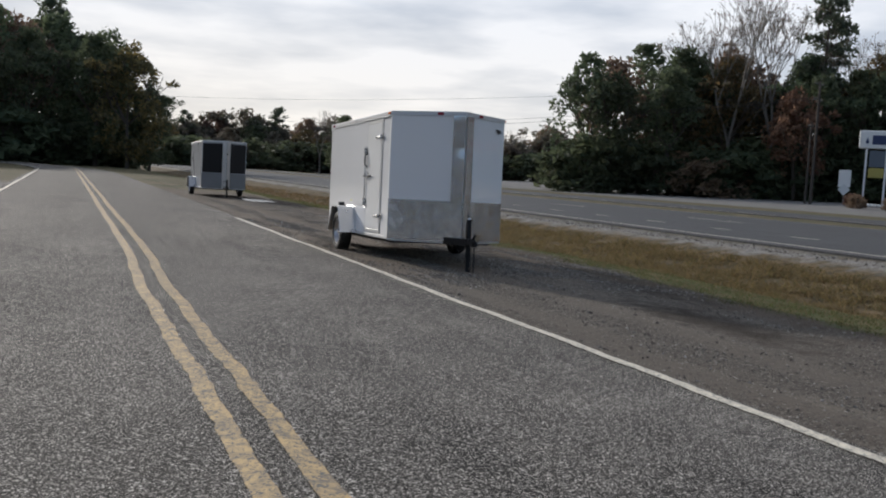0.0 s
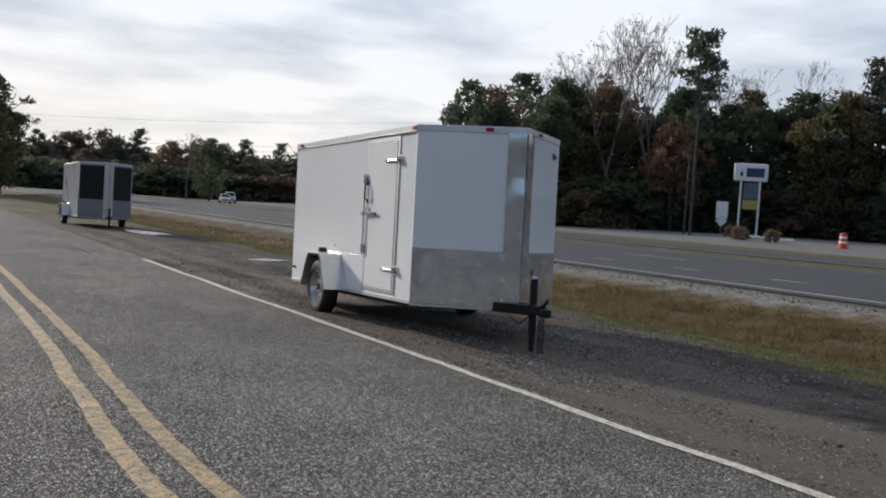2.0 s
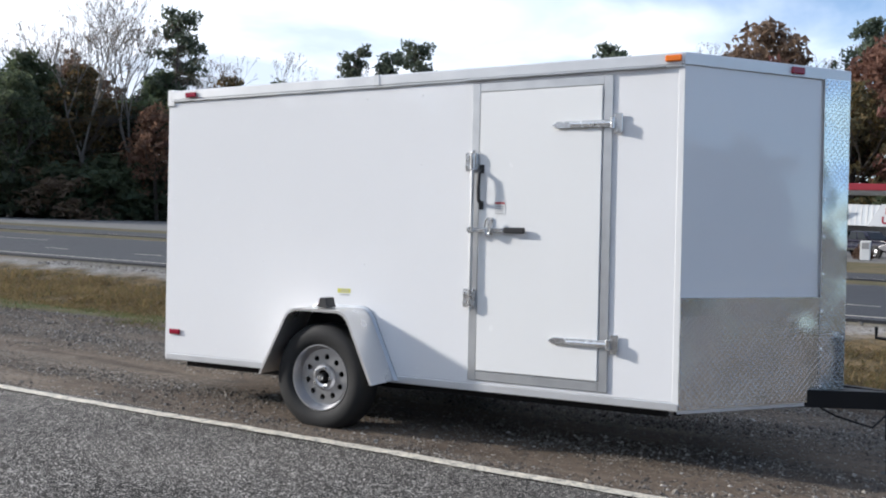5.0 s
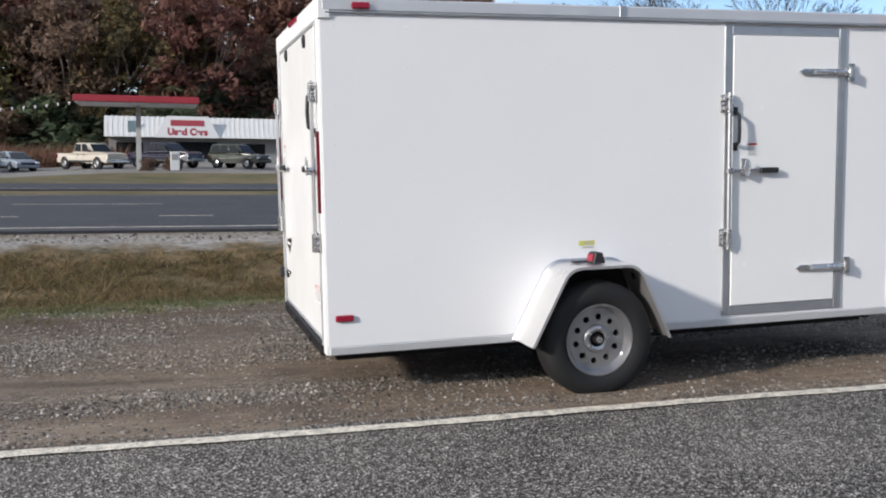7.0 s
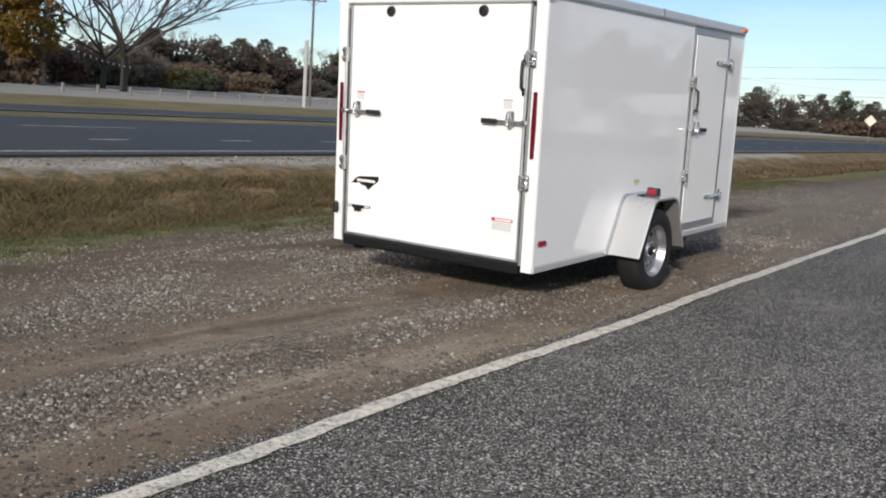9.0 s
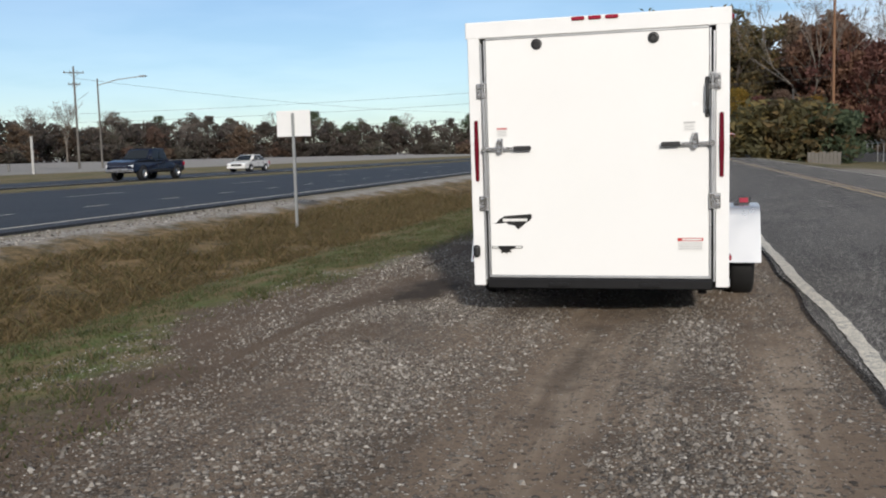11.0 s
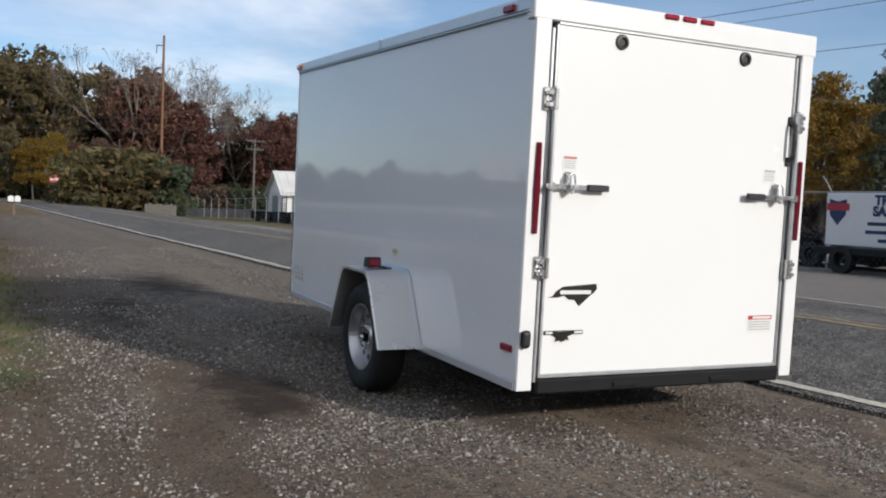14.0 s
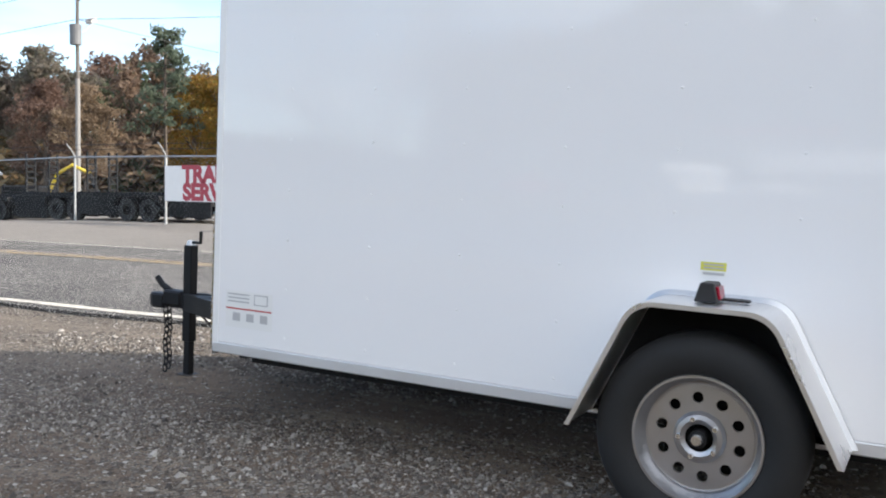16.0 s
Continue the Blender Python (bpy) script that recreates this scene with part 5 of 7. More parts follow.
wood([(42, 136), (58, 118), (70, 94), (77, 68), (77, 44), (75, 18), (72, -12)], 5, ["bush_brown", "bush_olive", "bush_brown", "bush_green"], 16, 24, e_wood, 2, wide=1.6)
for x, y, k, h in ((37.8, 41.6, "pine", 10.6), (42, 40, "near_gold", 9.5), (50, 44, "near_gold", 12), (28.9, 56.6, "near_brown", 8), (33.3, 55, "pine", 10), (33.5, 43.5, "near_brown", 7), (46, 62, "near_brown", 9.5), (52, 52, "near_gold", 10), (60, 46, "pine", 15), (54, 38, "near_gold", 10.5), (64, 40, "bare", 14), (58, 33, "near_gold", 11), (62, 28, "brown", 13), (66, 52, "green", 14), (48, 30, "near_brown", 11), (56, 22, "near_red", 12)):
    tree(k, x, y, h, e_wood)
s_wood = "trees of the southern wood"
wood([(3, -118), (12, -112), (24, -106), (40, -98), (58, -88)], 6, ["green", "green", "olive", "green"], 14, 18, s_wood, 2)
wood([(4, -127), (14, -122), (30, -114), (48, -104), (66, -92)], 5.5, ["green", "green", "brown", "green"], 19, 22, s_wood, 2)
wood([(8, -134), (26, -126), (46, -114)], 6, ["pine", "green", "green"], 21, 23, s_wood, 2)
wood([(2, -117), (16, -109), (40, -96), (58, -85)], 4.0, ["bush_green", "bush_green", "bush_green"], 18, 26, s_wood, 1.5, wide=1.6)
wood([(66, -80), (76, -60), (74, -40)], 6.5, ["green", "brown", "green"], 15, 19, s_wood, 2)
s_far = "far southern wood"
wood([(-20, -235), (-45, -240), (-75, -235), (-105, -215), (-125, -185)], 7, ["far", "green", "far", "olive"], 9, 13, s_far, 4, wide=1.5)
wood([(-18, -246), (-50, -252), (-90, -240), (-120, -215)], 8, ["bare", "green", "brown", "pine"], 13, 17, s_far, 4, wide=1.2)
wood([(-15, -228), (-45, -232), (-78, -226), (-108, -205)], 6, ["bush_green", "bush_brown"], 20, 28, s_far, 3, wide=2.0)
tree("bare", -36.5, -163, 12.5, s_far)
for x, y, k, h in ((0.8, -106, "olive", 15.5), (4.5, -109, "green", 16.5), (-2.0, -109, "green", 11.5), (-40.5, -162, "green", 11)):
    tree(k, x, y, h, s_wood)


# deep wood behind the edge trees: too many crowns to count
def deep_wood(pts, z0, z1, depth, count, material, label, leaf=0.75, per=26):
    g = np.random.default_rng(count)
    pts = np.array(pts, float)
    length = np.hypot(*np.diff(pts, axis=0).T)
    seg = g.choice(len(pts) - 1, count, p=length / length.sum())
    t = g.random(count)[:, None]
    c = pts[seg] * (1 - t) + pts[seg + 1] * t + g.normal(0, depth, (count, 2))
    ragged = np.array([0.72 + 0.45 * noise.noise(Vector((a * 0.09, b * 0.09, 2.0))) for a, b in c])
    ragged *= np.array([height(float(a), float(b)) for a, b in c])
    z = np.array([ground_z(float(a), float(b)) for a, b in c]) + z0 + (z1 * ragged - z0) * g.random(count) ** 0.8
    quad, idx = leaf_cloud(np.column_stack([c, z]), g.uniform(1.2, 2.3, count), per, leaf, g)
    tagged(raw("deep_wood", quad.tolist(), idx.tolist(), material), label, "wood", kind="stuff")


DEEP_GREEN = leaf_mat("deep_wood_leaves", (0.048, 0.048, 0.032), (0.095, 0.085, 0.058), (0.10, 0.068, 0.05))
DEEP_BROWN = leaf_mat("deep_brown_leaves", (0.10, 0.084, 0.071), (0.18, 0.148, 0.122), (0.085, 0.088, 0.064))
deep_wood(shifted(15)[:4], 0.5, 20, 2.5, 700, DEEP_GREEN, "dense dark depths of the western wood")
deep_wood(shifted(13)[3:], 0.5, 21, 2.5, 1500, DEEP_BROWN, "dense brown depths of the western wood")
deep_wood([(-152, 100), (-154, 180), (-152, 265), (-122, 335), (-72, 386), (-14, 404), (30, 400)], 0.3, 13, 3.5, 2100, LEAF_FAR, "far low band of brown and grey woods", 0.62, 44)
deep_wood([(-104, 54), (-118, 80), (-150, 112)], 0.3, 5.2, 2.5, 420, DEEP_BROWN, "brown thicket along the highway", 0.5, 44)
deep_wood([(-4, 176), (12, 170), (40, 162), (62, 152)], 0.5, 24, 2.0, 900, DEEP_GREEN, "dense dark depths of the northern wood")
deep_wood([(58, 146), (78, 124), (90, 98), (98, 70), (98, 44), (96, 14), (90, -20), (84, -46)], 0.5, 18, 2.5, 1500, DEEP_BROWN, "dense brown depths of the eastern wood")
deep_wood([(5, -132), (18, -126), (40, -116), (60, -104), (82, -78), (84, -46)], 0.5, 19, 2.0, 1100, DEEP_GREEN, "dense green depths of the southern wood")
# southern band: distance haze put into the colour by the paler far leaves
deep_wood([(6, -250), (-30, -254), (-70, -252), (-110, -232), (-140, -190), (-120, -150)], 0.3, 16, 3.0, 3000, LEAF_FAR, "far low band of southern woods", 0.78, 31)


# ---- grass blades and loose stones near the camera's way ----
def blades(name, u0, u1, y0, y1, count, h0, h1, w, material, label, clump=0.0, flop=0.45):
    g = np.random.default_rng(len(name) + count)
    u, y = g.uniform(u0, u1, count), g.uniform(y0, y1, count)
    if clump:
        keep = np.array([noise.noise(Vector((a * clump, b * clump * 0.7, 4.2))) > -0.12 - 0.35 * g.random() for a, b in zip(u, y)])
        u, y = u[keep], y[keep]
    if name == "mown_grass":
        keep = np.array([a < -2.75 - 1.0 * math.exp(-((b - 0.6) / 1.7) ** 2) + 1.1 * noise.noise(Vector((b * 0.45, 3.3, 0))) + 0.5 * noise.noise(Vector((a * 2.5, b * 2.0, 6))) + 0.2 * g.normal() for a, b in zip(u, y)])
        u, y = u[keep], y[keep]
    n = len(u)
    x = u - LEAN * y
    z = np.array([ground_z(float(a), float(b)) for a, b in zip(x, y)])
    edge = np.clip(np.minimum(u - u0, u1 - u) / 0.5, 0.35, 1.0)
    tuft = np.array([0.75 + 0.9 * noise.noise(Vector((a * 3.1, b * 3.1, 1.7))) for a, b in zip(x, y)])
    h = g.uniform(h0, h1, n) * edge * np.clip(tuft, 0.3, 1.8)
    a = g.uniform(0, 6.28, n)
    lean = g.normal(0, flop, (n, 2)) * h[:, None]
    dx, dy = np.cos(a) * w, np.sin(a) * w
    base = np.stack([x, y, z - 0.01], 1)
    v = np.stack([base + np.stack([-dx, -dy, 0 * dx], 1), base + np.stack([dx, dy, 0 * dx], 1), base + np.stack([lean[:, 0], lean[:, 1], h], 1)], 1).reshape(-1, 3)
    ob = raw(name, v.tolist(), np.arange(3 * n).reshape(-1, 3).tolist(), material)
    tagged(ob, label, "grass", kind="stuff")


blades("ditch_grass", -8.6, -4.9, -16, 26, 90000, 0.05, 0.23, 0.013, STRAW_BLADE, "matted brown and green grass in the ditch", 1.3, 1.1)
blades("ditch_grass_far", -8.0, -4.0, 26, 90, 14000, 0.06, 0.16, 0.03, STRAW_BLADE, "matted brown and green grass in the ditch", 0.8, 1.1)
blades("ditch_grass_far", -8.0, -3.6, -60, -16, 12000, 0.06, 0.16, 0.03, STRAW_BLADE, "matted brown and green grass in the ditch", 0.8, 1.1)
blades("mown_grass_far", -5.2, -2.9, -45, -12, 50000, 0.03, 0.10, 0.018, GREEN_BLADE, "short mown grass by the gravel", 0.9, 0.7)
blades("mown_grass", -5.4, -1.6, -12, 22, 110000, 0.018, 0.075, 0.008, GREEN_BLADE, "short mown grass by the gravel", 1.6, 0.7)
blades("tall_weeds", -90, -76, -40, -4, 24000, 0.7, 2.0, 0.09, RUST_BLADE, "tall rusty dry grass behind the car lot", 0.2)


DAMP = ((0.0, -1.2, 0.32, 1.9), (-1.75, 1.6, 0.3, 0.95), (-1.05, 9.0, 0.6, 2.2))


def pebbles(name, boxes, material, label):
    g = np.random.default_rng(5)
    # a broken chip: four-cornered foot and a ridge
    octa = np.array([(1, 0.1, -0.5), (-0.1, 1, -0.5), (-1, 0, -0.5), (0.1, -1, -0.5), (0.45, 0.1, 0.6), (-0.4, 0.05, 0.5)])
    tri = np.array([(0, 1, 4), (1, 5, 4), (1, 2, 5), (2, 3, 5), (3, 4, 5), (3, 0, 4)])
    vs, fs, k = [], [], 0
    for u0, u1, y0, y1, count, s0, s1 in boxes:
        u, y = g.uniform(u0, u1, count), g.uniform(y0, y1, count)
        for a, b in zip(u, y):
            x = a - LEAN * b
            if a > -3:
                v = a + 0.07 * math.sin(0.9 * b + 1) + 0.04 * math.sin(2.1 * b) + 0.18 * noise.noise(Vector((a * 3, b * 3, 2.0)))
                thick = np.interp(v, [p for p, q in BANDS], [q for p, q in BANDS]) * (0.62 + 1.6 * noise.noise(Vector((a * 1.7, b * 0.8, 9.0))))
                if g.random() > thick:
                    continue
            if -3 < a < -2.65 + 0.9 * noise.noise(Vector((b * 0.45, 3.3, 0))) and not -2 < b < 3.4 and g.random() < 0.85:
                continue
            if any(((x - cx) / ax) ** 2 + ((b - cy) / ay) ** 2 < g.uniform(0.5, 1.3) for cx, cy, ax, ay in DAMP):
                continue
            s = s0 + (s1 - s0) * g.random() ** 3
            sc = s * g.uniform(0.55, 1.3, 3) * np.array([1, 1, 0.75])
            o = octa * sc * g.uniform(0.65, 1.3, (6, 1))
            c, d = math.cos(b * 37), math.sin(b * 37)
            o = np.stack([o[:, 0] * c - o[:, 1] * d, o[:, 0] * d + o[:, 1] * c, o[:, 2]], 1)
            vs.append(o + (x, b, ground_z(x, b) + sc[2] * 0.35))
            fs.append(tri + k)
            k += 6
    ob = raw(name, np.concatenate(vs).tolist(), np.concatenate(fs).tolist(), material)
    tagged(ob, label, "gravel", kind="stuff")


def stone_mat():
    m = mat("gravel_stones", (0.3, 0.29, 0.27), 0.85, 0, 0.3)
    k = Nodes(m)
    r = k.n("NewGeometry").outputs["Random Per Island"]
    k.colour(k.ramp(r, (0.0, (0.048, 0.041, 0.036)), (0.45, (0.135, 0.119, 0.101)), (0.85, (0.235, 0.213, 0.185)), (1.0, (0.40, 0.375, 0.335))))
    k.bump(k.noise(120, 3), 0.4, 0.003)
    return m


STONES = stone_mat()
pebbles("gravel_stones", [(-3.7, -2.5, -2.2, 3.6, 5000, 0.005, 0.016), (-2.7, -0.6, -2.0, 5.5, 20000, 0.006, 0.015), (-2.9, 1.38, -7.0, 7.0, 11000, 0.010, 0.026), (-3.0, 1.40, -6.5, 6.5, 125000, 0.005, 0.017), (-2.7, 1.38, 6.5, 18, 16000, 0.006, 0.022), (-2.4, 1.38, -18, -6.5, 14000, 0.006, 0.022), (-10.0, -9.2, -14, 18, 2500, 0.015, 0.045)], STONES, "loose pale grey gravel stones on the shoulder")

# ---- roadside things: signs, poles, fence, buildings, vehicles ----
SIGN_WHITE = plain("white_sign_face", (0.72, 0.72, 0.71), 0.5, var=0.06)
SIGN_BACK = plain("bare_sign_back", (0.62, 0.63, 0.63), 0.5, 0.3, var=0.08)
SIGN_RED = plain("red_sign_paint", (0.40, 0.03, 0.04), 0.5, var=0.1)
SIGN_CRIMSON = plain("faded_crimson_letters", (0.36, 0.05, 0.07), 0.55, var=0.15)
NAVY = plain("navy_print", (0.02, 0.035, 0.11), 0.5)
POST_STEEL = plain("grey_steel_post", (0.36, 0.37, 0.37), 0.5, 0.6, var=0.15)
WOOD_POLE = plain("weathered_pole_wood", (0.20, 0.135, 0.085), 0.9, var=0.3, scale=3)
GREY_POLE = plain("grey_pole_wood", (0.135, 0.124, 0.110), 0.9, var=0.3, scale=3)
PALE_POLE = plain("pale_pole", (0.40, 0.395, 0.38), 0.7, var=0.12)
WIRE = mat("black_cable", (0.03, 0.03, 0.03), 0.6)
CONCRETE = plain("pale_concrete", (0.42, 0.41, 0.39), 0.85, var=0.15, scale=1.5)
WHITE_WALL = plain("white_painted_wall", (0.74, 0.74, 0.72), 0.7, var=0.12, scale=0.7)
ROOF_METAL = plain("pale_roof_metal", (0.72, 0.70, 0.66), 0.55, 0.0, var=0.30, scale=0.9)
CANOPY_RED = plain("red_canopy_metal", (0.30, 0.022, 0.035), 0.5, var=0.15, scale=1)
CANOPY_WHITE = plain("white_canopy_metal", (0.60, 0.61, 0.60), 0.5, var=0.12, scale=1)
DARK_GLASS = mat("dark_glass", (0.015, 0.018, 0.02), 0.08, 0.0, 0.25)
GREY_WALL = plain("grey_block_wall", (0.26, 0.26, 0.26), 0.8, var=0.15)
ORANGE = plain("orange_plastic", (0.55, 0.07, 0.03), 0.55, var=0.1)
YELLOW = plain("yellow_paint", (0.60, 0.44, 0.03), 0.5, var=0.1)
WATER = mat("puddle_water", (0.05, 0.048, 0.045), 0.22)


def gp(x, y, yaw=0.0, dz=0.0):
    return pose(x, y, ground_z(x, y) + dz, 0, 0, yaw)


def face_to(x, y, tx, ty):
    """The yaw that turns a thing's front, its -y side, toward a place."""
    return math.degrees(math.atan2(tx - x, -(ty - y)))


def post_sign(x, y, yaw, w, h, top, face, label, shape="rect", back=SIGN_BACK, posts=1, words=None, ink=None):
    root = thing("road_sign", gp(x, y, yaw), label, "sign")
    b = B()
    zc = top - h / 2
    if shape == "rect":
        box(b, -w / 2, w / 2, -0.012, 0.0, top - h, top, 0.004)
    elif shape == "diamond":
        prism(b, [(0, zc - h / 2), (w / 2, zc), (0, zc + h / 2), (-w / 2, zc)], "y", -0.012, 0.0)
    else:
        r = w / 2
        prism(b, [(r * math.cos(a), zc + r * math.sin(a)) for a in np.arange(8) * 0.785398 + 0.3927], "y", -0.012, 0.0)
    plate = part("plate", b, face, root)
    for i in range(posts):
        px = 0 if posts == 1 else (-w * 0.3 if i == 0 else w * 0.3)
        b = B()
        box(b, px - 0.03, px + 0.03, 0.002, 0.045, -0.2, top - 0.1 * h, 0.004)
        part("post", b, POST_STEEL, root)
    if words:
        lettering("letters", words, h * 0.34, Matrix.Translation((0, -0.014, zc)) @ Matrix.Rotation(math.pi / 2, 4, "X"), ink, plate)
    return root


post_sign(-7.75, 12.2, face_to(-7.75, 12.2, -6, 60), 0.80, 0.56, 2.55, SIGN_WHITE, "back of a blank white road sign on a steel post")
post_sign(-10.63, 79, 0, 0.8, 0.8, 2.5, SIGN_WHITE, "small white square road sign on a post")
post_sign(-34, 168, 0, 2.0, 2.0, 4.6, plain("pale_yellow_sign", (0.70, 0.66, 0.52), 0.5), "pale diamond warning sign by the highway", "diamond")
post_sign(-11.1, 134, 0, 1.2, 0.45, 2.75, SIGN_WHITE, "narrow white street sign on a post")
post_sign(4.6, 112, 0, 1.1, 1.1, 3.2, SIGN_RED, "red octagonal stop sign on a post", "octagon", words="STOP", ink=SIGN_WHITE)
post_sign(-77.3, -70.0, face_to(-77.3, -70, 5, 10), 1.4, 1.4, 2.6, SIGN_BACK, "grey back of a diamond road sign", "diamond")
post_sign(-77.45, -70.15, face_to(-77.45, -70.15, 5, 10), 1.35, 2.0, 4.2, SIGN_WHITE, "white notice board on a post by the highway")
post_sign(-58.6, 24.4, 90, 0.72, 2.7, 4.9, plain("weathered_sign_face", (0.42, 0.42, 0.42), 0.5), "tall grey-white road sign on two posts", posts=2)
# a stack of route plates on one post across the highway
stack = thing("road_sign", gp(-39, -91, face_to(-39, -91, 5.6, 10)), "stack of white route plates under a green one on a post", "sign")
b = B()
box(b, -0.04, 0.04, 0.002, 0.06, -0.3, 4.4, 0.004)
part("post", b, POST_STEEL, stack)
SIGN_GREEN = plain("faded_green_sign", (0.10, 0.17, 0.13), 0.5, var=0.1)
for x0, x1, z0, z1, m in ((-0.3, 0.3, 3.75, 4.5, SIGN_GREEN), (-0.28, 0.28, 3.12, 3.68, SIGN_BACK), (-0.56, -0.01, 2.25, 3.05, SIGN_BACK), (0.01, 0.56, 2.25, 3.05, SIGN_BACK), (-0.56, -0.01, 1.52, 2.17, SIGN_BACK), (0.01, 0.56, 1.52, 2.17, SIGN_BACK)):
    b = B()
    box(b, x0, x1, -0.015, 0.0, z0, z1, 0.004)
    plate = part("plate", b, m, stack)
    b = B()
    box(b, x0 + 0.14, x1 - 0.14, -0.02, -0.0152, z0 + 0.18, z1 - 0.18)
    part("print_bar", b, STICKER_BLACK if m is SIGN_BACK else SIGN_WHITE, plate)

# mail boxes
mb = thing("mailbox_pair", gp(-1.69, 46), "two white mail boxes on a dark wooden post", "mailbox")
for dx in (-0.11, 0.11):
    b = B()
    pts = [(-0.13, 0.65), (0.13, 0.65), (0.13, 0.83)] + [(0.13 * math.cos(a), 0.83 + 0.11 * math.sin(a)) for a in np.arange(1, 6) * 0.5236] + [(-0.13, 0.83)]
    prism(b, [(p + dx * 1.35, q) for p, q in pts], "y", -0.25, 0.25, 0.006)
    part("mailbox", b, WHITE_WALL, mb)
b = B()
box(b, -0.05, 0.05, -0.05, 0.05, -0.2, 0.64, 0.006)
box(b, -0.32, 0.32, -0.05, 0.05, 0.60, 0.645, 0.006)
part("post", b, WOOD_POLE, mb)

# white barrier at the junction
bar = thing("barrier", gp(-8.5, 124.2, 2), "long low white barrier along the junction", "barrier")
b = B()
box(b, -7.5, 7.5, -0.06, 0.06, 0.30, 0.56, 0.02)
part("rail", b, WHITE_WALL, bar)
for i in range(5):
    b = B()
    box(b, -7 + i * 3.5 - 0.08, -7 + i * 3.5 + 0.08, 0.061, 0.20, -0.4, 0.50)
    part("post", b, CONCRETE, bar)


# poles and wires
def pole(x, y, h, r, m, arms=(), label="grey wooden utility pole with crossarms", yaw=0.0):
    root = thing("utility_pole", gp(x, y, yaw), label, "utility pole")
    b = B()
    rod(b, (0, 0, -0.5), (0, 0, h), r, r * 0.68, 10)
    part("shaft", b, m, root)
    for z, half in arms:
        b = B()
        box(b, -half, half, -0.14, -0.04, z - 0.06, z + 0.06, 0.008)
        for s in (-0.9, -0.35, 0.35, 0.9):
            rod(b, (s * half, -0.09, z + 0.06), (s * half, -0.09, z + 0.26), 0.05, 0.04, 8)
        rod(b, (0.5 * half, -0.09, z - 0.03), (0, -0.1, z - 0.6), 0.025, n=5)
        rod(b, (-0.5 * half, -0.09, z - 0.03), (0, -0.1, z - 0.6), 0.025, n=5)
        part("crossarm", b, GREY_POLE, root)
    return root


def wire(p, q, sag, r=0.014, n=14):
    p, q = Vector(p), Vector(q)
    b = B()
    pts = [p.lerp(q, i / n) - Vector((0, 0, sag * 4 * (i / n) * (1 - i / n))) for i in range(n + 1)]
    tube(b, pts, r, 4)
    ob = part("overhead_wire", b, WIRE)
    tagged(ob, "thin black overhead wire strung between poles", "wire", "overhead wires")


ps = pole(26.8, 36.4, 10.75, 0.11, GREY_POLE, [(10.35, 1.6)], "grey utility pole with crossarm and transformer", yaw=20)
b = B()
rod(b, (-0.35, -0.1, 7.7), (-0.35, -0.1, 8.6), 0.26, n=14)
part("transformer", b, plain("dull_grey_enamel", (0.13, 0.135, 0.14), 0.6), ps, "dull grey transformer can")
b = B()
tube(b, [(0.1, 0, 8.3), (0.7, 0, 8.5), (1.2, 0, 8.9)], 0.03, 6)
prism(b, [(1.0, 8.85), (1.55, 9.05), (1.5, 9.25), (1.0, 9.1)], "y", -0.15, 0.15)
part("lamp_arm", b, PALE_POLE, ps)
b = B()
rod(b, (0, 0, -0.4), (0, 0, 6.2), 0.118, 0.104, 12)
part("sleeve", b, plain("grey_sleeve", (0.21, 0.205, 0.195), 0.7), ps, "pale lower sleeve")
pole(27.5, 112, 9.6, 0.16, GREY_POLE, [(9.3, 1.3), (8.3, 1.3)], "grey utility pole with two crossarms", yaw=15)
pa = pole(14.74, 102.9, 19.5, 0.18, plain("orange_brown_pole", (0.20, 0.105, 0.055), 0.85, var=0.25, scale=2), [], "tall orange-brown wooden pole with short brackets")
for z in (18.4, 16.0):
    b = B()
    box(b, -0.8, 0.1, -0.06, 0.06, z - 0.05, z + 0.05)
    rod(b, (-0.75, 0, z - 0.9), (-0.75, 0, z), 0.05, n=6)
    part("bracket", b, GREY_POLE, pa)
pole(11.5, 112, 8.5, 0.12, GREY_POLE, [], "thin grey utility pole by the wood")
DARK_POLE = plain("dark_pole_wood", (0.075, 0.062, 0.052), 0.9, var=0.3, scale=3)
pole(-74.0, -71.6, 14.3, 0.18, DARK_POLE, [(14.0, 1.5), (12.2, 1.5)], "dark wooden utility pole with crossarms", yaw=30)
pole(-75.6, -74.3, 9.8, 0.14, DARK_POLE, [(9.3, 0.9)], "dark wooden utility pole with crossarm", yaw=30)
pole(-65.6, 65.5, 13.4, 0.15, GREY_POLE, [(13.2, 0.9), (11.0, 1.3), (10.6, 1.3)], "tall grey utility pole with crossarms", yaw=45)
pole(-72.5, 94, 12.4, 0.15, GREY_POLE, [(11.6, 1.2), (10.2, 0.7)], "grey utility pole with crossarms", yaw=45)
lp = pole(-71, 96.5, 11.0, 0.13, GREY_POLE, [], "grey pole with a long street lamp arm")
b = B()
tube(b, [(0, 0, 10.2), (2.0, 1.2, 10.9), (4.6, 2.6, 11.3)], 0.06, 6)
box(b, 4.3, 5.2, 2.4, 2.8, 11.2, 11.4, 0.03)
part("lamp_arm", b, POST_STEEL, lp)
for x, y, h, r in ((-60.2, 59.3, 6.2, 0.19), (-57, 66, 3.4, 0.13)):
    o = thing("white_post", gp(x, y), "plain white post beside the highway", "post")
    b = B()
    rod(b, (0, 0, -0.2), (0, 0, h), r, r * 0.9, 10)
    part("shaft", b, PALE_POLE, o)
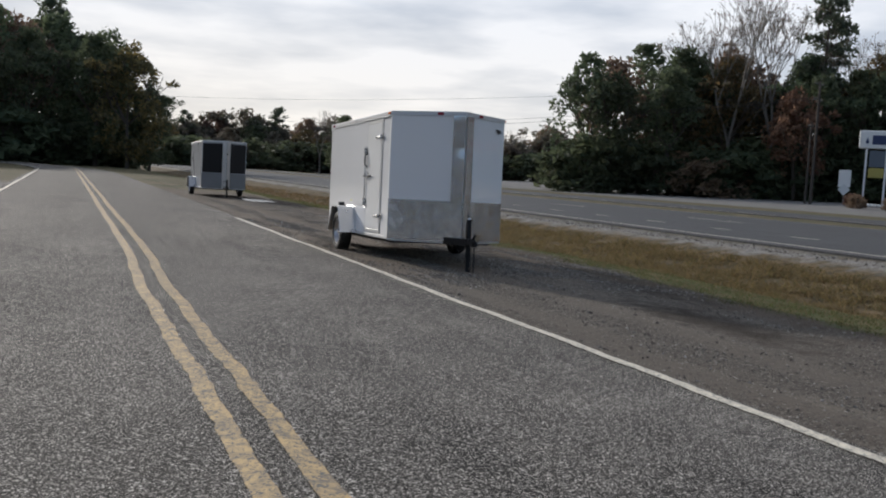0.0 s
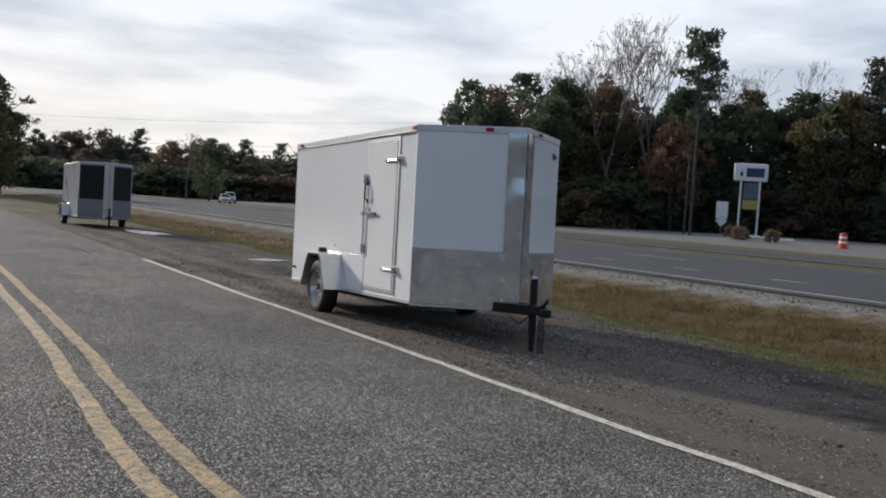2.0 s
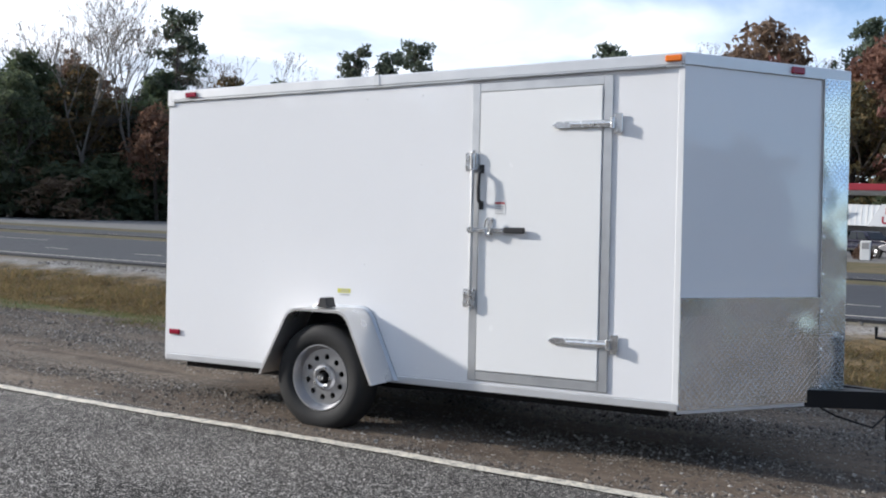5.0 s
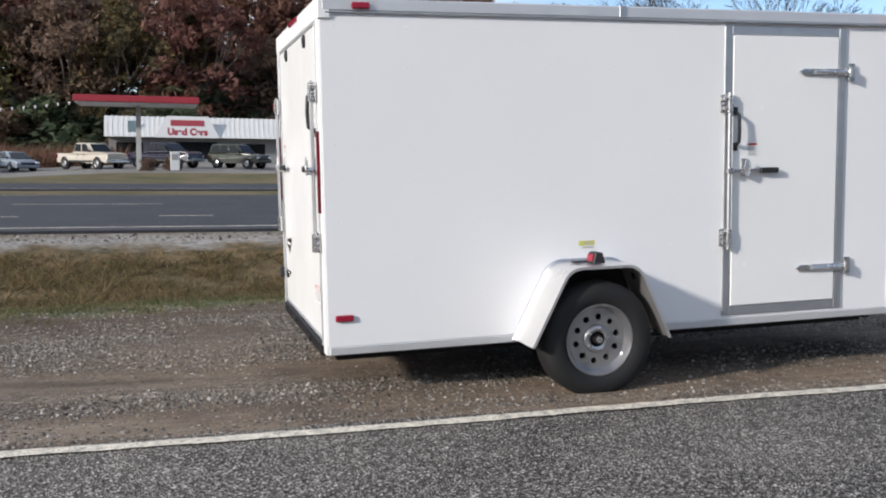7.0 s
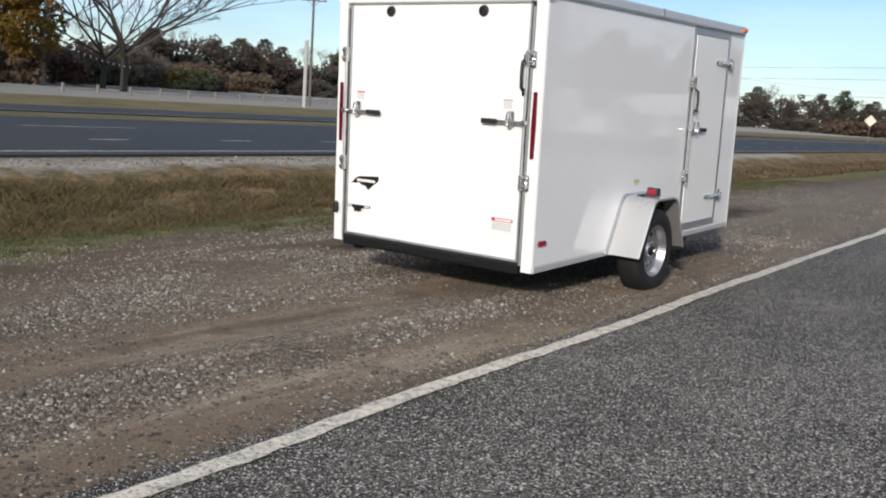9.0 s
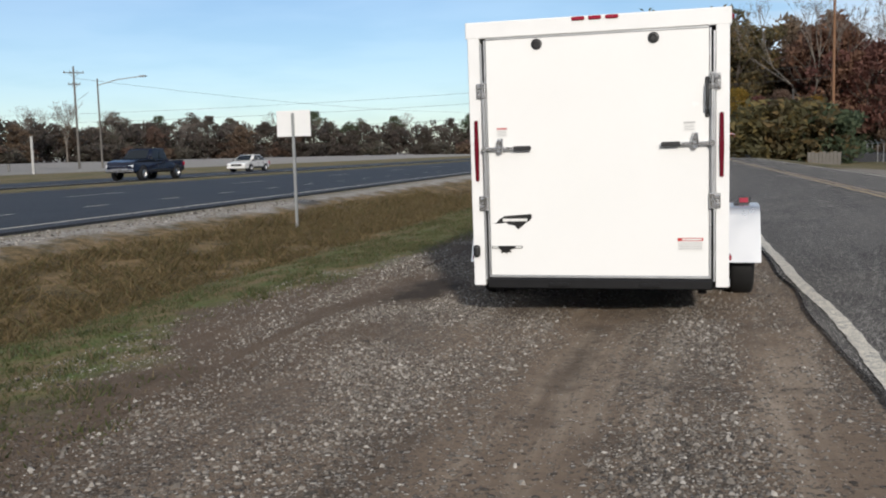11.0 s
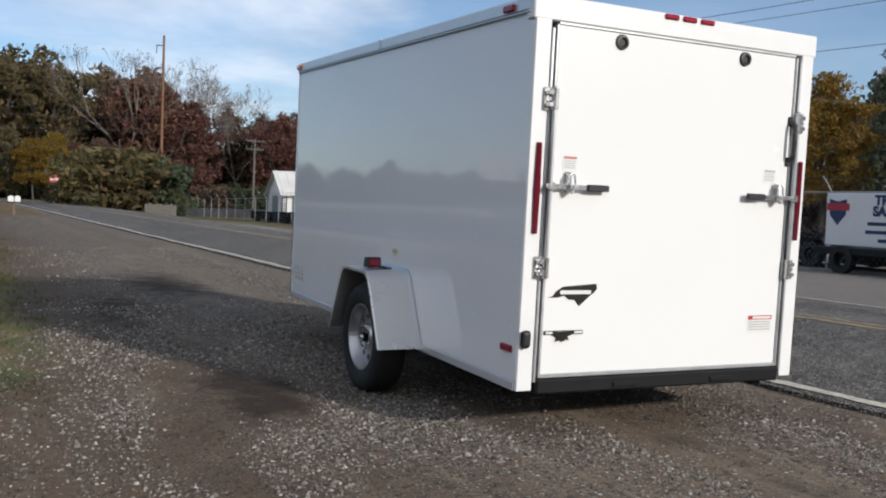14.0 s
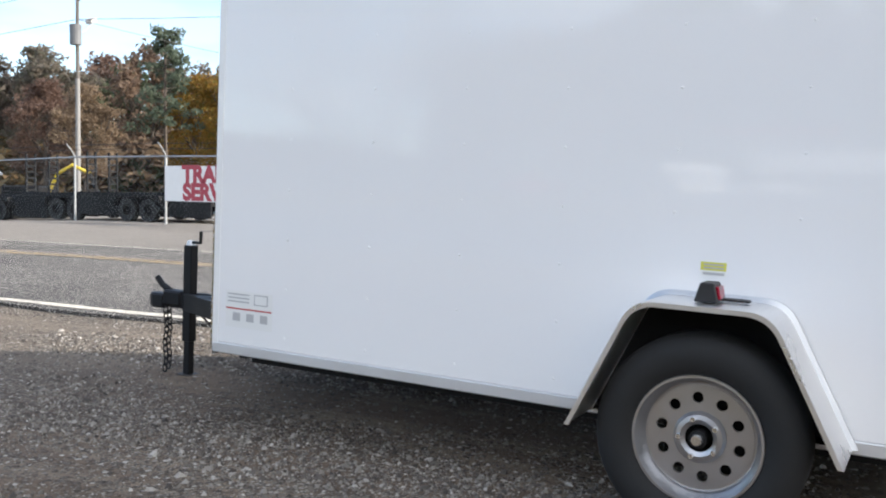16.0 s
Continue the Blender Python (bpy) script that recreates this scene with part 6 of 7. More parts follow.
pole(-67.8, 28.3, 7.7, 0.22, PALE_POLE, [], "stout pale pole behind the road sign")
for dz, dx in ((0, -1.0), (0, 1.0), (-1.9, 0)):
    wire((26.8 + dx, 36.4, 10.5 + dz), (27.5 + dx, 112, 9.3 + dz * 0.6), 1.2)
    wire((26.8 + dx, 36.4, 10.5 + dz), (30 + dx, -30, 11 + dz), 1.0)
wire((26.8, 36.4, 8.6), (60, 33, 8.2), 0.4)
for z in (9.6, 8.3, 6.4):
    wire((-150, 128, z + 1), (14.74, 102.9, z), 1.6, 0.02)
wire((-74, -71.6, 14.4), (-6, -150, 12), 1.2, 0.02)
wire((-74, -71.6, 12.8), (-30, -190, 11), 1.5, 0.025)
wire((-74, -71.6, 12.6), (-28, -192, 9.5), 1.5, 0.025)
wire((-75.6, -74.3, 9.7), (-50, -150, 7), 1.5, 0.02)
wire((-72.5, 94, 11.6), (-40, 230, 11), 1.5, 0.02)
wire((-150, 175, 9), (-72, 96, 10), 1.5, 0.02)

# ---- chain-link fence with signs across the road ----
FX = lambda y: 15.05 + 0.03 * y
fence = thing("chain_link_fence", pose(0, 0, 0), "grey chain-link fence with angled arms and dark screening", "fence")
post_ys = [20.1 + 3.75 * i for i in range(-7, 23)]
b = B()
rod(b, (0, 0, -0.3), (0, 0, 1.92), 0.036, n=8)
tube(b, [(0, 0, 1.92), (-0.10, 0, 2.06), (-0.30, 0, 2.27)], 0.024, 6)
post_mesh = mesh_of(b, "post", POST_STEEL)
for y in post_ys:
    o = new("post", post_mesh)
    o.parent = fence
    o.matrix_local = pose(FX(y), y, ground_z(FX(y), y))
for name, dz, r, m in (("top_rail", 1.9, 0.025, POST_STEEL), ("barbed_wire", 2.1, 0.008, WIRE), ("barbed_wire", 2.24, 0.008, WIRE)):
    b = B()
    off = -0.28 * (dz - 1.9) / 0.34
    tube(b, [(FX(y) + off, y, ground_z(FX(y), y) + dz) for y in post_ys], r, 5)
    part(name, b, m, fence)
vs, fs = [], []
for y0, y1 in zip(post_ys, post_ys[1:]):
    z0 = ground_z(FX(y0), y0)
    n = 22
    for i in range(-11, n):
        for d in (1, -1):
            a0, a1 = i / n, (i + 11) / n
            lo, hi = max(0, a0), min(1, a1)
            if hi <= lo:
                continue
            za, zb = 1.88 * (lo - a0) / (a1 - a0), 1.88 * (hi - a0) / (a1 - a0)
            if d < 0:
                za, zb = 1.88 - za, 1.88 - zb
            k = len(vs)
            ya, yb = y0 + (y1 - y0) * lo, y0 + (y1 - y0) * hi
            vs += [(FX(ya), ya, z0 + za), (FX(yb), yb, z0 + zb), (FX(yb), yb, z0 + zb + 0.0045), (FX(ya), ya, z0 + za + 0.0045)]
            fs.append((k, k + 1, k + 2, k + 3))
net = raw("netting", vs, fs, POST_STEEL, fence)
tagged(net, kind="stuff")


def board(x, y0, y1, z0, z1, label, rows, size, ink=SIGN_CRIMSON, name="fence_sign"):
    """A sign board facing the road, with words row by row."""
    zb = ground_z(x, (y0 + y1) / 2)
    root = thing(name, pose(x, (y0 + y1) / 2, z0, 0, 0, 0), label, "sign")
    b = B()
    hy, h = abs(y1 - y0) / 2, z1 - z0
    box(b, -0.015, 0.015, -hy, hy, 0, h, 0.004)
    panel = part("panel", b, SIGN_WHITE, root)
    for i, wd in enumerate(rows):
        zc = h * (1 - (i + 0.5) / len(rows))
        lettering("letters", wd, size, Matrix.Translation((-0.018, 0, zc)) @ Matrix.Rotation(-math.pi / 2, 4, "Z") @ Matrix.Rotation(math.pi / 2, 4, "X"), ink, panel)
    return root, panel


board(FX(18) - 0.07, 16.4, 20.0, 0.66, 1.63, "white sign with crimson letters hung on the fence", ["TRAILER", "SERVICE"], 0.62)
board(FX(34) - 0.07, 32.3, 35.8, 0.34, 1.37, "white sign with crimson letters hung on the fence", ["TRAILER", "SALES"], 0.64)
r3, p3 = board(FX(53) - 0.12, 51.5, 55.0, -0.1, 1.15, "pale banner with faded print on the fence", [], 0.3)
b = B()
for i in range(5):
    box(b, -0.02, -0.016, -1.4, 1.4 - 0.35 * (i % 2), 1.02 - i * 0.2, 1.10 - i * 0.2)
part("print_bars", b, plain("faded_lilac_print", (0.42, 0.38, 0.45), 0.6), p3)

# wheeled sign trailer
sx = 15.0
st = thing("sign_trailer", gp(sx, 10.2), "white sign panel on a dark wheeled frame", "sign")
b = B()
box(b, -0.05, 0.05, -2.1, 2.1, 0.62, 1.86, 0.02)
panel = part("panel", b, SIGN_WHITE, st)
turn = Matrix.Rotation(-math.pi / 2, 4, "Z") @ Matrix.Rotation(math.pi / 2, 4, "X")
lettering("letters", "TRAILERS", 0.30, Matrix.Translation((-0.055, 0.10, 1.69)) @ turn, NAVY, panel)
lettering("letters", "SALES", 0.30, Matrix.Translation((-0.055, 0.38, 1.44)) @ turn, NAVY, panel)
b = B()
for i, (a0, a1) in enumerate(((0.9, -1.6), (0.95, -1.2), (0.6, -1.4))):
    box(b, -0.056, -0.052, min(a0, a1), max(a0, a1), 1.12 - i * 0.19, 1.20 - i * 0.19)
part("print_bars", b, NAVY, panel)
b = B()
prism(b, [(1.5, 1.72), (1.75, 1.66), (2.0, 1.72), (1.98, 1.35), (1.75, 1.10), (1.52, 1.35)], "x", -0.058, -0.052)
part("emblem", b, NAVY, panel)
b = B()
box(b, -0.062, -0.056, 1.42, 2.06, 1.45, 1.62)
part("emblem_band", b, SIGN_RED, panel)
b = B()
box(b, -0.5, 0.5, -2.0, 2.0, 0.42, 0.6, 0.02)
part("frame", b, BLACK, st)
for y in (-1.2, -0.5, 1.2):
    b = B()
    lathe(b, [(-0.1, 0.18), (-0.1, 0.32), (0.1, 0.32), (0.1, 0.18), (-0.1, 0.18)], n=20, centre=(-0.45, y, 0.32))
    part("tyre", b, RUBBER, st)


DULL_BLACK = plain("dull_black_steel", (0.009, 0.009, 0.010), 0.75, var=0.3, scale=8, spec=0.2)


# black utility trailers behind the fence
def utility_trailer(x, y, yaw, L=5.0, gate=True, side=0.35):
    root = thing("utility_trailer", gp(x, y, yaw), "black steel utility trailer parked behind the fence", "trailer", "parked utility trailers")
    b = B()
    box(b, -1.0, 1.0, -L / 2, L / 2, 0.50, 0.62, 0.01)
    part("deck", b, DULL_BLACK, root)
    for s in (-1, 1):
        b = B()
        box(b, s - 0.03, s + 0.03, -L / 2, L / 2, 0.16, 0.50 + side, 0.01)
        part("side_board", b, DULL_BLACK, root)
        b = B()
        prism(b, [(-1.0, 0.45), (-0.85, 0.78), (0.85, 0.78), (1.0, 0.45), (0.9, 0.45), (0.8, 0.72), (-0.8, 0.72), (-0.9, 0.45)], "x", s * 1.0, s * 1.26)
        part("fender", b, DULL_BLACK, root)
    for s in (-1, 1):
        for yy in (-0.4, 0.42):
            b = B()
            lathe(b, [(-0.1, 0.17), (-0.1, 0.34), (0.1, 0.34), (0.1, 0.17), (-0.1, 0.17)], n=18, centre=(s * 1.12, yy, 0.34))
            part("tyre", b, RUBBER, root)
            b = B()
            lathe(b, [(-0.08, 0.17), (0.02, 0.12), (0.02, 0.02)], n=14, centre=(s * 1.12, yy, 0.34))
            part("rim", b, DULL_BLACK, root)
    b = B()
    prism(b, [(-0.6, L / 2), (-0.05, L / 2 + 1.2), (0.05, L / 2 + 1.2), (0.6, L / 2)], "z", 0.48, 0.58)
    part("tongue", b, DULL_BLACK, root)
    if gate:
        b = B()
        for xx in (-0.62, -0.28, 0.28, 0.62):
            box(b, xx - 0.03, xx + 0.03, -L / 2 - 0.05, -L / 2, 0.55, 2.1)
        for z in np.arange(0.7, 2.1, 0.2):
            box(b, -0.62, -0.28, -L / 2 - 0.04, -L / 2 - 0.01, z - 0.03, z + 0.03)
            box(b, 0.28, 0.62, -L / 2 - 0.04, -L / 2 - 0.01, z - 0.03, z + 0.03)
        part("ramp_gate", b, DULL_BLACK, root, "upright black ramp gate")
    return root


for x, y, yaw, L, gate in ((18.4, 14.0, 88, 4.6, False), (18.0, 22.0, 92, 5.2, True), (17.6, 28.5, 88, 5.0, False), (17.8, 33.5, 92, 5.4, True), (17.4, 39.0, 88, 5.2, True), (17.4, 43.0, 90, 5.0, True), (17.3, 47.0, 91, 5.2, True), (17.0, 52.0, 90, 5.0, True), (16.9, 58.0, 88, 5.4, True), (16.8, 66.0, 90, 5.0, True), (16.6, 76.0, 90, 5.0, False), (17.5, 25.2, 90, 5.0, True), (17.4, 31.0, 91, 5.0, False), (17.5, 36.2, 90, 5.0, True), (17.2, 41.0, 89, 5.0, False), (17.2, 45.0, 90, 5.2, True), (17.2, 49.4, 90, 5.2, False), (17.0, 55.0, 90, 5.0, True), (16.9, 62.0, 90, 5.0, False), (16.7, 71.0, 90, 5.0, False), (18.2, 10.0, 90, 5.0, False)):
    utility_trailer(FX(y) + 1.9 + 0.25 * math.sin(y * 3), y, yaw + 90, L, gate)
dg = thing("excavator", gp(20.6, 31.6, 200), "small yellow and black excavator behind the fence", "excavator")
b = B()
tube(b, [(0, 0.5, 0.9), (0, 0.9, 1.7), (0, 1.5, 2.05), (0, 2.2, 1.75)], 0.07, 8)
part("boom", b, YELLOW, dg)
b = B()
tube(b, [(0, 2.2, 1.75), (0, 2.55, 1.0), (0, 2.35, 0.45)], 0.09, 8)
part("arm", b, DULL_BLACK, dg)
b = B()
box(b, -0.6, 0.6, -1.1, 0.55, 0.55, 1.25, 0.08)
part("body", b, DULL_BLACK, dg)
for s in (-1, 1):
    b = B()
    prism(b, [(-1.0, 0.1), (-0.85, 0.0), (0.85, 0.0), (1.0, 0.1), (1.0, 0.4), (0.85, 0.5), (-0.85, 0.5), (-1.0, 0.4)], "x", s * 0.45, s * 0.75, 0.03)
    part("track", b, RUBBER, dg)
eq = thing("equipment_trailer", gp(21.5, 13.5, 0), "dark blue covered trailer with a yellow stripe", "trailer")
b = B()
box(b, -1.1, 1.1, -3.0, 3.0, 0.6, 2.0, 0.05)
part("body", b, plain("dark_blue_panel", (0.012, 0.016, 0.03), 0.45, var=0.2), eq)
b = B()
box(b, -1.12, -1.1, -1.5, 0.3, 1.5, 1.72)
part("stripe", b, YELLOW, eq)
b = B()
box(b, -1.12, -1.1, -1.7, 0.2, 0.9, 1.3)
part("placard", b, plain("tan_placard", (0.45, 0.25, 0.12), 0.6), eq)
for y in (-0.5, 0.5):
    b = B()
    lathe(b, [(-0.1, 0.17), (-0.1, 0.36), (0.1, 0.36), (0.1, 0.17), (-0.1, 0.17)], n=18, centre=(-1.0, y, 0.36))
    part("tyre", b, RUBBER, eq)
b = B()
box(b, -0.9, 0.9, -2.6, 2.6, 0.45, 0.62)
part("frame", b, DULL_BLACK, eq)

# ---- long white shed behind the fence ----
shed = thing("shed", pose(32.6, 72.1, -0.5, 0, 0, -96), "long low white metal shed with a shallow pitched roof", "shed")
SL, SW = 27.0, 7.0
b = B()
prism(b, [(-SW / 2, -0.4), (SW / 2, -0.4), (SW / 2, 2.25), (0, 4.08), (-SW / 2, 2.25)], "y", -SL / 2, SL / 2)
part("wall", b, WHITE_WALL, shed)
for s in (-1, 1):
    b = B()
    prism(b, [(0, 4.20), (s * (SW / 2 + 0.35), 2.19), (s * (SW / 2 + 0.35), 2.11), (0, 4.12)], "y", -SL / 2 - 0.3, SL / 2 + 0.3)
    roof = part("roof", b, ROOF_METAL, shed, "pale streaked metal roof")
    rb = B()
    prism(rb, [(0, 4.235), (s * (SW / 2 + 0.35), 2.225), (s * (SW / 2 + 0.35), 2.185), (0, 4.195)], "y", -0.03, 0.03)
    seam_mesh = mesh_of(rb, "seam", ROOF_METAL)
    for yy in np.arange(-SL / 2, SL / 2 + 0.1, 0.75):
        o = new("seam", seam_mesh)
        o.parent = roof
        o.matrix_local = pose(0, yy, 0)
for yy in (-5.0, 1.2, 6.0):
    b = B()
    box(b, SW / 2 - 0.02, SW / 2 + 0.02, yy - 0.4, yy + 0.4, 1.1, 1.8)
    part("window", b, DARK_GLASS, shed)
b = B()
box(b, -1.3, 1.3, -SL / 2 - 0.03, -SL / 2 + 0.02, -0.3, 2.1)
part("door", b, GREY_WALL, shed)
b = B()
rod(b, (1.0, 1, 3.5), (1.0, 1, 4.9), 0.09, n=8)
part("flue", b, POST_STEEL, shed)


# ---- vehicles ----
def paint(name, c):
    return mat(name, c, 0.25, 0.0)


def frustum(bm, y0, y1, y2, y3, z0, z1, w0, w1):
    lo = [bm.verts.new(p) for p in ((-w0, y0, z0), (w0, y0, z0), (w0, y3, z0), (-w0, y3, z0))]
    hi = [bm.verts.new(p) for p in ((-w1, y1, z1), (w1, y1, z1), (w1, y2, z1), (-w1, y2, z1))]
    bm.faces.new(lo[::-1]), bm.faces.new(hi)
    fs = [bm.faces.new((lo[i], lo[(i + 1) % 4], hi[(i + 1) % 4], hi[i])) for i in range(4)]
    return lo, hi


def glass_quads(root, y0, y1, y2, y3, z0, z1, w0, w1, splits, pl=0.012):
    """Windscreens and side panes, each a thin pane just proud of the cabin. Front is toward +y."""
    def lerp(a, b, t):
        return tuple(a[i] + (b[i] - a[i]) * t for i in range(3))
    lo = [(-w0, y0, z0), (w0, y0, z0), (w0, y3, z0), (-w0, y3, z0)]
    hi = [(-w1, y1, z1), (w1, y1, z1), (w1, y2, z1), (-w1, y2, z1)]
    for i, rng_ in ((0, [(0.08, 0.92)]), (2, [(0.08, 0.92)]), (1, splits), (3, [(1 - b2, 1 - a2) for a2, b2 in splits])):
        a, b_, c, d = lo[i], lo[(i + 1) % 4], hi[(i + 1) % 4], hi[i]
        nrm = (Vector(b_) - Vector(a)).cross(Vector(d) - Vector(a)).normalized() * pl
        for s0, s1 in rng_:
            q = []
            for s_, t_ in ((s0, 0.10), (s1, 0.10), (s1, 0.88), (s0, 0.88)):
                p = Vector(lerp(lerp(a, b_, s_), lerp(d, c, s_), t_)) + nrm
                q.append(p)
            bm = B()
            front, bk = [bm.verts.new(p) for p in q], [bm.verts.new(p - nrm * 1.5) for p in q]
            bm.faces.new(front)
            for k in range(4):
                bm.faces.new((front[k], bk[k], bk[(k + 1) % 4], front[(k + 1) % 4]))
            part("window", bm, DARK_GLASS, root)


CHROME_DULL = mat("dull_chrome", (0.55, 0.55, 0.56), 0.25, 0.9)
HEADLAMP = mat("clear_headlamp", (0.75, 0.76, 0.78), 0.15)


def vehicle(kind, x, y, yaw, colour, label, category, z=None):
    """Front toward local +y."""
    name = {"sedan": "car", "van": "minivan", "pickup": "pickup_truck", "suv": "suv"}[kind]
    root = thing(name, pose(x, y, ground_z(x, y) if z is None else z, 0, 0, yaw), label, category)
    body_m = paint(name + "_paint", colour)
    if kind == "sedan":
        L, wd, wr, base = 4.7, 0.90, 0.32, 1.38
        low = [(-2.35, 0.32), (2.30, 0.28), (2.36, 0.55), (2.20, 0.74), (1.05, 0.92), (-1.45, 0.95), (-2.25, 0.92), (-2.37, 0.62)]
        cab = (-1.75, -1.0, 0.35, 1.30, 0.90, 1.43, 0.84, 0.62)
        splits = [(0.10, 0.47), (0.51, 0.86)]
    elif kind == "van":
        L, wd, wr, base = 4.9, 0.97, 0.34, 1.50
        low = [(-2.42, 0.35), (2.40, 0.30), (2.45, 0.60), (2.25, 0.85), (1.45, 1.05), (-2.40, 1.05), (-2.45, 0.60)]
        cab = (-2.38, -2.1, 0.55, 1.75, 1.03, 1.75, 0.92, 0.72)
        splits = [(0.05, 0.33), (0.37, 0.60), (0.64, 0.88)]
    elif kind == "suv":
        L, wd, wr, base = 4.7, 0.93, 0.37, 1.42
        low = [(-2.30, 0.45), (2.28, 0.42), (2.34, 0.72), (2.25, 0.98), (0.95, 1.10), (-2.30, 1.12), (-2.36, 0.70)]
        cab = (-2.25, -2.0, 0.35, 0.98, 1.08, 1.80, 0.88, 0.72)
        splits = [(0.06, 0.32), (0.36, 0.62), (0.66, 0.92)]
    else:
        L, wd, wr, base = 5.8, 0.98, 0.40, 1.85
        low = [(-2.90, 0.52), (2.85, 0.46), (2.93, 0.75), (2.88, 1.08), (2.2, 1.20), (0.9, 1.22), (-0.95, 1.22), (-0.95, 1.12), (-2.92, 1.12), (-2.94, 0.7)]
        cab = (-0.92, -0.72, 0.62, 1.35, 1.20, 1.86, 0.92, 0.76)
        splits = [(0.06, 0.42), (0.48, 0.84)]
    b = B()
    # wheel arches cut into the lower edge
    def arch(cx):
        r = wr + 0.07
        return [(cx + r * math.cos(a), wr + r * math.sin(a)) for a in np.linspace(0, math.pi, 9)]
    bottom = [(-L / 2 + 0.02, low[0][1])] + [p for cx in (-base, base) for p in reversed(arch(cx)) if p[1] > low[0][1] - 0.12] + [(L / 2 - 0.05, low[1][1])]
    # three slices across, so that the flanks swell and the ends draw in
    outline_ = bottom + low[2:]
    slices = []
    for fx in (-1.0, -0.93, 0.93, 1.0):
        edge = abs(fx) > 0.95
        ring = []
        for py, pz in outline_:
            nip = 1 - 0.12 * (abs(py) / (L / 2)) ** 5
            drop = 0.05 if edge and pz > low[0][1] + 0.25 else 0.0
            tuck = 0.94 if edge and pz > 0.85 else 1.0
            ring.append(b.verts.new((fx * wd * nip * tuck, py * (0.992 if edge else 1.0), pz - drop)))
        slices.append(ring)
    m_ = len(outline_)
    for p_, q_ in zip(slices, slices[1:]):
        for i in range(m_):
            b.faces.new((p_[i], q_[i], q_[(i + 1) % m_], p_[(i + 1) % m_]))
    b.faces.new(slices[0]), b.faces.new(slices[-1][::-1])
    bmesh.ops.recalc_face_normals(b, faces=b.faces)
    part("body", b, body_m, root)
    b = B()
    frustum(b, *cab)
    bmesh.ops.recalc_face_normals(b, faces=b.faces)
    bmesh.ops.bevel(b, geom=list(b.edges), offset=0.05, segments=2, affect="EDGES")
    part("cabin", b, body_m, root, smooth=True)
    for s in (-1, 1):
        for cy in (-base, base):                    # dark arch liners and sill
            b = B()
            lathe(b, [(s * (wd - 0.02), wr * 0.5), (s * (wd - 0.02), wr + 0.075), (s * (wd - 0.25), wr + 0.07)], n=22, centre=(0, cy, wr + 0.02))
            part("wheel_arch", b, PLASTIC, root)
        b = B()
        box(b, min(s * (wd - 0.05), s * (wd + 0.008)), max(s * (wd - 0.05), s * (wd + 0.008)), -base + wr + 0.1, base - wr - 0.1, low[0][1] - 0.04, low[0][1] + 0.10, 0.01)
        part("sill", b, PLASTIC, root)
        for dy in (cab[0] + 0.25 * (cab[3] - cab[0]), cab[0] + 0.55 * (cab[3] - cab[0])):
            b = B()
            box(b, min(s * (wd - 0.01), s * (wd + 0.004)), max(s * (wd - 0.01), s * (wd + 0.004)), dy - 0.008, dy + 0.008, low[0][1] + 0.12, cab[4] - 0.06)
            part("door_seam", b, PLASTIC, root)
            b = B()
            box(b, min(s * wd, s * (wd + 0.03)), max(s * wd, s * (wd + 0.03)), dy + 0.08, dy + 0.24, cab[4] - 0.20, cab[4] - 0.165, 0.008)
            part("door_handle", b, PLASTIC, root)
    glass_quads(root, *cab, splits)
    if kind == "pickup":
        b = B()
        box(b, -0.82, 0.82, -2.82, -1.05, 1.121, 1.126)
        part("bed", b, BLACK, root)
    for s in (-1, 1):
        for cy in (-base, base):
            b = B()
            lathe(b, [(-0.11, wr * 0.62), (-0.11, wr * 0.95), (-0.08, wr), (0.08, wr), (0.11, wr * 0.95), (0.11, wr * 0.62)], n=20, centre=(s * (wd - 0.085), cy, wr))
            w_ = part("wheel", b, RUBBER, root, smooth=True)
            b = B()
            lathe(b, [(s * 0.10, wr * 0.64), (s * 0.09, wr * 0.55), (s * 0.04, wr * 0.5), (s * 0.07, wr * 0.15), (s * 0.07, 0.01)], n=16, centre=(s * (wd - 0.085), cy, wr))
            part("rim", b, RIM, w_)
    zf = low[2][1]
    b = B()
    box(b, -wd * 0.55, wd * 0.55, L / 2 - 0.03, L / 2 + 0.02, zf - 0.14, zf + 0.10, 0.02)
    part("grille", b, CHROME_DULL if kind == "pickup" else PLASTIC, root)
    for s in (-1, 1):
        b = B()
        box(b, s * wd * 0.76 - 0.16, s * wd * 0.76 + 0.16, L / 2 - 0.10, L / 2 + 0.012, zf + 0.02, zf + 0.16, 0.03)
        part("headlight", b, HEADLAMP, root)
        b = B()
        box(b, s * wd * 0.84 - 0.10, s * wd * 0.84 + 0.10, -L / 2 - 0.012, -L / 2 + 0.06, zf + 0.05, zf + 0.28, 0.03)
        part("tail_light", b, RED_LENS, root)
        b = B()
        box(b, s * (wd + 0.02) - 0.09, s * (wd + 0.02) + 0.09, cab[3] - 0.35, cab[3] - 0.25, cab[4] + 0.02, cab[4] + 0.15, 0.03)
        part("mirror", b, PLASTIC, root)
    b = B()
    box(b, -wd * 0.95, wd * 0.95, L / 2 - 0.05, L / 2 + 0.07, low[1][1] + 0.02, low[1][1] + 0.20, 0.03)
    part("bumper", b, CHROME_DULL if kind == "pickup" else body_m, root)
    return root


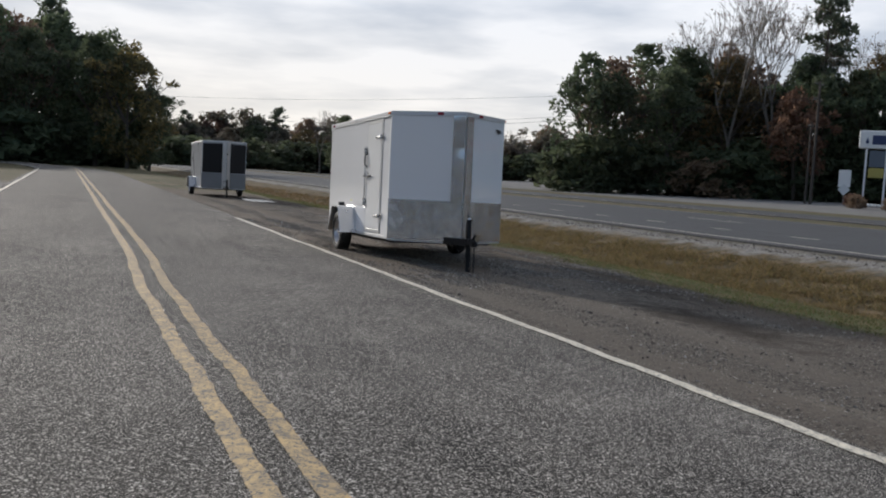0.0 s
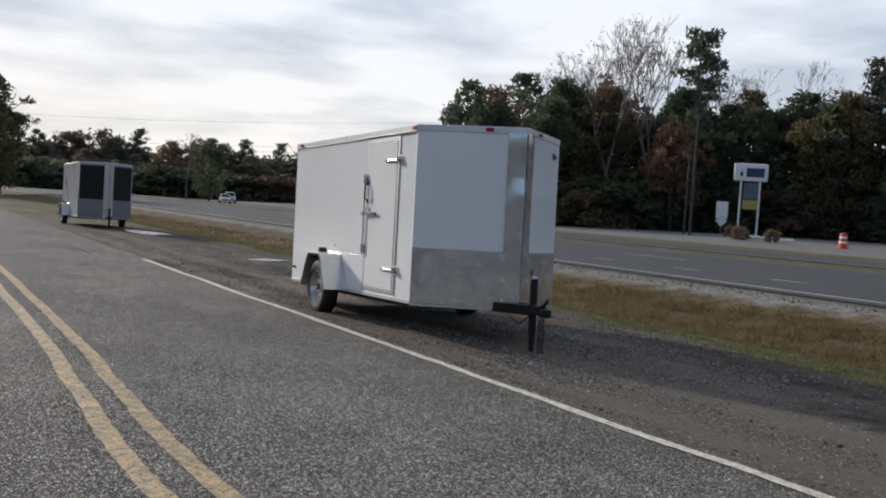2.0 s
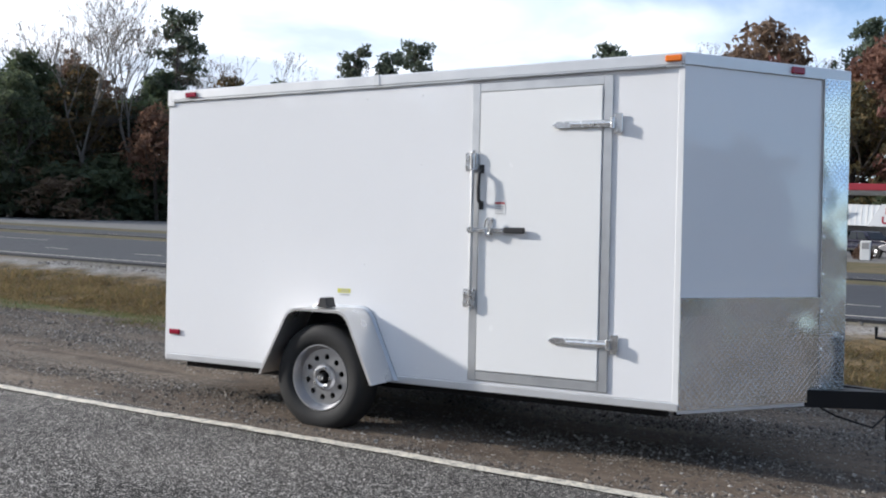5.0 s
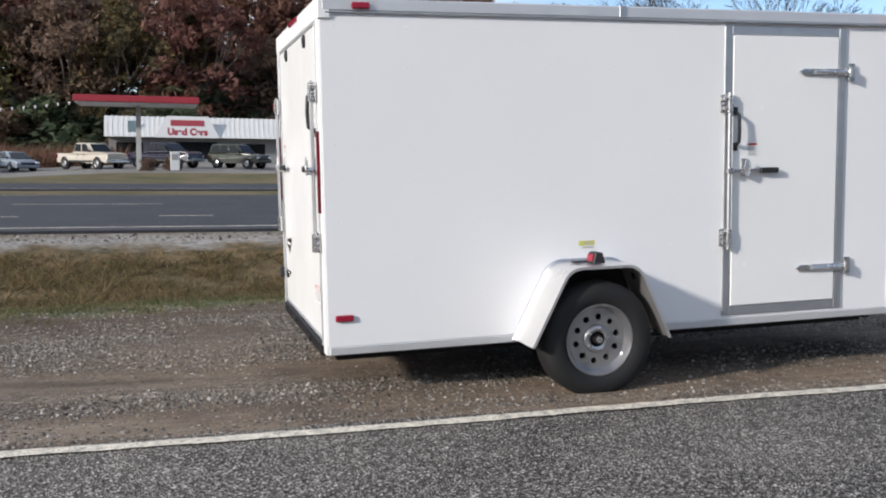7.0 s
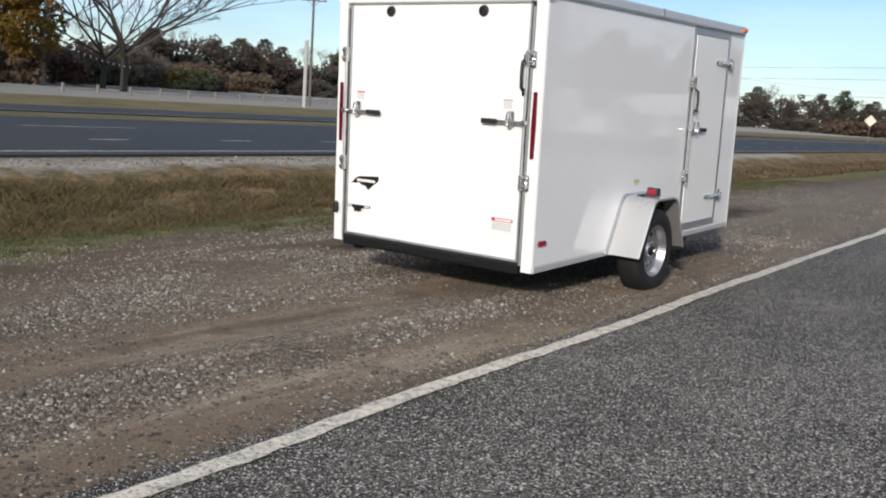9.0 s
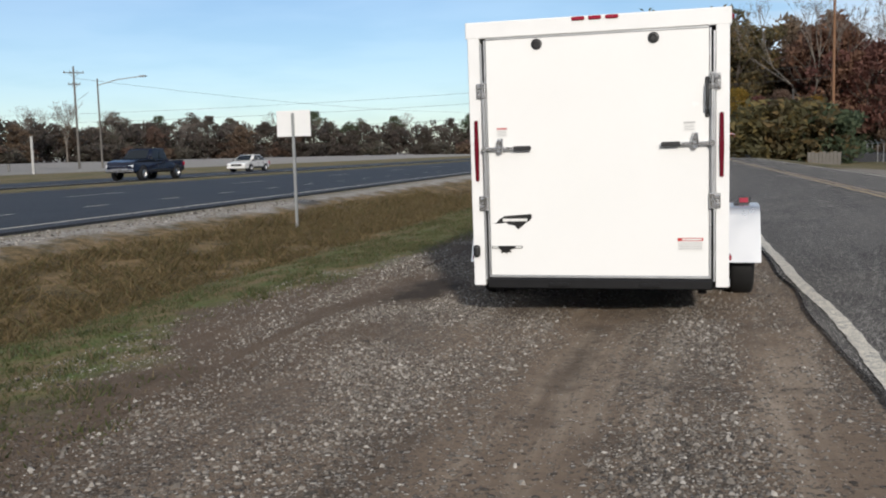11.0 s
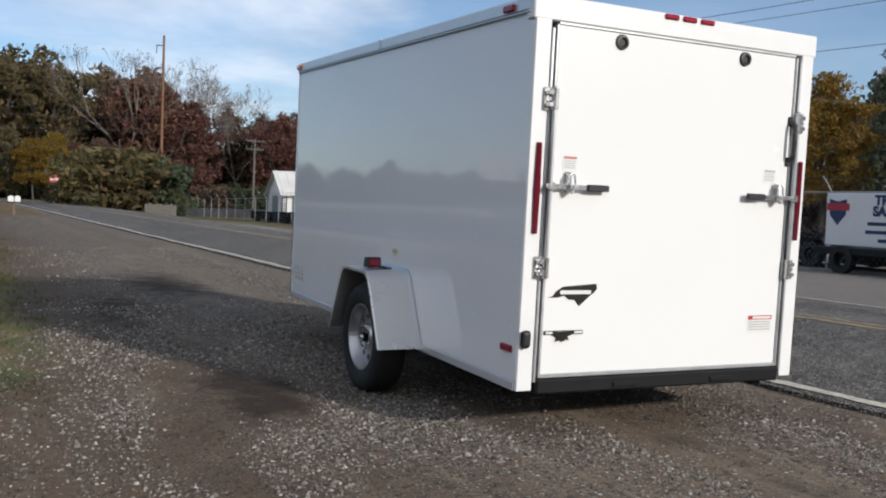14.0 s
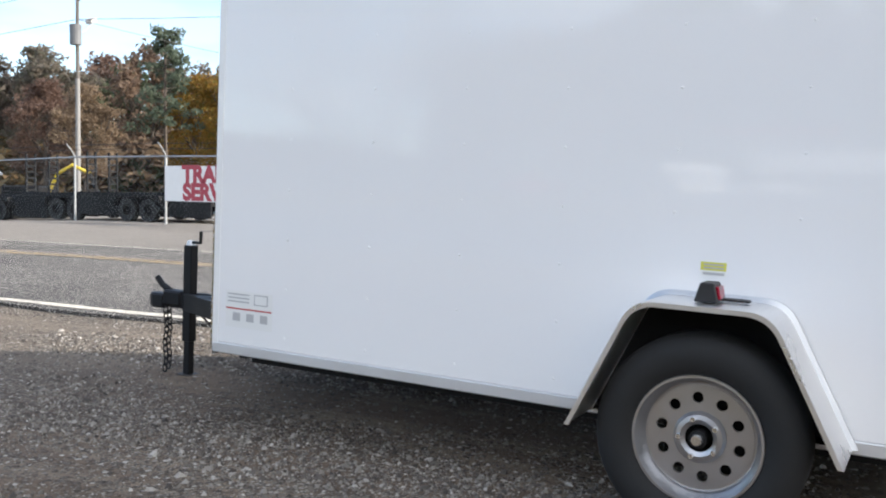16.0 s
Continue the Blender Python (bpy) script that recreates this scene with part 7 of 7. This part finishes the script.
vehicle("sedan", -36.5, 67.5, 180, (0.62, 0.62, 0.60), "white sedan car on the highway", "car", 0.19)
vehicle("suv", -39.0, -143, -14, (0.66, 0.66, 0.66), "white car far along the highway", "car", 0.16)
vehicle("sedan", -35.5, -133.5, -14, (0.55, 0.55, 0.55), "pale car far along the highway", "car", 0.16)
vehicle("pickup", -31.9, 44.6, 180, (0.003, 0.007, 0.022), "dark blue pickup truck with a chrome grille on the highway", "pickup truck", 0.19)
vehicle("van", -12.5, 118, 0, (0.40, 0.38, 0.34), "pale van far along the highway", "car", 0.18)
LOT = ((("sedan"), -69, -11.3, -58, (0.22, 0.26, 0.30), "blue-grey sedan parked in the car lot"),
       (("pickup"), -67, -5.8, -50, (0.46, 0.42, 0.35), "tan pickup truck parked in the car lot"),
       (("pickup"), -68, -0.7, -42, (0.015, 0.015, 0.03), "black pickup truck parked in the car lot"),
       (("suv"), -68, 4.7, -42, (0.05, 0.055, 0.04), "dark olive off-road car parked in the car lot"),
       (("pickup"), -66.5, 11.3, -38, (0.66, 0.66, 0.65), "white pickup truck parked in the car lot"),
       (("suv"), -69, 21.1, -20, (0.012, 0.014, 0.02), "black car parked in the car lot"),
       (("van"), -69.5, 25.7, -22, (0.42, 0.44, 0.46), "silver minivan parked in the car lot"),
       (("pickup"), -72, 31.6, -28, (0.30, 0.012, 0.03), "bright red pickup truck parked in the car lot"),
       (("pickup"), -74, -27.0, -15, (0.55, 0.54, 0.50), "white pickup truck under the canopy"),
       (("sedan"), -64, -20.2, -62, (0.03, 0.05, 0.045), "dark green sedan parked by the canopy"),
       (("van"), -63.5, -15.6, -55, (0.46, 0.42, 0.33), "champagne minivan parked in the car lot"),
       (("sedan"), -77.4, -43.5, -60, (0.28, 0.29, 0.28), "silver sedan parked at the lot's far end"))
for kind, x, y, yaw, col, lb in LOT:
    vehicle(kind, x, y, yaw, col, lb, {"sedan": "car", "van": "minivan", "pickup": "pickup truck", "suv": "car"}[kind])

# motor home
rv = thing("motor_home", gp(-76, 19.8, -50), "white motor home with a beige stripe parked in the lot", "motor home")
b = B()
box(b, -1.15, 1.15, -3.2, 3.0, 0.50, 2.85, 0.14, 3)
part("body", b, WHITE_WALL, rv)
b = B()
box(b, -1.165, 1.165, -3.0, 2.4, 1.15, 1.32, 0.01)
part("stripe", b, plain("beige_stripe", (0.35, 0.30, 0.22), 0.5), rv)
for y0, y1 in ((-2.7, -1.9), (-1.1, -0.2), (0.3, 0.75), (1.3, 2.5)):
    b = B()
    box(b, -1.16, 1.16, y0, y1, 1.5, 2.2, 0.02)
    part("window", b, DARK_GLASS, rv)
b = B()
box(b, -1.04, 1.04, 2.98, 3.03, 1.25, 2.45, 0.02)
part("windscreen", b, DARK_GLASS, rv)
for s in (-1, 1):
    for y in (-1.8, 2.1):
        b = B()
        lathe(b, [(-0.13, 0.2), (-0.13, 0.42), (0.13, 0.42), (0.13, 0.2), (-0.13, 0.2)], n=18, centre=(s * 1.05, y, 0.42))
        part("wheel", b, RUBBER, rv)
b = B()
box(b, -0.5, 0.5, -1.0, 0.0, 2.83, 3.08, 0.05)
part("roof_unit", b, WHITE_WALL, rv)

# ---- used-car building ----
shop = thing("shop_building", pose(-80, 4.7, 0.42), "low car-lot shop with a white ribbed mansard roof", "building")
b = B()
box(b, -8, 0.0, -10, 10, -0.5, 3.1)
part("wall", b, GREY_WALL, shop)
b = B()
prism(b, [(-8.2, 4.4), (0.35, 4.4), (1.25, 2.65), (0.0, 2.65), (-0.3, 3.1), (-8.2, 3.1)], "y", -10.3, 10.3)
part("mansard", b, CANOPY_WHITE, shop, "white ribbed metal mansard")
rib_b = B()
prism(rib_b, [(0.37, 4.43), (1.29, 2.63), (1.25, 2.62), (0.33, 4.41)], "y", -0.05, 0.05)
rib_mesh = mesh_of(rib_b, "rib", ROOF_METAL)
for y in np.arange(-10.1, 10.2, 0.42):
    o = new("rib", rib_mesh)
    o.parent = shop
    o.matrix_local = pose(0, y, 0)
b = B()
prism(b, [(-6.2, 2.62), (-0.8, 2.62), (-1.8, 4.45), (-5.2, 4.45)], "x", 1.2, 1.3)
sp = part("sign", b, SIGN_WHITE, shop, "white tapered shop sign")
t90 = Matrix.Rotation(math.pi / 2, 4, "Z") @ Matrix.Rotation(math.pi / 2, 4, "X")
lettering("letters", "Used Cars", 0.78, Matrix.Translation((1.31, -3.5, 3.1)) @ t90, SIGN_CRIMSON, sp)
b = B()
box(b, 1.3, 1.32, -4.9, -2.1, 3.62, 4.12)
part("name_bar", b, SIGN_CRIMSON, sp, "crimson lettering bar")
for y0, y1, z0, z1 in ((-9.4, -7.2, 0.9, 2.2), (-6.4, -5.4, -0.3, 2.1), (-4.6, -1.0, 0.8, 2.3), (1.5, 3.2, 0.9, 2.2), (5.0, 6.0, -0.3, 2.1), (7.0, 9.0, 0.9, 2.2)):
    b = B()
    box(b, -0.02, 0.03, y0, y1, z0, z1, 0.01)
    part("window", b, DARK_GLASS, shop)
b = B()
box(b, 0.2, 0.25, -9.9, -7.6, 3.0, 3.9)
box(b, 1.0, 1.06, -8.4, -7.7, 3.0, 4.0)
part("vent_panel", b, plain("teal_grey_panel", (0.16, 0.22, 0.24), 0.5), shop)


def island_canopy(x, y, label):
    root = thing("canopy", gp(x, y), label, "canopy", "red island canopies")
    b = B()
    box(b, -2.4, 2.4, -3.85, 3.85, 4.35, 4.78, 0.03)
    part("fascia", b, CANOPY_RED, root, "red metal canopy fascia")
    b = B()
    box(b, -2.3, 2.3, -3.75, 3.75, 4.28, 4.349)
    part("soffit", b, CANOPY_WHITE, root)
    b = B()
    box(b, -0.16, 0.16, -0.16, 0.16, -0.2, 4.24, 0.01)
    part("column", b, PALE_POLE, root)
    return root


island_canopy(-60.5, -2.4, "red flat island canopy on one pale column")
island_canopy(-60.5, 10.6, "red flat island canopy on one pale column")

# pale filling-station canopy
cn_ = thing("station_canopy", pose(-69, -25, 0.5), "pale flat filling-station canopy on slim columns", "canopy")
b = B()
box(b, -6.5, 6.5, -6.7, 2.5, 4.10, 4.30, 0.02)
part("roof", b, CANOPY_WHITE, cn_)
b = B()
box(b, -2.0, 8.5, -4.0, 4.4, 3.62, 3.88, 0.02)
part("roof", b, CANOPY_WHITE, cn_)
for x, y in ((6.0, -4.0), (6.0, 1.8), (-4.5, -2.8), (-1.5, 2.2)):
    b = B()
    box(b, x - 0.11, x + 0.11, y - 0.11, y + 0.11, -0.5, 3.75, 0.01)
    part("column", b, PALE_POLE, cn_)
for x, y in ((-60.5, -26.3), (-61.0, -24.9), (-58.5, -15.6), (-57.5, 17.6), (-60, -0.1)):
    o = thing("fuel_pump", gp(x, y, 90), "old pale fuel pump on the station forecourt", "fuel pump", "fuel pumps")
    b = B()
    box(b, -0.3, 0.3, -0.24, 0.24, 0.0, 1.25, 0.03)
    part("case", b, CANOPY_WHITE, o)
    b = B()
    box(b, -0.22, 0.22, -0.255, 0.255, 0.72, 1.12, 0.01)
    part("dial", b, GREY_WALL, o)


def pennants(p, q, sag, n):
    p, q = Vector(p), Vector(q)
    root = thing("pennant_string", pose(0, 0, 0), "string of small white pennants", "bunting")
    b = B()
    at = lambda t: p.lerp(q, t) - Vector((0, 0, sag * 4 * t * (1 - t)))
    tube(b, [at(i / 16) for i in range(17)], 0.012, 4)
    part("cord", b, WIRE, root)
    for i in range(n):
        a = at((i + 0.3) / n)
        b = B()
        d = (q - p).normalized() * 0.085
        n1 = Vector((0.012, 0, 0))
        v = [b.verts.new(a - d + n1), b.verts.new(a + d + n1), b.verts.new(a - Vector((0, 0, 0.24)))]
        v2 = [b.verts.new(a - d - n1), b.verts.new(a + d - n1)]
        b.faces.new(v), b.faces.new((v2[1], v2[0], v[2])), b.faces.new((v[0], v2[0], v2[1], v[1]))
        part("pennant", b, SIGN_WHITE, root)


pennants((-60.5, -20.6, 4.3), (-60.5, -5.5, 5.1), 0.5, 22)
pennants((-60.5, 15.8, 5.0), (-62, 30, 6.8), 0.9, 22)
pennants((-62, 30, 6.8), (-68, 46, 3.0), 0.8, 22)

# tall filling-station sign
rx = thing("station_sign", Matrix.LocRotScale((-83.6, -71.9, 2.3), Euler((0, 0, radians(face_to(-83.6, -71.9, 0, 12)))), (1.09, 1.09, 1.05)), "tall white station sign on two white posts", "sign")
b = B()
box(b, -1.85, 1.85, -0.2, 0.2, 4.85, 6.95, 0.18, 3)
head = part("sign_box", b, SIGN_WHITE, rx)
b = B()
box(b, -0.5, 1.45, -0.22, -0.203, 5.35, 6.4, 0.02)
part("name_bar", b, NAVY, head, "navy lettering bar")
b = B()
prism(b, [(-1.2, 5.55), (-1.0, 5.35), (-0.8, 5.55), (-1.0, 6.2)], "y", -0.22, -0.203)
part("drop_mark", b, NAVY, head)
for a in (-1.0, 1.05):
    b = B()
    box(b, a - 0.11, a + 0.11, -0.12, 0.12, -2.0, 4.86, 0.01)
    part("post", b, SIGN_WHITE, rx)
b = B()
box(b, -0.7, 0.9, -0.1, 0.1, 2.75, 4.65, 0.02)
part("price_panel", b, plain("slate_panel", (0.10, 0.12, 0.15), 0.4), rx)
b = B()
box(b, -0.7, 0.9, -0.1, 0.1, 1.55, 2.65, 0.02)
part("price_panel", b, plain("faded_yellow_panel", (0.38, 0.32, 0.08), 0.5), rx)

# traffic drum
dr = thing("traffic_drum", gp(-69.6, -46.7) @ Matrix.Scale(1.25, 4), "orange and white traffic drum on the lot", "traffic drum")
b = B()
lathe(b, [(0, 0.01), (0, 0.42), (0.08, 0.42), (0.09, 0.32)], n=20)
lathe(b, [(0.09, 0.32), (0.45, 0.30), (0.82, 0.27), (1.15, 0.25), (1.18, 0.01)], n=20)
bmesh.ops.rotate(b, verts=b.verts, cent=(0, 0, 0), matrix=Matrix.Rotation(-math.pi / 2, 3, "Y"))
part("drum", b, ORANGE, dr)
for z0, z1, r0, r1 in ((0.38, 0.55, 0.312, 0.298), (0.75, 0.92, 0.283, 0.272)):
    b = B()
    rod(b, (0, 0, z0), (0, 0, z1), r0, r1, 20)
    part("band", b, SIGN_WHITE, dr)
# low white edging stones by the station sign, rope fence by the lot
stone = B()
bmesh.ops.create_icosphere(stone, subdivisions=1, radius=0.32)
for v in stone.verts:
    v.co *= 1 + 0.25 * noise.noise(v.co * 3)
    v.co.z *= 0.7
stone_mesh = mesh_of(stone, "stone", WHITE_WALL)
for i in range(14):
    x, y = -66.9 - 0.24 * i + 0.1 * math.sin(i * 5), -56.2 + 0.26 * i
    o = tagged(new("edging_stone", stone_mesh), "white painted edging stone beside the lot", "stone", "edging stones")
    o.matrix_world = Matrix.LocRotScale((x, y, ground_z(x, y) + 0.12), Euler((0, 0, i * 1.3)), (0.75, 0.6, 0.7))
rope = thing("post_fence", pose(0, 0, 0), "low fence of weathered pale posts with rope rails", "fence")
fp = [(-66 - 0.35 * i, 38 + 3.4 * i) for i in range(13)]
pb = B()
box(pb, -0.10, 0.10, -0.10, 0.10, -0.2, 0.75, 0.02)
OLD_POST = plain("weathered_post", (0.23, 0.22, 0.205), 0.8, var=0.3, scale=5)
pm = mesh_of(pb, "post", OLD_POST)
for x, y in fp:
    o = new("post", pm)
    o.parent = rope
    o.matrix_local = pose(x, y, ground_z(x, y))
b = B()
for (x0, y0), (x1, y1) in zip(fp, fp[1:]):
    for z in (0.35, 0.65):
        m_ = Vector(((x0 + x1) / 2, (y0 + y1) / 2, ground_z(x0, y0) + z - 0.12))
        tube(b, [Vector((x0, y0, ground_z(x0, y0) + z)), m_, Vector((x1, y1, ground_z(x1, y1) + z))], 0.016, 5)
part("rope", b, plain("old_rope", (0.12, 0.11, 0.10), 0.9), rope)
for x, y, h in ((-56, 10.6, 1.5), (-58.5, -1.8, 1.0), (-60.5, -0.2, 1.1), (-64, -54, 1.6), (-66, -52, 1.4), (-71, -62, 1.5)):
    tree("bush_brown", x, y, h, "shrubs on the car lot")
wf = thing("wooden_fence", gp(11.6, 84, 6), "short grey board fence by the verge", "fence")
for i in range(9):
    b = B()
    box(b, -1.4 + i * 0.32, -1.4 + i * 0.32 + 0.29, -0.012, 0.012, -0.2, 1.15 + 0.06 * math.sin(i * 2.1))
    part("board", b, GREY_POLE, wf)

# ---- the grey trailer further along the shoulder ----
GREY_SIDE = plain("grey_trailer_skin", (0.30, 0.31, 0.32), 0.3, var=0.06, scale=1.5)
t2 = thing("enclosed_trailer", Matrix.LocRotScale((0.12, -23.6, 0.0), Euler((radians(1.0), 0, radians(1.0))), (0.95, 0.96, 0.98)), "grey enclosed trailer with black upper nose on the shoulder", "trailer")
tp2 = trailer_shell(t2, GREY_SIDE, plain("dull_grey_guard", (0.20, 0.205, 0.21), 0.5, 0.2, var=0.12), FENDER_METAL)
for s in (1, -1):
    wheel(tp2, s)
    fender(tp2, s)
    d = Vector((s * (APEX - LEN), HW, 0)).normalized() * 0.016
    b = B()
    k0, k1 = 0.96, 0.13
    prism(b, [(s * HW * k0 + d.x, APEX - (APEX - LEN) * k0 + d.y), (s * HW * k1 + d.x, APEX - (APEX - LEN) * k1 + d.y), (s * HW * k1 + d.x * 0.3, APEX - (APEX - LEN) * k1 + d.y * 0.3), (s * HW * k0 + d.x * 0.3, APEX - (APEX - LEN) * k0 + d.y * 0.3)], "z", 0.96, ZT - 0.12)
    tp2("nose_skin", b, BLACK, "glossy black upper nose panel")
b = B()
box(b, -0.04, 0.04, 3.9, 4.9, 0.31, 0.395, 0.005)
tp2("tongue", b, BLACK)
b = B()
box(b, -0.03, 0.03, 4.66, 4.72, -0.04, 0.68, 0.005)
tp2("jack", b, BLACK)

# ---- puddles and damp patches on the shoulder ----
def patch(name, x, y, a, b_, yaw, m, label, lift, n=28, seed=1.0):
    vs = [(0, 0, 0)]
    for i in range(n):
        t = 6.28318 * i / n
        r = 1 + 0.55 * noise.noise(Vector((math.cos(t) * 1.4, math.sin(t) * 1.4, seed)))
        vs.append((a * r * math.cos(t), b_ * r * math.sin(t), 0))
    c, s_ = math.cos(radians(yaw)), math.sin(radians(yaw))
    vs = [(x + p * c - q * s_, y + p * s_ + q * c, 0) for p, q, _ in vs]
    vs = [(p, q, ground_z(p, q) + lift) for p, q, _ in vs] if name != "puddle" else [(p, q, ground_z(x, y) + lift) for p, q, _ in vs]
    fs = [(0, 1 + i, 1 + (i + 1) % n) for i in range(n)]
    tagged(raw(name, vs, fs, m), label, "puddle" if name == "puddle" else "dirt", kind="structure")


patch("puddle", -1.28, -8.1, 0.55, 0.30, 8, WATER, "shallow bright puddle on the gravel shoulder", 0.012, seed=2.2)
patch("puddle", -0.95, -19.6, 0.75, 1.3, 5, WATER, "shallow bright puddle on the gravel shoulder", 0.012, seed=3.1)
